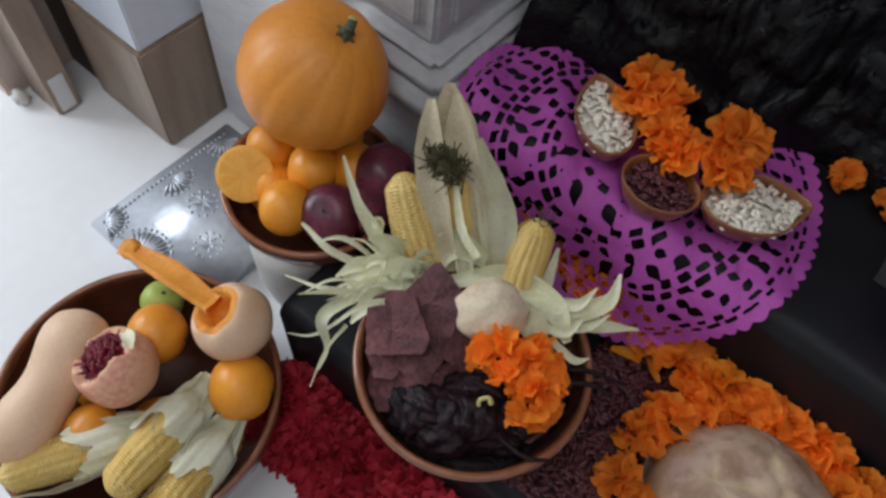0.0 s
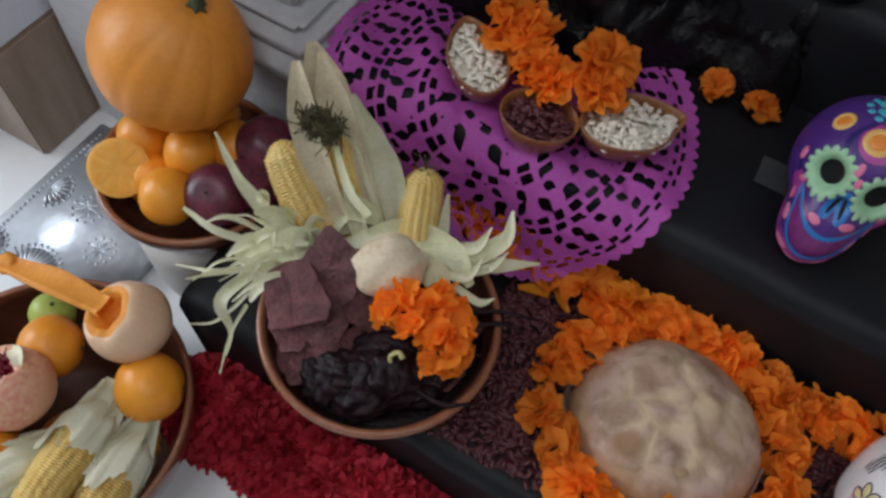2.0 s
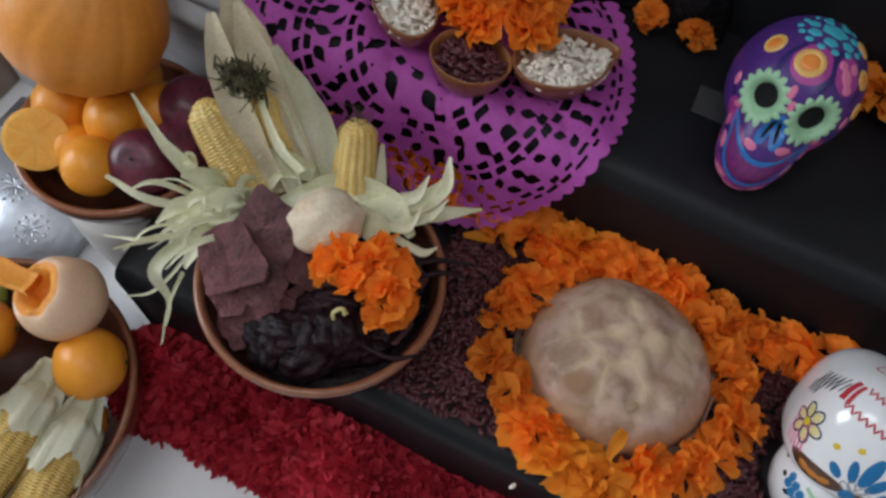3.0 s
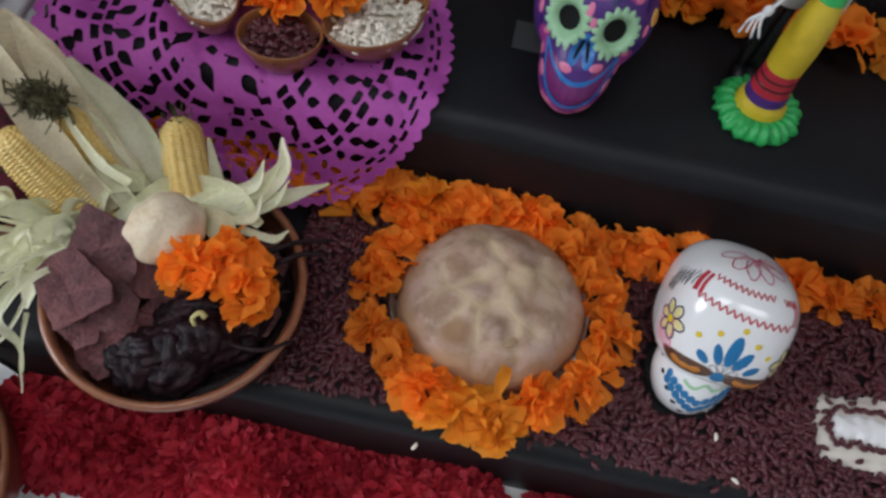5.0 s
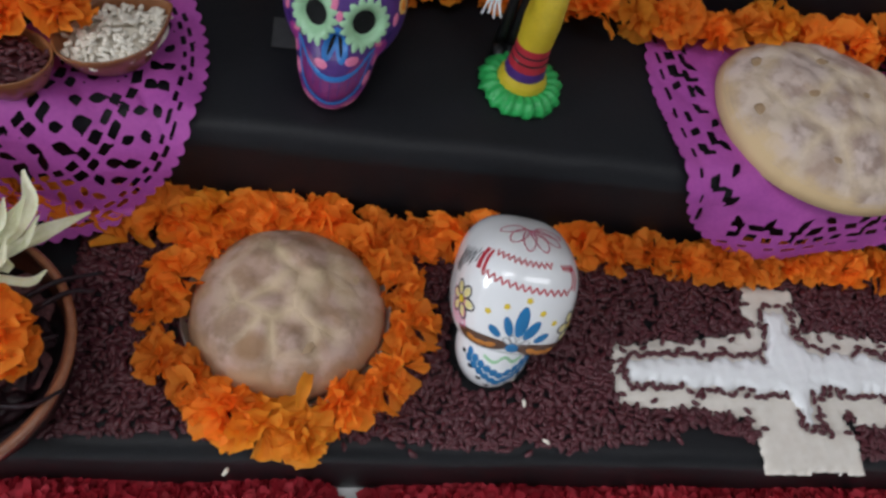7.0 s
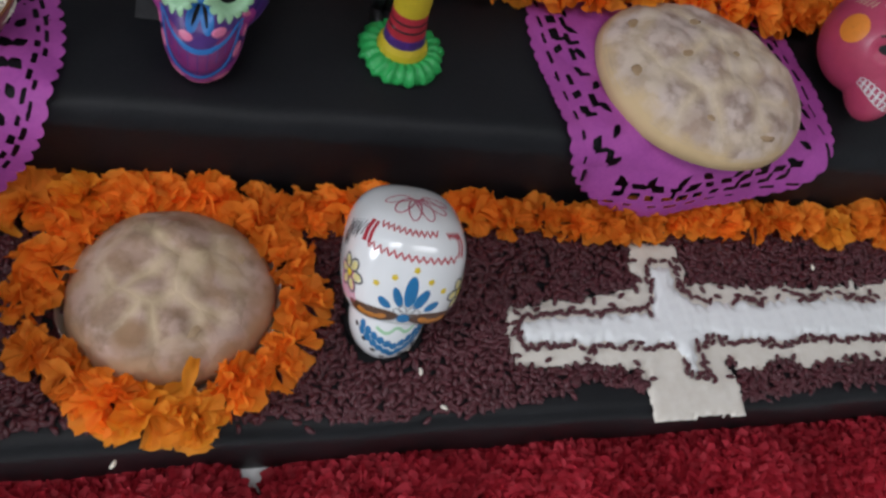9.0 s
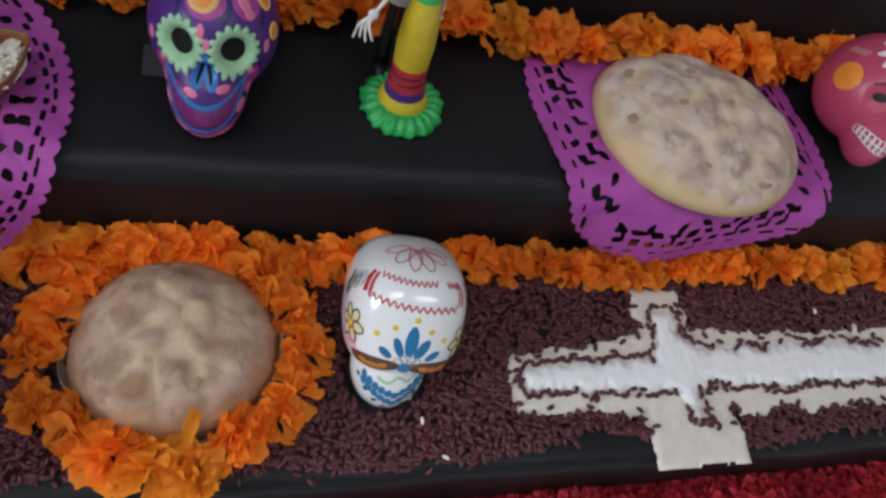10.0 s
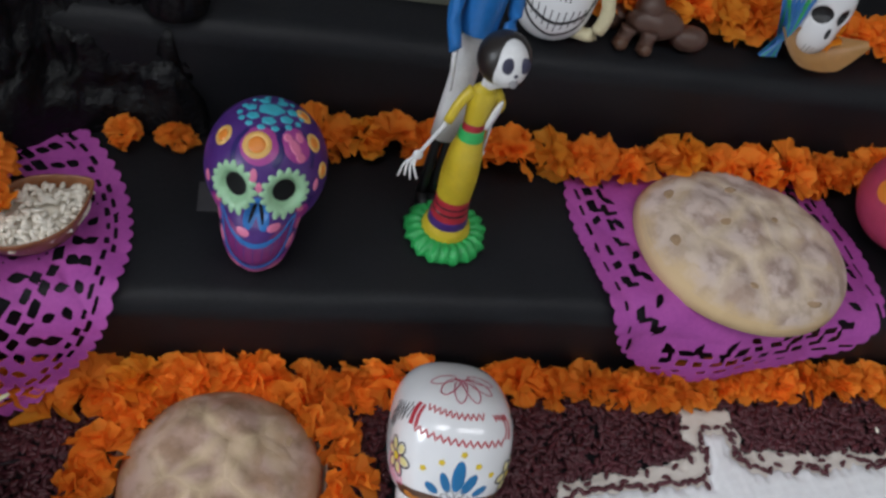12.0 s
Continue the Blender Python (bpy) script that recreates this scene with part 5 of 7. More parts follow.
# ---- loaves ----
def loaf(x, y, z, rx, ry, h, spin, mat, label, seed, knobs, foil=False, lean=0.0):
    o = thing("round_loaf", (x, y, z), label, "bread", "round loaves")
    n, rows = 96, 40
    q = np.linspace(0, 1, rows)
    a = np.linspace(0, 2 * np.pi, n, endpoint=False)
    Q, A = np.meshgrid(q, a, indexing="ij")
    X, Y = rx * Q * np.cos(A), ry * Q * np.sin(A)
    X, Y = X * (1 + 0.02 * np.cos(3 * A + seed)), Y * (1 + 0.02 * np.cos(2 * A + seed))
    H = h * np.sqrt(np.clip(1 - Q ** 3.2, 0, 1)) * 0.92 + 0.004
    P = np.stack([X, Y, 0 * X], -1).reshape(-1, 3)
    # strips of dough crossing on top
    for w in (0.5, 1.95):
        dd = np.abs(-np.sin(w) * X + np.cos(w) * Y + 0.01 * np.sin(X * 40 + seed))
        H += 0.0035 * np.exp(-(dd / 0.012) ** 2) * np.clip(1.1 - Q, 0, 1)
    H += (0.0016 * wav(P, 7, seed) + 0.0006 * wav(P, 24, seed + 1)).reshape(H.shape) * np.clip((1 - Q) * 6, 0, 1)
    g0 = np.random.RandomState(seed + 40)
    for _ in range(26):
        w, q = g0.uniform(0, 6.283), math.sqrt(g0.uniform(0, 1)) * 0.85
        dd = np.hypot(X - rx * q * math.cos(w), Y - ry * q * math.sin(w))
        H += 0.0030 * np.exp(-(dd / g0.uniform(0.012, 0.020)) ** 4)
    for kx, ky, kr in knobs:
        dd = np.hypot(X - kx, Y - ky)
        H -= 0.0016 * np.exp(-(dd / kr) ** 2)
    v = np.stack([X, Y, H], -1).reshape(-1, 3)
    under = np.stack([rx * 0.93 * np.cos(a), ry * 0.93 * np.sin(a), np.zeros(n)], 1)
    v = np.concatenate([v, under])
    m = np.array(Euler((lean, 0, spin)).to_matrix())
    top = part("crust", (v @ m.T + (x, y, z), lattice(n, rows + 1, True)), mat, o)
    for kx, ky, kr in knobs:
        p = np.array((kx, ky, 0.0))
        near = np.argmin(np.hypot(X - kx, Y - ky))
        p[2] = H.ravel()[near] - 0.0004
        g = ball(kr * 0.95, lambda d: 1 + 0.16 * wav(d, 1.0, seed), 20, 12, (1, 0.85, 0.07))
        part("knob", ((g[0] + p) @ m.T + (x, y, z), g[1]), BREADKNOB, top, "browned knob of dough")
    if foil:
        g = lathe([(1.0, 0.0), (1.045, 0.004), (1.055, 0.011), (1.04, 0.008), (0.97, 0.002)], 120)
        fv = g[0] * np.array((rx, ry, 1)) + (0, 0, 0.001)
        fv[:, :2] *= (1 + 0.014 * wav(fv, 25, 4))[:, None]
        fv[:, 2] += 0.002 * wav(fv, 30, 5)
        part("foil", (fv @ m.T + (x, y, z - 0.001), g[1]), FOIL, o, "crumpled foil under the loaf")
    return o


loaf(0.000, 0.161, Z1 + 0.005, 0.111, 0.104, 0.066, 0.2, CRUST, "round sugared sweet loaf inside a ring of paper marigolds", 1,
     ((0.01, -0.060, 0.009), (0.072, 0.012, 0.008)), True)
loaf(0.658, 0.400, Z2 + 0.006, 0.152, 0.128, 0.052, -0.33, CRUSTPALE, "broad pale sugared sweet loaf on purple paper", 5,
     ((-0.112, 0.027, 0.013), (-0.099, -0.046, 0.014), (-0.040, 0.0, 0.012), (0.079, -0.072, 0.013), (0.028, 0.027, 0.010), (-0.002, -0.078, 0.010), (-0.033, 0.060, 0.010)), lean=0.03)


# ---- painted skulls ----
class Skull:
    """A star-shaped skull: cranium and jaw, with dents; points are named by degrees to its right and up from its nose line."""

    def __init__(self, at, yaw, pitch, cran, jaw, jaw_at, dents, blend=0.012, floor=None):
        self.blend, self.floor = blend, floor
        self.c = np.array(at, float)
        y, p = radians(yaw), radians(pitch)
        self.fwd = np.array((math.sin(y) * math.cos(p), -math.cos(y) * math.cos(p), math.sin(p)))
        self.right = np.array((math.cos(y), math.sin(y), 0.0))
        self.up = np.cross(self.right, self.fwd)
        self.up = self.up if self.up[2] > 0 else -self.up
        self.cran, self.jaw, self.jaw_at, self.dents = np.array(cran), np.array(jaw), np.array(jaw_at), dents

    def radius(self, d):
        """d: local unit directions (right, fwd, up)."""
        r1 = 1 / np.sqrt(((d / self.cran) ** 2).sum(-1))
        if self.floor:
            # a cranium cut off below by a rounded ledge
            r1 = (np.abs(d / (0.965 * self.cran)) ** 2.7).sum(-1) ** (-1 / 2.7)
            r3 = self.floor / np.maximum(-d[..., 2], 1e-3)
            r1 = (r1 ** -16 + r3 ** -16) ** (-1 / 16)
        a = ((d / self.jaw) ** 2).sum(-1)
        b = (d * self.jaw_at / self.jaw ** 2).sum(-1)
        c = ((self.jaw_at / self.jaw) ** 2).sum() - 1
        disc = b * b - a * c
        r2 = np.where(disc > 0, (b + np.sqrt(np.maximum(disc, 0))) / a, 0)
        k = self.blend
        r = np.maximum(r1, r2) + np.maximum(k - np.abs(r1 - r2), 0) ** 2 / (4 * k)
        for az, el, w, depth in self.dents:
            q = self.local(np.array([az]), np.array([el]))[0]
            ang = np.degrees(np.arccos(np.clip(d @ q, -1, 1)))
            r = r - depth * np.exp(-(ang / w) ** 4)
        return r

    def local(self, az, el):
        a, e = np.radians(az), np.radians(el)
        return np.stack([np.sin(a) * np.cos(e), np.cos(a) * np.cos(e), np.sin(e)], -1)

    def world(self, d, off=0.0):
        p = d * (self.radius(d) + off)[..., None]
        return self.c + p[..., 0:1] * self.right + p[..., 1:2] * self.fwd + p[..., 2:3] * self.up

    def spot(self, az, el, off=0.0):
        return self.world(self.local(np.atleast_1d(np.array(az, float)), np.atleast_1d(np.array(el, float))), off)

    def near(self, az, el, dx, dy, off):
        """Points dx, dy degrees from a point of the shell, to its right and up, without stretching near the crown."""
        a, e = math.radians(az), math.radians(el)
        c = np.array((math.sin(a) * math.cos(e), math.cos(a) * math.cos(e), math.sin(e)))
        east = np.array((math.cos(a), -math.sin(a), 0.0))
        north = np.array((-math.sin(a) * math.sin(e), -math.cos(a) * math.sin(e), math.cos(e)))
        d = c + np.tan(np.radians(dx))[:, None] * east + np.tan(np.radians(dy))[:, None] * north
        return self.world(d / np.linalg.norm(d, axis=1, keepdims=True), off)

    def shell(self, nu=120, nv=84):
        d, f = sphere_dirs(nu, nv)
        return self.world(d), f

    def line(self, pts, w=1.5, off=0.0007, n=40, closed=False):
        p = spline([(a, b, 0) for a, b in (list(pts) + [pts[0]] if closed else pts)], n)[:, :2]
        return self.strip(p, w, off)

    def strip(self, p, w, off):
        t = np.gradient(p, axis=0)
        t /= np.linalg.norm(t, axis=1, keepdims=True) + 1e-9
        s = np.stack([-t[:, 1], t[:, 0]], 1) * w / 2
        rows = [self.spot(*(p + s * e).T, off * (1 if abs(e) < 0.9 else 0.4)) for e in (-1, 0, 1)]
        return np.stack(rows, 1).reshape(-1, 3), lattice(3, len(p))

    def zigzag(self, a0, a1, el0, el1, amp, teeth, w=1.3):
        t = np.linspace(0, 1, teeth * 6 + 1)
        p = np.stack([a0 + (a1 - a0) * t, el0 + (el1 - el0) * t + amp * (np.abs((t * teeth) % 1 - 0.5) * 4 - 1)], 1)
        return self.strip(p, w, 0.0007)

    def blot(self, az, el, ra, rb, turn=0.0, off=0.0007, lobes=0, lobe=0.2, rings=5, n=36):
        a = np.linspace(0, 2 * np.pi, n, endpoint=False)
        k = 1 + lobe * np.cos(lobes * a) if lobes else 1.0
        rows = []
        for q in np.linspace(0.02, 1, rings):
            x, y = ra * q * k * np.cos(a), rb * q * k * np.sin(a)
            c, s = math.cos(radians(turn)), math.sin(radians(turn))
            rows.append(self.near(az, el, c * x - s * y, s * x + c * y, off * (1 if q < 0.95 else 0.3)))
        return np.concatenate(rows), lattice(n, rings, True)

    def ring(self, az, el, r0, r1, lobes=0, lobe=0.15, off=0.001, n=64):
        a = np.linspace(0, 2 * np.pi, n, endpoint=False)
        rows = []
        for i, q in enumerate(np.linspace(0, 1, 5)):
            k = 1 + (lobe * np.abs(np.cos(lobes * a / 2)) if lobes and q > 0.5 else 0)
            rr = (r0 + (r1 - r0) * q) * k
            rows.append(self.near(az, el, rr * np.cos(a), rr * np.sin(a), off * (0.2, 1, 1.3, 1, 0.2)[i]))
        return np.concatenate(rows), lattice(n, 5, True)


def petals(s, az, el, r, n, ra, rb, turn=0.0):
    return joined(*[s.blot(az + r * math.cos(radians(turn + 360 * k / n)), el + r * math.sin(radians(turn + 360 * k / n)), ra, rb, turn + 360 * k / n) for k in range(n)])


def petal_outline(s, az, el, r, ra, rb, turn, w=1.0):
    a = np.linspace(0, 2 * np.pi, 24)
    c, q = math.cos(radians(turn)), math.sin(radians(turn))
    rows = []
    for k in (-0.5, 0.0, 0.5):
        x, y = r + (ra + k * w) * np.cos(a), (rb + k * w) * np.sin(a)
        rows.append(s.near(az, el, c * x - q * y, q * x + c * y, 0.0009 if k == 0 else 0.0004))
    return np.stack(rows, 1).reshape(-1, 3), lattice(3, 24)


# white glazed skull on the beans
P_INKW, P_STRAW, P_AMBER = paint("pen_ink", (0.06, 0.055, 0.06)), paint("straw_paint", (0.78, 0.68, 0.30)), paint("amber_paint", (0.55, 0.20, 0.03))
ws = Skull((0.246, 0.181, 0.206), -7, 36, (0.0700, 0.080, 0.0765), (0.0440, 0.046, 0.057), (-0.0055, 0.015, -0.0675), (), 0.009, 0.0535)
w = thing("ceramic_skull", (0.243, 0.15, Z1), "glossy white ceramic skull painted with flowers, on the beans", "skull ornament", "painted skulls")
part("shell", ws.shell(180, 140), CERAMIC, w)
P_SEA = paint("sea_blue_paint", (0.012, 0.17, 0.40))
for sg in (-1, 1):
    hollow = part("eye", ws.blot(26 * sg - 1, -26.5, 21, 7.5, 0, 0.0010), P_BROWN, w, "dark brown eye band under the brow")
    part("glint", joined(*[ws.blot(26 * sg - 1 + q * 8, -27.5 + (q % 2), 5.0, 3.2, 20 * q, 0.0017) for q in (-1, 0, 1)]), P_AMBER, hollow, "mottled orange eye glint")
part("forehead_frame", joined(ws.zigzag(-40, 20, 45, 45, 2.4, 10, 1.5), ws.zigzag(-44, 36, 28, 25, 2.4, 13, 1.5), ws.zigzag(30, 46, 43, 41, 2.4, 4, 1.5), ws.line([(46, 42), (47, 34), (43, 25)], 3.0), ws.line([(41, 41), (42, 34), (38, 26)], 2.0),
                              ws.line([(-50, 45), (-50, 37), (-48, 28)], 5), ws.line([(-44, 45), (-44, 37), (-42, 28)], 3.5)), P_RED, w, "zigzag red frame")
for t, ln in ((-162, 11), (-128, 13), (-100, 14), (-72, 14), (-42, 13), (-12, 11)):
    part("crown_petal", petal_outline(ws, 2, 88, ln + 5, ln, 5.5, t, 1.1), P_ROSE, w, "red outlined petal")
for t in (-150, -115, -55, -25):
    part("crown_tint", joined(*[ws.strip(np.array([(2 + q * math.cos(radians(t + k)) / 1.0, 84 - q * 0.9 * abs(math.sin(radians(t + k)))) for q in (4, 9, 14)]), 0.9, 0.0005) for k in (-8, 0, 8)]), P_PINK, w, "pink strokes at the petal's foot")
for q, ln, wd in ((-2, 6.5, 3.2), (-1, 9.5, 3.4), (0, 14, 5.2), (1, 10, 4.2), (2, 6.5, 3.4)):
    part("brow_petal", ws.blot(1 + q * 9.5, -1 - abs(q) * 6.0, ln, wd, 90 - q * 24), P_SEA, w, "blue petal")
part("brow_petal", ws.blot(0, -27, 5, 5.5, 0, 0.0016), P_SEA, w, "blue petal between the eyes")
part("brow_lace", joined(*[petal_outline(ws, 1, -24, 7, 5, 2.4, t, 0.9) for t in (30, 62, 118, 150)]), P_GREY, w, "grey pen loops")
for a, e in ((2, 18), (-14, 10), (15, 9), (-27, 2), (27, 1)):
    part("brow_dot", ws.blot(a, e, 2.4, 2.4, 0, 0.0007, 5, 0.15), P_YELLOW, w, "yellow dot")
for az, el in ((-54, -2), (49, -6)):
    bl = part("side_flower", petals(ws, az, el, 9.5, 6, 4.6, 3.2), P_STRAW, w, "pale yellow six-petalled flower")
    part("side_flower_line", joined(*[petal_outline(ws, az, el, 9.5, 6.4, 4.4, 60 * k, 1.5) for k in range(6)]), P_INKW, bl, "black outline")
    part("side_flower_heart", ws.blot(az, el, 4, 4, 0, 0.0010), P_YELLOW, bl, "yellow heart")
part("temple_scribble", joined(ws.zigzag(-84, -58, 26, 34, 8, 5, 1.5), ws.line([(-54, 40), (-55, 30)], 1.4, n=8), ws.zigzag(-86, -70, 16, 20, 6, 3, 1.4)), P_INKW, w, "dark pen scribble")
part("temple_scribble", ws.zigzag(60, 74, 34, 30, 6, 3, 1.3), P_INKW, w, "dark pen scribble")
part("cheek_hatch", joined(*[ws.line([(-70 + k * 4, 2), (-62 + k * 4, -26)], 1.8, n=12) for k in range(6)]), P_PINK, w, "pink hatching")
part("cheek_hatch", ws.blot(56, -26, 5, 8), P_MAGENTA, w, "magenta cheek patch")
for k in range(-5, 6):
    for r in (0, 1):
        part("tooth", ws.blot(k * 7.5, -55 - 6 * r + abs(k) * (1.6 + 0.5 * r), 2.6, 2.3, 20 * (k % 3 - 1)), P_SEA, w, "blue painted tooth")
part("moustache", joined(ws.line([(-22, -45), (-10, -47), (0, -44), (10, -47), (22, -45)], 1.8)), P_MINT, w, "green curl")
part("jaw_dot", joined(*[ws.blot(a, -69 + abs(a) * 0.42, 1.9, 1.2) for a in range(-70, 71, 12)]), P_BLACK, w, "black dots along the jaw")
wv, wf = lathe([(0, 0.0), (0.05, 0.0), (0.052, 0.006), (0.04, 0.008), (0, 0.008)], 40)
part("stand", (wv + (0.238, 0.139, Z1), wf), BLACKPAPER, w, "dark base")

# purple painted skull on the middle step
P_PLUM, P_INDIGO = paint("plum_paint", (0.20, 0.025, 0.16)), paint("indigo_paint", (0.022, 0.012, 0.13))
P_SUN = paint("sun_yellow_paint", (0.80, 0.47, 0.13))
P_SOOT = paint("soot_paint", (0.004, 0.004, 0.005), 0.95)
ps = Skull((0.036, 0.440, 0.352), -6, 27, (0.066, 0.078, 0.072), (0.039, 0.048, 0.052), (0, 0.034, -0.059),
           ((-22, -3, 13, 0.016), (22, -3, 13, 0.016), (0, -20, 7, 0.010)), 0.024)
p = thing("painted_skull", (0.034, 0.42, Z2), "purple skull with bright painted flowers on the black step", "skull ornament", "painted skulls")
part("shell", ps.shell(), P_VIOLET, p, "dark violet shell")
part("cheek", joined(ps.blot(-42, -28, 9, 12, 0, 0.0009), ps.blot(42, -28, 9, 12, 0, 0.0009), ps.blot(0, -62, 34, 11, 0, 0.0008)), P_MAGENTA, p, "magenta lower face")
for az in (-22, 22):
    part("eye_hollow", ps.blot(az, -3, 12, 11, 0, 0.0008), P_SOOT, p, "black eye hollow")
    part("eye_daisy", ps.ring(az, -3, 11, 17.5, 16, 0.26, 0.0022, n=96), P_MINT, p, "mint green scalloped ring")
ns = part("nose", joined(ps.blot(-4, -20, 5, 9.5, -16), ps.blot(4, -20, 5, 9.5, 16), ps.blot(0, -14, 4.5, 8)), P_BLUE, p, "blue nose")
part("nose_hole", joined(ps.blot(-3.2, -20, 1.7, 6.5, -16, 0.0016), ps.blot(3.2, -20, 1.7, 6.5, 16, 0.0016)), P_SOOT, ns)
part("grin", joined(ps.line([(-36, -24), (-20, -33), (0, -37), (20, -33), (36, -24)], 3, 0.0018), ps.line([(-36, -27), (-22, -46), (0, -53), (22, -46), (36, -27)], 3, 0.0018)), P_BLUE, p, "blue lip lines")
part("gum", joined(ps.blot(0, -43, 16, 7, 0, 0.0010), ps.blot(-19, -37, 10, 7, -40, 0.0009), ps.blot(19, -37, 10, 7, 40, 0.0009)), P_PLUM, p, "plum purple gums")
part("teeth", joined(*[ps.line([(a, -38 + abs(a) * 0.3), (a * 0.92, -50 + abs(a) * 0.5)], 1.2, 0.0016, n=8) for a in range(-28, 29, 7)]), P_VIOLET, p, "violet tooth lines")
spots = [(-5, 10, 3, 6, 0), (0, 2, 2.6, 4, 0), (-38, -20, 5, 3, 30), (38, -20, 5, 3, -30), (-9, -31, 4.5, 2.4, 0), (14, -28, 5, 2.6, 0), (-42, -36, 3, 5, 0), (42, -36, 3, 5, 0), (-33, -44, 4, 4, 20), (33, -44, 4, 4, -20),
         (-22, -58, 6, 3.4, 20), (22, -58, 6, 3.4, -20), (0, -63, 7, 3.4, 0), (52, 0, 4, 6, 0), (-52, -4, 4, 6, 0), (30, 34, 5, 8, 20), (38, 42, 4, 5, 0), (24, 42, 4, 4, 0), (34, 26, 5, 4, 0)]
for s in spots:
    part("pink_spot", ps.blot(*s, 0.0013), P_PINK, p)
part("brow_patch", joined(ps.blot(-4, 34, 15, 16), ps.blot(33, 36, 13, 15)), P_MAGENTA, p, "mauve patches on the brow")
for az, el, k in ((-6, 34, 1.0), (58, 36, 0.75), (64, 10, 0.7), (-46, 34, 0.8), (75, 60, 0.7)):
    sr = part("sun_ring", ps.ring(az, el, 6.0 * k, 11.5 * k, 0, 0, 0.0014), P_SUN, p, "pale yellow ring")
    part("sun_heart", ps.blot(az, el, 6.8 * k, 6.8 * k, 0, 0.0016), P_ORANGE, sr, "orange disc")
MOSAIC = [(0, 0, 10.5, 8.0)] + [(17.5 * math.cos(q), 14.5 * math.sin(q), 5.6, 4.2) for q in np.linspace(0.2, 6.48, 8)[:-1]]
MOSAIC += [(26 * math.cos(q), 22 * math.sin(q), 3.2, 2.6) for q in np.linspace(0, 6.283, 15)[:-1]]
for dx, dy, ra, rb in MOSAIC:
    q = ps.local(np.array([4.0]), np.array([71.0]))[0]
    east, north = np.array((1.0, -0.07, 0)), np.array((0.0, -0.945, 0.326))
    q = q + math.tan(radians(dx)) * east + math.tan(radians(dy)) * north
    q /= np.linalg.norm(q)
    part("mosaic", ps.blot(math.degrees(math.atan2(q[0], q[1])), math.degrees(math.asin(q[2])), ra, rb, 0, 0.0012, 5, 0.08), P_TEAL, p)
for pts, wd in (([(10, 18), (16, 30), (14, 44), (22, 52)], 3), ([(-24, 18), (-26, 32), (-20, 46)], 3), ([(-50, -10), (-44, -24), (-36, -40)], 2.2), ([(50, -10), (44, -24), (36, -40)], 2.2), ([(46, 16), (50, 30), (46, 46)], 3)):
    part("blue_curl", ps.line(pts, wd * 1.7), P_INDIGO, p)

# pink skull beyond the second loaf
ks = Skull((0.920, 0.447, 0.350), -16, 34, (0.073, 0.080, 0.076), (0.030, 0.040, 0.047), (0.010, 0.036, -0.054), ((-22, -3, 11, 0.008), (22, -3, 11, 0.008)), 0.026)
k = thing("painted_skull", (0.985, 0.44, Z2), "rose pink skull with white petals on the black step", "skull ornament", "painted skulls")
part("shell", ks.shell(), P_ROSE, k, "rose pink shell")
for a in (-22, 22):
    part("eye", ks.blot(a, -3, 8, 5), P_BLACK, k, "black painted eye")
part("brow", joined(ks.line([(-34, 7), (-22, 11), (-10, 7)], 2), ks.line([(34, 7), (22, 11), (10, 7)], 2)), P_BLACK, k)
for t in (200, 235, 270, 305, 340, 160):
    part("forehead_petal", ks.blot(-18 + 17 * math.cos(radians(t)), 46 + 14 * math.sin(radians(t)), 12, 3.8, t), P_WHITE, k, "white petal")
part("cheek", ks.blot(-62, 6, 16, 15), P_ORANGE, k, "orange patch on the temple")
part("teeth", joined(*[petal_outline(ks, a - 8, -38 - 5 * r, 0, 3, 2.6, 0, 0.9) for a in range(-18, 19, 6) for r in (0, 1)]), P_WHITE, k, "white outlined teeth")
for q in range(5):
    part("temple_mark", ks.line([(-84 + q * 6, 30), (-80 + q * 6, 38)], 1.1, n=8), P_CREAM, k, "cream stroke")


# ---- figurines: each one plain mesh ----
P_DRESS = paint("dress_yellow_paint", (0.66, 0.49, 0.03))
P_INK, P_HAIR = paint("ink_paint", (0.035, 0.035, 0.07)), paint("black_hair_paint", (0.018, 0.014, 0.012))

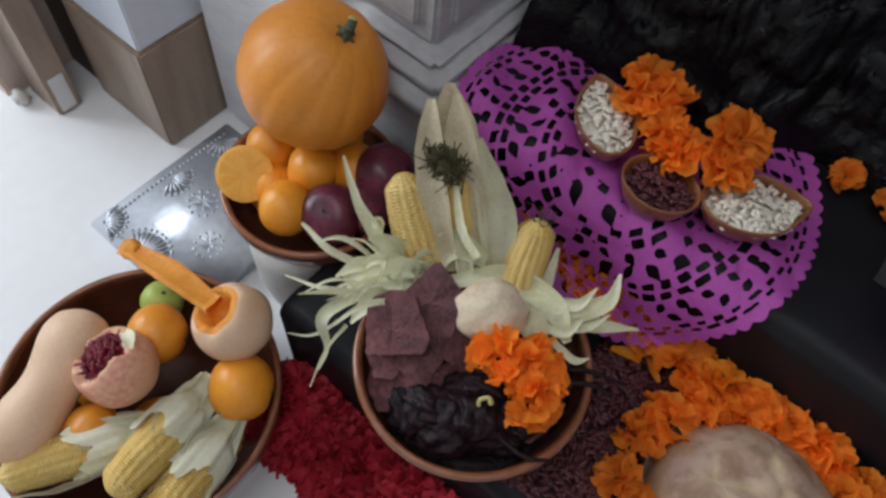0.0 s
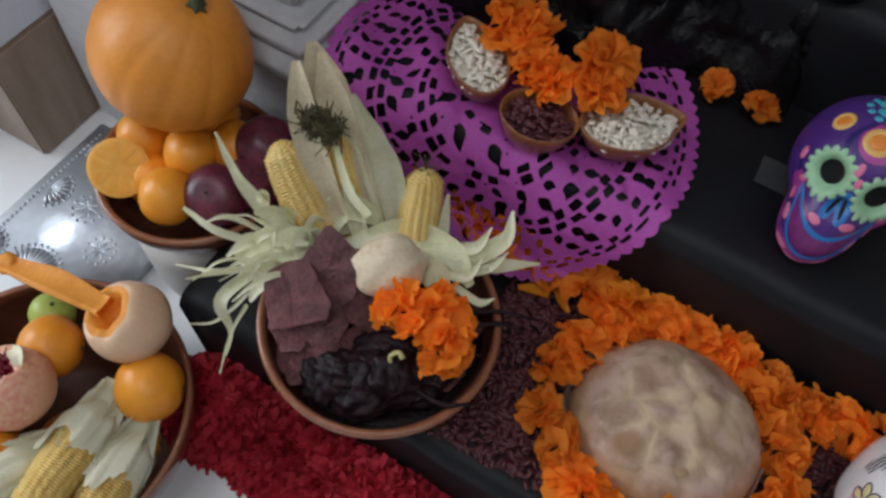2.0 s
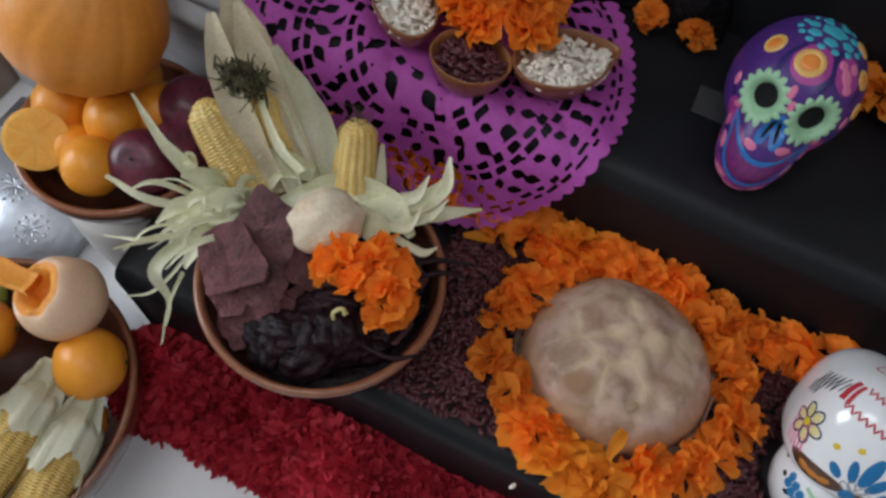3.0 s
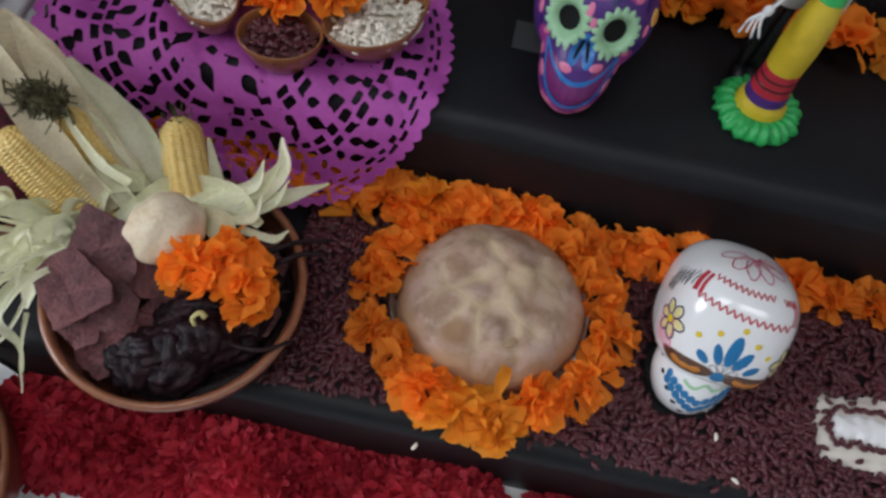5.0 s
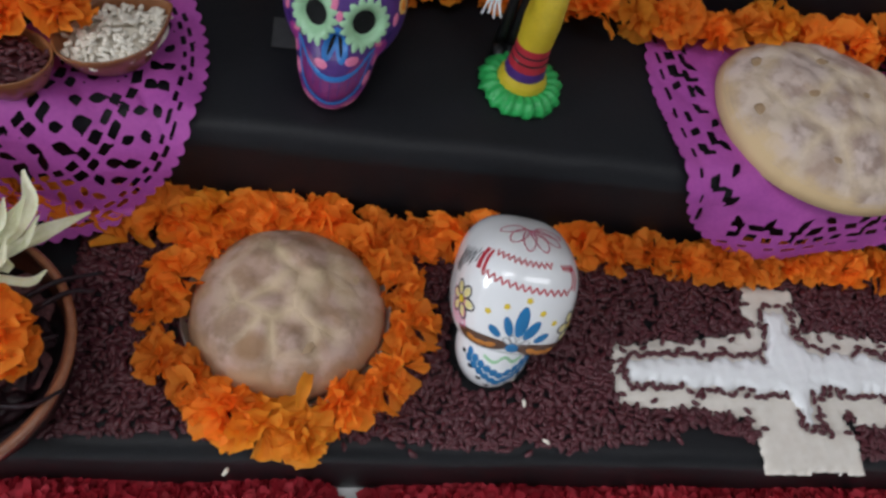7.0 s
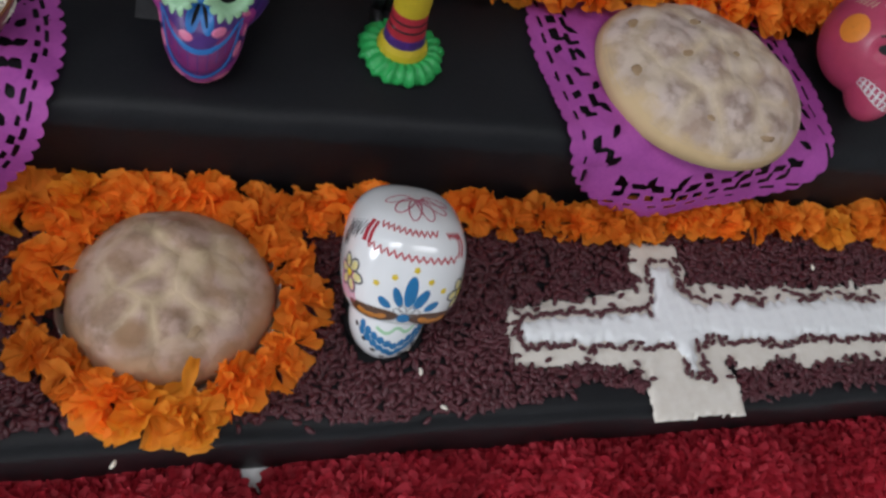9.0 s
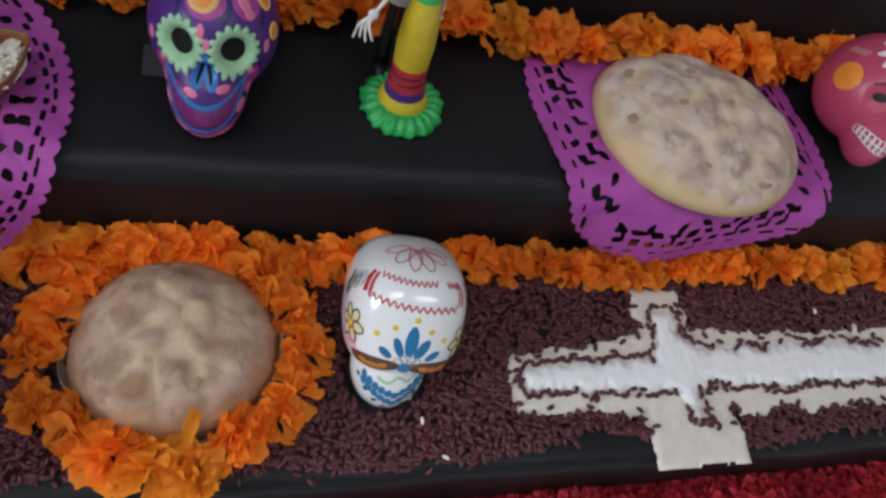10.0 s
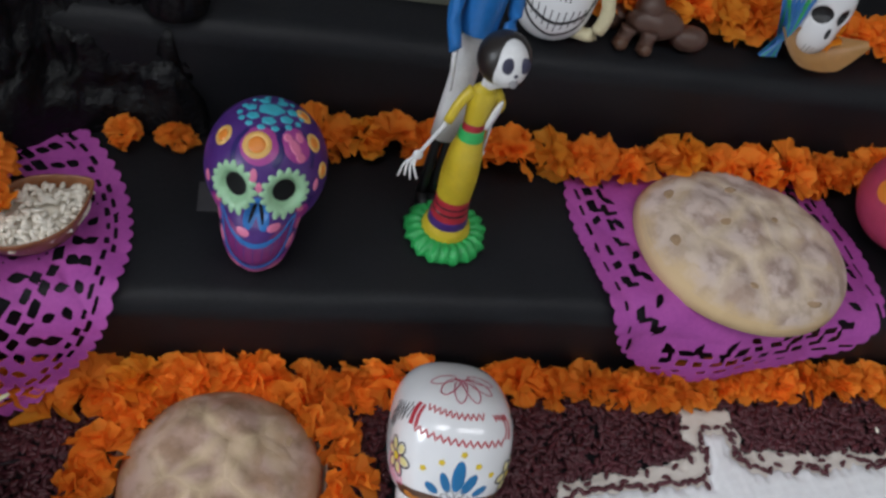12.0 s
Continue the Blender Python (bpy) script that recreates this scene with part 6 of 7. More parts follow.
def figurine_dancer():
    b = Batch()
    base = np.array((0.0, 0.0, 0.0))
    prof = [(0.030, 0.012, P_DRESS), (0.0275, 0.020, P_DRESS), (0.024, 0.026, P_VIOLET), (0.0225, 0.036, P_VIOLET), (0.0222, 0.0365, P_RED), (0.0212, 0.045, P_RED), (0.0214, 0.0455, P_BLACK), (0.0212, 0.047, P_BLACK), (0.0207, 0.0475, P_RED),
            (0.0203, 0.054, P_RED), (0.0205, 0.0545, P_BLACK), (0.0203, 0.056, P_BLACK), (0.0200, 0.0565, P_RED), (0.0196, 0.064, P_RED), (0.0196, 0.0645, P_DRESS), (0.0205, 0.09, P_DRESS), (0.0185, 0.12, P_DRESS), (0.0135, 0.142, P_DRESS),
            (0.0140, 0.1425, P_GREEN), (0.0130, 0.152, P_GREEN), (0.0115, 0.1525, P_RED), (0.0115, 0.160, P_VIOLET), (0.0115, 0.1605, P_DRESS), (0.0140, 0.185, P_DRESS), (0.0125, 0.196, P_DRESS), (0.006, 0.201, P_WHITE), (0.0055, 0.208, P_WHITE)]
    n = 32
    a = np.linspace(0, 2 * np.pi, n, endpoint=False)
    for (r0, z0, m0), (r1, z1, m1) in zip(prof, prof[1:]):
        rows = []
        for r, z in ((r0, z0), (r1, z1)):
            sway = np.array((-0.009 * math.sin(z * 8) - 0.02 * z, -0.03 * z, 0))
            rows.append(np.stack([r * np.cos(a), r * (0.9 if z < 0.15 else 0.7) * np.sin(a), np.full(n, z)], 1) + base + sway)
        b.add((np.concatenate(rows), lattice(n, 2, True)), m0)
    # ruffled green hem
    m = 96
    aa = np.linspace(0, 2 * np.pi, m, endpoint=False)
    rows = []
    for r, z in ((0.026, 0.012), (0.036, 0.014), (0.044, 0.010), (0.049, 0.004), (0.048, 0.000), (0.03, 0.001)):
        ruf = 1 + (0.035 * np.sin(aa * 21) + 0.03 * np.sin(aa * 13 + 2) + 0.02 * np.sin(aa * 5)) * (r > 0.04)
        rows.append(np.stack([r * ruf * np.cos(aa), r * ruf * np.sin(aa), z + 0.002 * np.sin(aa * 22 + 1) * (r > 0.03) + 0.001], 1) + base)
    b.add((np.concatenate(rows), lattice(m, len(rows), True)), P_GREEN)
    top = base + np.array((-0.0115, -0.0065, 0.220))
    top = top - (0, 0, 0.012)
    head = top + (0.008, -0.006, 0.018)
    gaze = np.array((0.14, -0.80, 0.48))
    gaze /= np.linalg.norm(gaze)
    east = np.cross(gaze, (0, 0, 1.0))
    east = -east / np.linalg.norm(east) * np.sign(-east[0])
    crown = np.cross(east, gaze)
    crown = crown if crown[2] > 0 else -crown
    b.add(placed(ball(0.0225, lambda q: 1 - 0.20 * np.clip(-q[:, 2], 0, 1) ** 2 * (np.abs(q[:, 0]) > -1), 28, 20, (0.82, 0.90, 0.98)), head, tuple(crown)), P_WHITE)
    b.add(placed(ball(0.0245, None, 28, 20, (1.02, 1.0, 0.86)), head - gaze * 0.0075 + crown * 0.0050), P_HAIR)
    b.add(placed(ball(0.0105, None, 16, 12, (1, 1, 0.85)), head - gaze * 0.022 + crown * 0.012), P_HAIR)
    for sx in (-0.0075, 0.0075):
        b.add(placed(ball(0.0064, None, 14, 10, (1, 1, 0.45)), head + gaze * 0.0175 + east * sx + crown * 0.001, tuple(gaze)), P_INK)
    b.add(placed(ball(0.0022, None, 10, 8, (0.9, 0.9, 0.6)), head + gaze * 0.0185 - crown * 0.0065, tuple(gaze)), P_INK)
    b.add(placed(ball(0.0042, None, 10, 8, (1.0, 1.0, 0.4)), head + gaze * 0.0155 - crown * 0.0125, tuple(gaze)), P_GREY)
    b.add(tube(spline([top - (0, 0, 0.006), head - crown * 0.012], 6), (0.0055, 0.005), 10), P_WHITE)
    b.add(placed(ball(0.012, None, 16, 12, (0.55, 0.30, 1.5)), base + np.array((0.0005, -0.0150, 0.176)), (0.15, -0.1, 1)), P_WHITE)
    sh = base + np.array((-0.0115, -0.005, 0.194))
    # arm with a bony forearm and spread fingers
    elbow, wrist = sh + (-0.030, -0.008, -0.030), sh + (-0.052, -0.016, -0.064)
    b.add(tube(spline([sh + (-0.012, 0, 0), sh + (-0.022, -0.003, -0.012), elbow], 8), (0.006, 0.0052, 0.0048), 10), P_DRESS)
    b.add(tube(spline([elbow, wrist], 6), (0.0022, 0.0018), 8), P_WHITE)
    b.add(placed(ball(0.0055, None, 10, 8, (1, 0.7, 1)), wrist), P_WHITE)
    for q in range(4):
        tip = wrist + (-0.016 + 0.006 * q, -0.006 - 0.002 * q, -0.022 + 0.003 * (q % 2))
        b.add(tube(spline([wrist, (wrist + tip) / 2 + (-0.004, 0, 0.002), tip], 6), (0.0017, 0.0012), 6), P_WHITE)
    e2, w2 = sh + (0.018, 0.006, -0.028), sh + (0.024, 0.014, -0.080)
    b.add(tube(spline([sh + (0.009, 0, 0), sh + (0.018, -0.001, -0.012), e2], 8), (0.006, 0.0052, 0.0048), 10), P_DRESS)
    b.add(tube(spline([e2, w2], 6), (0.0022, 0.0018), 8), P_WHITE)
    b.add(tube(spline([w2, w2 + (-0.004, -0.004, -0.014)], 5), (0.0035, 0.002), 8), P_WHITE)
    return b


d = figurine_dancer()
dv, df = d.geo()
solid("dancer_figurine", (dv * (1.04, 1.04, 1.24) + (0.252, 0.416, Z2), df), d.mats, (0.252, 0.405, Z2), "painted doll in a yellow dress with a green ruffled hem", "figurine", face_mats=d.m)


def figurine_groom():
    b = Batch()
    o = np.array((0.0, 0.0, 0.0))
    for sx in (-0.009, 0.009):
        b.add(tube(spline([o + (sx, 0, 0.012), o + (sx, 0.0, 0.07), o + (sx * 0.8, 0, 0.13)], 8), (0.009, 0.008, 0.009), 12), P_BLACK)
        b.add(placed(ball(0.013, None, 16, 10, (0.9, 1.6, 0.6)), o + (sx, -0.008, 0.008)), P_BLACK)
    body = lathe([(0.0, 0.088), (0.022, 0.086), (0.021, 0.12), (0.018, 0.19), (0.024, 0.23), (0.020, 0.245), (0.008, 0.25)], 28)
    b.add((body[0] * (1, 0.65, 1) + o, body[1]), P_WHITE)
    coat = lathe([(0.026, 0.195), (0.027, 0.22), (0.028, 0.24), (0.022, 0.256), (0.010, 0.262), (0.0, 0.262)], 28)
    b.add((coat[0] * (1, 0.72, 1) + o, coat[1]), P_BLUE)
    for sx in (-1, 1):
        b.add(tube(spline([o + (sx * 0.024, 0, 0.25), o + (sx * 0.040, -0.006, 0.215), o + (sx * 0.030, -0.022, 0.185)], 10), (0.010, 0.0095, 0.008), 12), P_BLUE)
        b.add(tube(spline([o + (sx * 0.030, -0.022, 0.185), o + (sx * 0.026, -0.026, 0.165), o + (sx * 0.022, -0.026, 0.15)], 6), (0.004, 0.0035, 0.002), 8), P_WHITE)
        if sx > 0:
            b.add(tube(spline([o + (0.030, -0.008, 0.13), o + (0.036, -0.012, 0.07), o + (0.032, -0.016, 0.03)], 8), (0.003, 0.0025, 0.002), 6), P_WHITE)
    b.add(placed(ball(0.022, None, 24, 16, (0.9, 0.95, 1.1)), o + (0, 0, 0.285)), P_WHITE)
    hat = lathe([(0.0, 0.30), (0.038, 0.300), (0.038, 0.304), (0.020, 0.305), (0.019, 0.33), (0, 0.331)], 28)
    b.add((hat[0] + o, hat[1]), P_BLACK)
    return b


d = figurine_groom()
dv, df = d.geo()
solid("groom_figurine", (dv * (0.74, 0.9, 1.38) + (0.232, 0.468, Z2), df), d.mats, (0.226, 0.468, Z2), "painted doll in a blue jacket and white shirt", "figurine", face_mats=d.m)

# ---- top step: skull mug, clay animal, skull with feathers, a frame ----
ms = Skull((0.378, 0.660, Z3 + 0.066), -12, 22, (0.058, 0.058, 0.060), (0.048, 0.042, 0.042), (0, 0.014, -0.034), ((-22, 5, 11, 0.008), (22, 5, 11, 0.008)))
mg = thing("skull_mug", (0.375, 0.655, Z3), "white skull-shaped mug with black drawn teeth and cream handles", "mug")
part("shell", ms.shell(72, 48), CERAMIC, mg)
part("teeth_frame", joined(ms.line([(-60, -6), (-40, -28), (0, -40), (40, -28), (60, -6)], 3), ms.line([(-52, -12), (-36, -40), (0, -54), (36, -40), (52, -12)], 3), *[ms.line([(a, -30 + abs(a) * 0.2), (a * 0.95, -50 + abs(a) * 0.4)], 1.4, n=8) for a in range(-42, 43, 9)]), P_BLACK, mg, "black drawn teeth")
part("mouth", joined(*[ms.line([(a, -8), (a, -18)], 1.6, n=6) for a in range(-12, 13, 6)]), P_BLACK, mg)
for s in (1,):
    part("handle", tube(spline([(0.417, 0.625, Z3 + 0.095), (0.434, 0.610, Z3 + 0.060), (0.428, 0.608, Z3 + 0.025), (0.402, 0.618, Z3 + 0.018)], 16), (0.008, 0.009, 0.009, 0.008), 12), P_CREAM, mg, "cream handle")


def clay_animal():
    o = np.array((0.520, 0.640, Z3))
    b = Batch()
    b.add(placed(ball(0.03, lambda d: 1 + 0.06 * wav(d, 1, 2), 28, 20, (1.4, 0.8, 0.75)), o + (0, 0, 0.030)), P_TERRA)
    b.add(placed(ball(0.020, None, 24, 16, (1.3, 0.9, 0.85)), o + (0.052, -0.012, 0.020)), P_TERRA)
    b.add(placed(ball(0.022, None, 24, 16, (0.9, 0.9, 1.0)), o + (-0.012, 0.006, 0.045)), P_TERRA)
    for dx, dy in ((-0.040, -0.016), (-0.012, -0.022), (0.03, 0.018), (-0.04, 0.018)):
        b.add(tube(spline([o + (dx, dy, 0.030), o + (dx * 1.15, dy * 1.3, 0.004)], 6), (0.011, 0.0095, 0.011), 12), P_TERRA)
        b.add(placed(ball(0.0095, None, 14, 10, (1, 1, 1)), o + (dx * 1.15, dy * 1.3 - 0.004, 0.0105)), P_BROWN)
    return b


d = clay_animal()
solid("clay_animal", d.geo(), d.mats, (0.520, 0.640, Z3), "small dark brown clay animal among marigolds", "figurine", face_mats=d.m)

P_FEATHER = paint("light_blue_paint", (0.05, 0.20, 0.55))
fs = Skull((0.765, 0.68, Z3 + 0.070), -18, 20, (0.046, 0.050, 0.052), (0.034, 0.034, 0.036), (0, 0.016, -0.036), ((-8, -12, 13, 0.008), (34, -10, 12, 0.008)))
fk2 = thing("feathered_skull", (0.765, 0.65, Z3), "white skull with a blue feather on a tan leaf", "skull ornament", "painted skulls")
part("shell", fs.shell(72, 48), CERAMIC, fk2)
part("eye", joined(fs.blot(-8, -12, 17, 13), fs.blot(34, -10, 12, 13)), P_BLACK, fk2, "black eye hollows")
part("nose", fs.blot(15, -32, 4, 6), P_BLACK, fk2)
part("tooth_line", joined(*[fs.line([(q, -48), (q, -58)], 1.6, n=6) for q in range(-8, 38, 8)]), P_GREY, fk2, "grey drawn teeth")
part("leaf", ribbon([(0.700, 0.635, Z3 + 0.055), (0.735, 0.622, Z3 + 0.030), (0.785, 0.622, Z3 + 0.028), (0.84, 0.628, Z3 + 0.045)], (0.02, 0.055, 0.055, 0.01), (0, -0.5, 0.8), n=26, across=9), P_TAN, fk2, "tan dry leaf")
for i in range(7):
    x0 = 0.708 - 0.004 * i
    part("feather", ribbon([(x0, 0.625, Z3 + 0.01), (x0 - 0.010 + 0.006 * i, 0.635, Z3 + 0.05), (x0 - 0.035 + 0.013 * i, 0.645, Z3 + 0.10)], (0.006, 0.016, 0.003), (0, -0.8, 0.5), n=14), P_GREEN if i in (1, 5) else P_BLUE if i % 2 else P_FEATHER, fk2, "green feather" if i in (1, 5) else "blue feather")
fr = thing("picture_frame", (0.15, 0.70, Z3), "flat grey-green wooden frame on the top step", "frame")
P_SAGE = paint("sage_paint", (0.13, 0.13, 0.10), 0.5)
part("rail", box(0.06, 0.30, 0.662, 0.682, Z3, Z3 + 0.012, 0.002), P_SAGE, fr, smooth=False)
part("rail", box(0.06, 0.30, 0.842, 0.862, Z3, Z3 + 0.012, 0.002), P_SAGE, fr, smooth=False)
part("stile", box(0.06, 0.08, 0.682, 0.842, Z3, Z3 + 0.012, 0.002), P_SAGE, fr, smooth=False)
part("stile", box(0.28, 0.30, 0.682, 0.842, Z3, Z3 + 0.012, 0.002), P_SAGE, fr, smooth=False)
part("board", box(0.08, 0.28, 0.682, 0.842, Z3 + 0.001, Z3 + 0.006, 0.001), P_GREY, fr, smooth=False)

# ---- crumpled black plastic at the back of the middle step ----
nx, ny = 170, 90
U, V = np.meshgrid(np.linspace(0, 1, nx), np.linspace(0, 1, ny))
X = -0.556 + 0.520 * U
front = 0.425 + 0.050 * np.clip(U * 6, 0, 1) + 0.050 * np.clip((U - 0.56) * 8, 0, 1) + 0.022 * np.clip((U - 0.70) * 7, 0, 1) + 0.008 * np.sin(U * 19)
Yc = front + 0.34 * V
P = np.stack([X, Yc, 0.55 * np.clip(V * 6, 0, 1) ** 0.6 * 0.3 + 0.4 * V], -1).reshape(-1, 3)
crease = sum(np.abs(wav(P, s, q)) * h for s, q, h in ((4, 1, 0.030), (8, 2, 0.022), (15, 3, 0.014), (27, 4, 0.008))).reshape(X.shape)
Zc = Z2 + 0.003 + np.clip(V * 6, 0, 1) ** 0.6 * (0.060 + 0.17 * np.clip(V * 2.6, 0, 1) + crease) * np.clip((1 - U) * 14, 0, 1) ** 0.5
Yj = Yc + (0.012 * wav(P + 3, 12, 6) + 0.008 * np.abs(wav(P + 1, 26, 7))).reshape(X.shape) * np.clip(V * 9, 0, 1)
solid("plastic_sheet", (np.stack([X, Yj, Zc], -1).reshape(-1, 3), lattice(nx, ny)), BLACKPLASTIC, (-0.3, 0.6, Z2), "crumpled glossy black plastic sheet beside the column", "plastic sheet")
fa = np.linspace(0, 2 * np.pi, 72, endpoint=False)
rows = []
for r, z in ((0.036, 0.0), (0.038, 0.01), (0.033, 0.03), (0.033, 0.20), (0.036, 0.25), (0.038, 0.27), (0.034, 0.27), (0.030, 0.22), (0.028, 0.03), (0.0, 0.02)):
    rr = r * (1 + 0.06 * np.cos(fa * 14) * (0.02 < z < 0.26))
    rows.append(np.stack([rr * np.cos(fa), rr * np.sin(fa), np.full(72, z)], 1))
solid("black_vase", (np.concatenate(rows) + (-0.070, 0.606, Z3 + 0.002), lattice(72, len(rows), True)), BLACKPLASTIC, (-0.070, 0.606, Z3), "tall fluted glossy black vase on the top step", "vase")

# ---- embossed tin box on the floor ----
tin = thing("tin_box", (-0.85, 0.07, FLOOR), "flat silver tin box embossed with beads and flowers", "tin box")
TZ = FLOOR + 0.034
part("body", box(-0.962, -0.735, -0.048, 0.225, FLOOR, TZ - 0.004, 0.004), TIN, tin)
part("lid", box(-0.966, -0.731, -0.052, 0.229, TZ - 0.008, TZ, 0.003), TIN, tin)
bead = mesh_of("bead", ball(0.0032, None, 8, 6, (1, 1, 0.6)), TIN)
def bead_at(x, y):
    ob = new("bead", bead)
    ob.parent = tin
    ob.location = Vector((x, y, TZ)) - tin.location
for x in np.arange(-0.950, -0.742, 0.0085):
    bead_at(x, -0.036)
for y in np.arange(-0.030, 0.215, 0.0085):
    bead_at(-0.950, y)
for cx, cy, cr in ((-0.866, 0.091, 0.024), (-0.80, 0.045, 0.022)):
    for q in range(12):
        bead_at(cx + cr * math.cos(q * 0.5236), cy + cr * math.sin(q * 0.5236))
    for t in np.linspace(0, 6.283, 9)[:-1]:
        part("rosette_petal", ribbon([(cx, cy, TZ + 0.001), (cx + cr * 0.45 * math.cos(t), cy + cr * 0.45 * math.sin(t), TZ + 0.0035), (cx + cr * 0.8 * math.cos(t), cy + cr * 0.8 * math.sin(t), TZ + 0.001)], (0.002, 0.005, 0.001), n=8), TIN, tin)

def shell_fan(cx, cy, r, heading, ribs=9):
    for t in np.linspace(-1.15, 1.15, ribs):
        dx, dy = math.cos(heading + t), math.sin(heading + t)
        part("shell_rib", tube(spline([(cx, cy, TZ - 0.001), (cx + 0.55 * r * dx, cy + 0.55 * r * dy, TZ + 0.0025), (cx + r * dx, cy + r * dy, TZ + 0.0005)], 8), (0.0012, 0.0026, 0.0034, 0.0020), 6), TIN, tin)
    for t in np.linspace(-1.15, 1.15, ribs):
        bead_at(cx + 1.13 * r * math.cos(heading + t), cy + 1.13 * r * math.sin(heading + t))


shell_fan(-0.948, -0.036, 0.030, 0.8)
shell_fan(-0.940, 0.090, 0.030, 0.1)
shell_fan(-0.862, -0.040, 0.044, 1.5, 13)
shell_fan(-0.940, 0.200, 0.030, -0.4)

# ---- red crepe fringe on the floor ----
def fringe(x0, x1, yc, wd, h, count, seed):
    g = np.random.RandomState(seed)
    vs, fs, kk = [], [], 0
    for i in range(count):
        x = g.uniform(x0, x1)
        e = math.cos(g.uniform(0, math.pi))
        edge = math.sqrt(min(1, (x - x0) / 0.05, (x1 - x) / 0.05))
        y = yc + e * wd * 0.5 * edge
        z = FLOOR + 0.006 + h * math.sqrt(max(0, 1 - e * e)) * (0.75 + 0.25 * math.sin(x * 23 + seed)) * edge
        out = np.array((g.normal() * 0.8, e * 1.5 + g.normal() * 0.5, 0.9 + g.normal() * 0.3))
        out /= np.linalg.norm(out)
        s = np.cross(out, g.normal(size=3))
        s /= np.linalg.norm(s)
        ln, w = g.uniform(0.026, 0.052), g.uniform(0.003, 0.011)
        bend = np.array((0, 0, -1)) * ln * g.uniform(0.1, 0.4) + g.normal(size=3) * 0.003
        p0 = np.array((x, y, z)) - out * ln * 0.6
        pts = [p0 - s * w, p0 + s * w, p0 + out * ln * 0.6 - s * w * 0.9 + bend * 0.3, p0 + out * ln * 0.6 + s * w * 0.9 + bend * 0.2, p0 + out * ln - s * w * 0.5 + bend, p0 + out * ln + s * w * 0.6 + bend * 0.9]
        for q in pts:
            q[2] = max(q[2], FLOOR + 0.001)
        vs += pts
        fs += [[kk, kk + 1, kk + 3, kk + 2], [kk + 2, kk + 3, kk + 5, kk + 4]]
        kk += 6
    return np.array(vs), fs


def fringe_core(x0, x1, yc, wd, h):
    n, m = 60, 14
    v = []
    for x in np.linspace(x0, x1, n):
        edge = math.sqrt(max(0.0, min(1, (x - x0) / 0.05, (x1 - x) / 0.05)))
        for t in np.linspace(0, math.pi, m):
            v.append((x, yc + math.cos(t) * wd * 0.40 * edge, FLOOR + 0.002 + h * math.sin(t) * 0.42 * edge))
    return np.array(v), lattice(m, n)


for x0, x1, yc, wd, h, cnt, sd in ((-0.585, 0.092, -0.055, 0.112, 0.105, 7500, 1), (0.088, 1.40, -0.070, 0.130, 0.100, 15000, 2)):
    rf = thing("crepe_fringe", ((x0 + x1) / 2, yc, FLOOR), "shaggy red crepe paper fringe along the stand's foot", "paper fringe")
    part("core", fringe_core(x0 + 0.01, x1 - 0.01, yc, wd, h), RED, rf)
    tagged(part("strand", fringe(x0, x1, yc, wd, h, cnt, sd), RED, rf, smooth=False), kind="stuff")

# ---- bean bed ----
bed = thing("bean_bed", (0.4, 0.14, Z1), "layer of small dark red beans spread over the black step", "beans", kind="stuff")
g = np.random.RandomState(77)
n = 19000
bx, by = g.uniform(-0.235, 1.32, n), g.uniform(0.004, 0.290, n)
pp = np.stack([bx, by, 0 * bx], 1)
limit = 0.018 + 0.010 * wav(pp * [1, 0, 0], 3, 5) + 0.006 * wav(pp, 11, 6) + 0.020 * np.exp(-((bx - 0.50) / 0.05) ** 2) + 0.012 * np.exp(-((bx + 0.13) / 0.06) ** 2)
stray = g.rand(n) < 0.02
ok = ((by > limit) | (stray & (by > limit - 0.012))) & (cross_cream(bx, by) > 0.002)
ok &= np.hypot(bx - 0.002, by - 0.16) > 0.100
ok &= np.hypot(bx + 0.322, by - 0.078) > 0.090
ok &= np.hypot(bx - 0.237, by - 0.130) > 0.052
bx, by = bx[ok], by[ok]
layer = np.arange(len(bx)) % 3
bz = Z1 + 0.0032 + 0.0030 * layer * g.uniform(0.5, 1, len(bx))
bz = np.where(by < 0.03, Z1 + 0.0032, bz)
rot = np.stack([g.uniform(-0.35, 0.35, len(bx)), g.uniform(-0.3, 0.3, len(bx)), g.uniform(0, 6.283, len(bx))], 1)
near = np.argsort(np.hypot(bx - 0.30, by - 0.05))[:300]
pick = np.zeros(len(bx), bool)
pick[near] = True
bg = bean_geo(0.0128, 7, 6)
bm_one = mesh_of("bean", bg, BEAN)
vs, fs, kk = [], [], 0
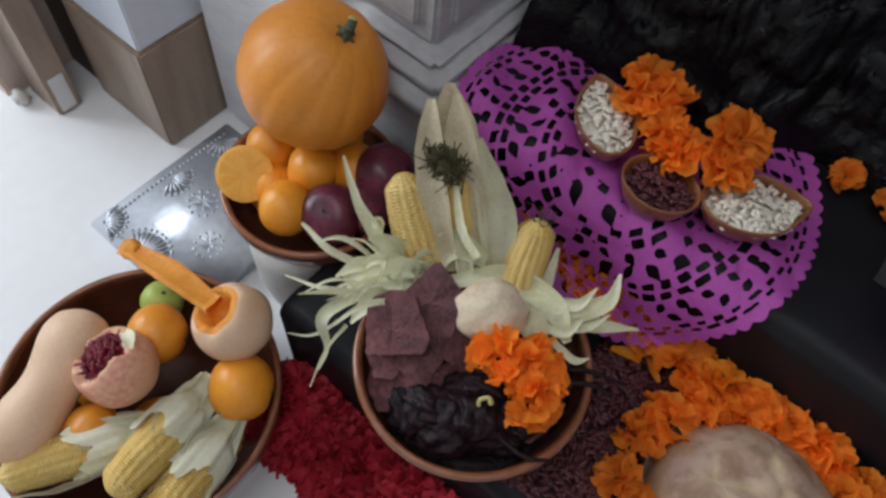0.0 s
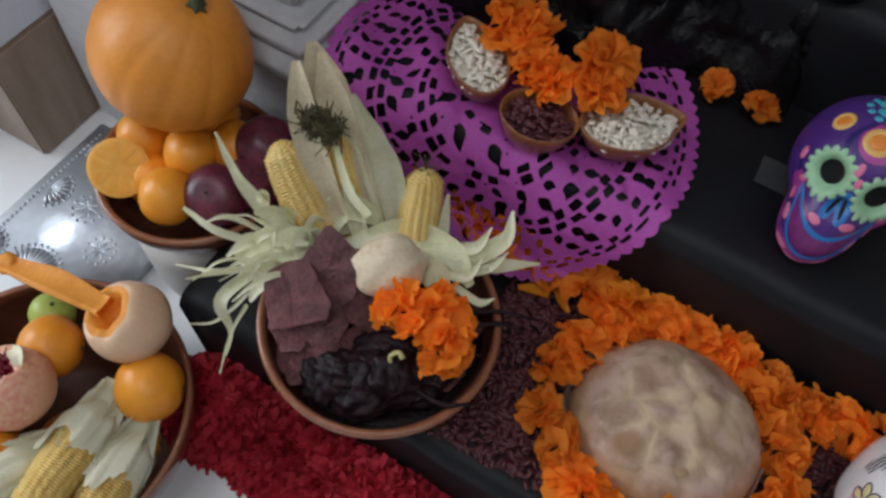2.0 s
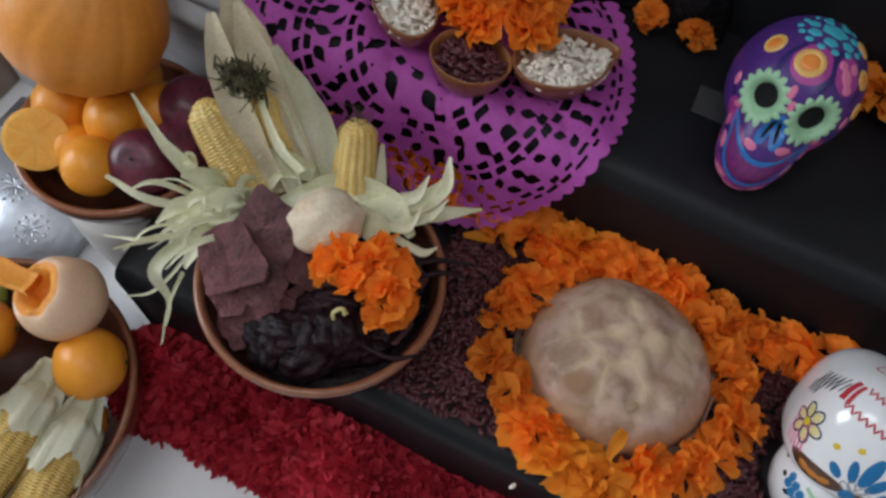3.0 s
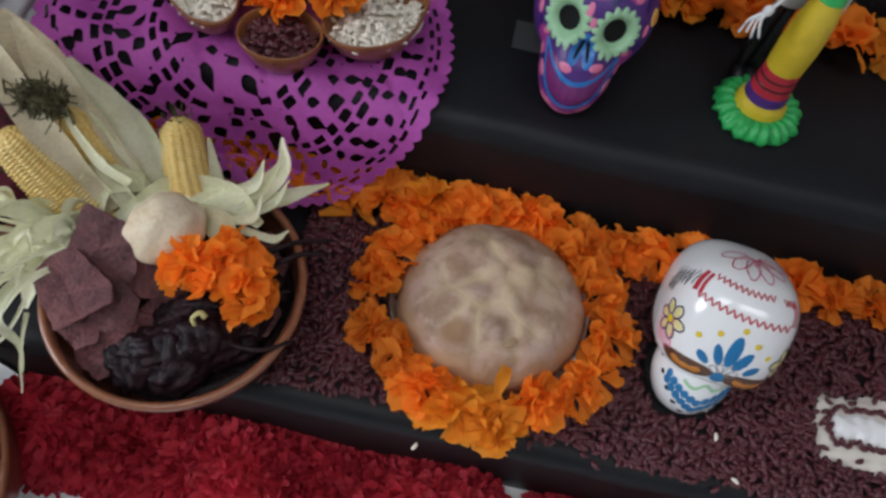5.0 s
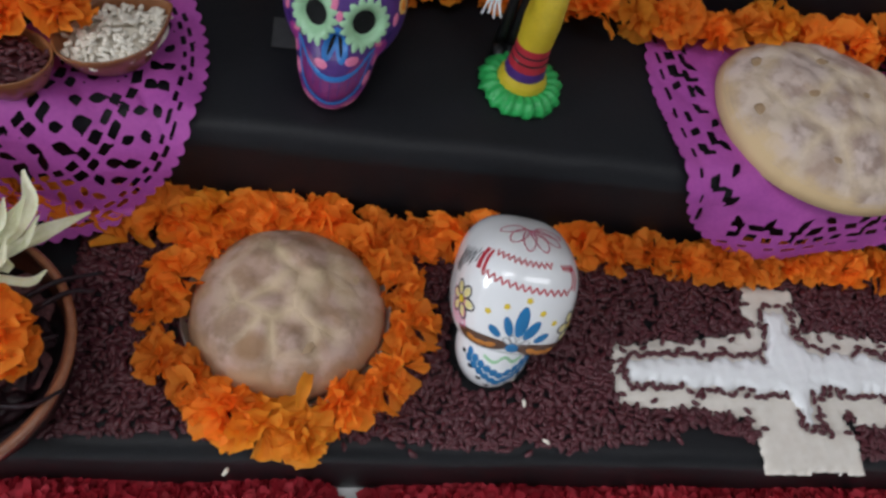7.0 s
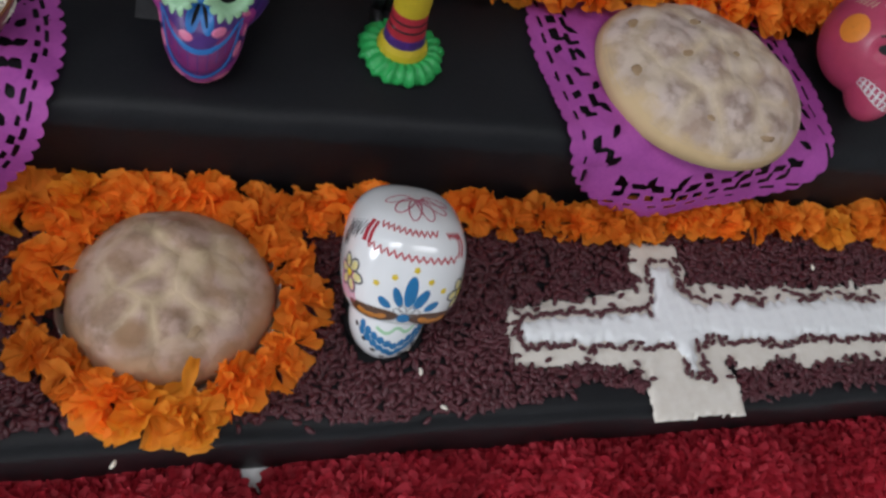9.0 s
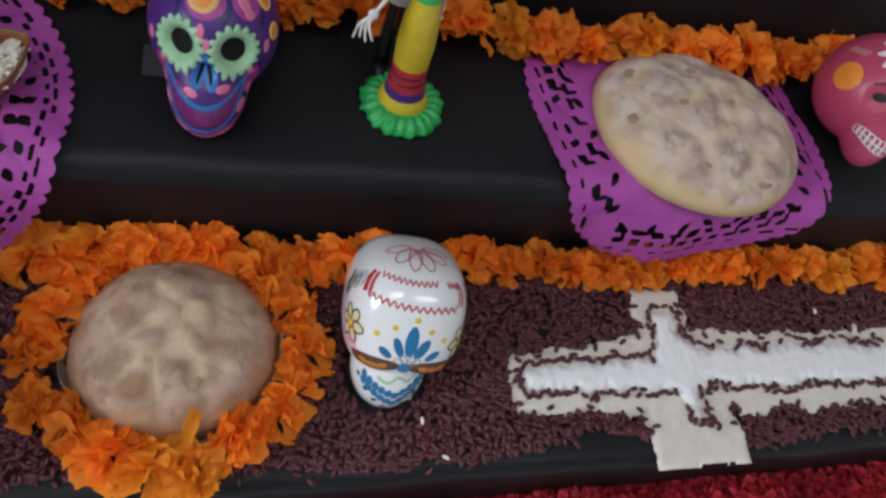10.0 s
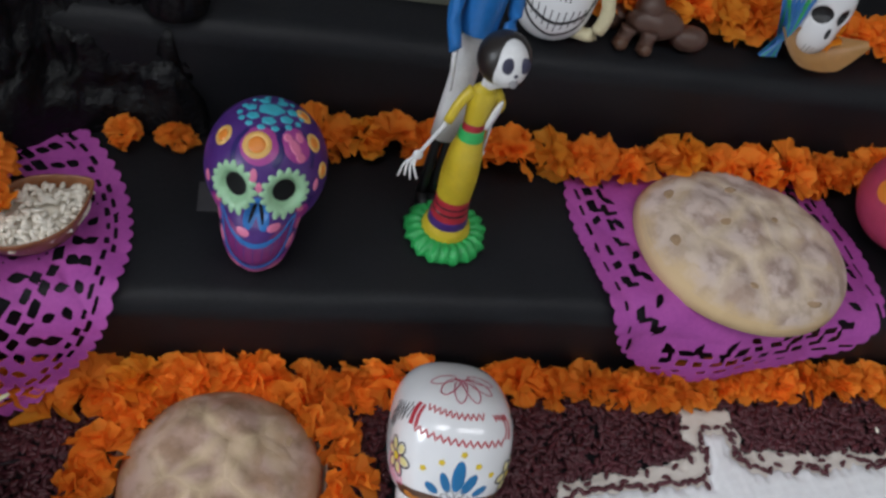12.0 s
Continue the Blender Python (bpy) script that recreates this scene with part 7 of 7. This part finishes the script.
for i in range(len(bx)):
    if pick[i]:
        ob = new("bean", bm_one)
        ob.parent = bed
        ob.location = Vector((bx[i], by[i], bz[i])) - bed.location
        ob.rotation_euler = rot[i]
    else:
        m = np.array(Euler(rot[i]).to_matrix())
        vs.append(bg[0] * (0.88 + 0.24 * ((i * 37) % 100) / 100) @ m.T + (bx[i], by[i], bz[i]))
        fs.append(np.array(bg[1]) + kk)
        kk += len(bg[0])
tagged(part("bean_layer", (np.concatenate(vs), np.concatenate(fs).tolist()), BEAN, bed), kind="stuff")

# beans that outline the salt
tx, ty = g.uniform(0.40, 1.20, 30000), g.uniform(0.03, 0.225, 30000)
fw = cross_white(tx, ty)
side = np.where(np.abs(fw - 0.0045) < 0.0032)[0]
kept = []
for i in side:
    gap = 0.0066 if math.sin(tx[i] * 67) + math.sin(ty[i] * 150) > -0.9 else 0.018
    if all((tx[i] - tx[j]) ** 2 + (ty[i] - ty[j]) ** 2 > gap * gap for j in kept):
        kept.append(i)
e = 0.001
for i in kept:
    gx = (cross_white(tx[i:i + 1] + e, ty[i:i + 1]) - fw[i])[0]
    gy = (cross_white(tx[i:i + 1], ty[i:i + 1] + e) - fw[i])[0]
    ob = new("bean", bm_one)
    ob.parent = cross
    ob.location = Vector((tx[i], ty[i], Z1 + 0.0105)) - cross.location
    ob.rotation_euler = (0.1, 0.1, math.atan2(gx, -gy) + g.uniform(-0.8, 0.8))

# beans strayed onto the edge of the flour
fc = cross_cream(tx, ty)
kept = []
for i in np.where(np.abs(fc + 0.004) < 0.004)[0]:
    if all((tx[i] - tx[j]) ** 2 + (ty[i] - ty[j]) ** 2 > 0.026 ** 2 for j in kept):
        kept.append(i)
for i in kept:
    ob = new("bean", bm_one)
    ob.parent = cross
    ob.location = Vector((tx[i], ty[i], Z1 + 0.0085)) - cross.location
    ob.rotation_euler = (0.1, 0.1, g.uniform(0, 6.28))

# a few pale crumbs and white beans
for x, y, z in ((0.300, 0.024, Z1 + 0.006), (0.275, 0.066, Z1 + 0.012), (-0.052, -0.012, Z1 - 0.006), (0.90, 0.20, Z1 + 0.014), (0.262, 0.095, Z1 + 0.014)):
    solid("white_bean", placed(bean_geo(0.010, 10, 8), (x, y, z), None, x * 40), BEANW, (x, y, z), "single white bean lying on the stand", "bean")
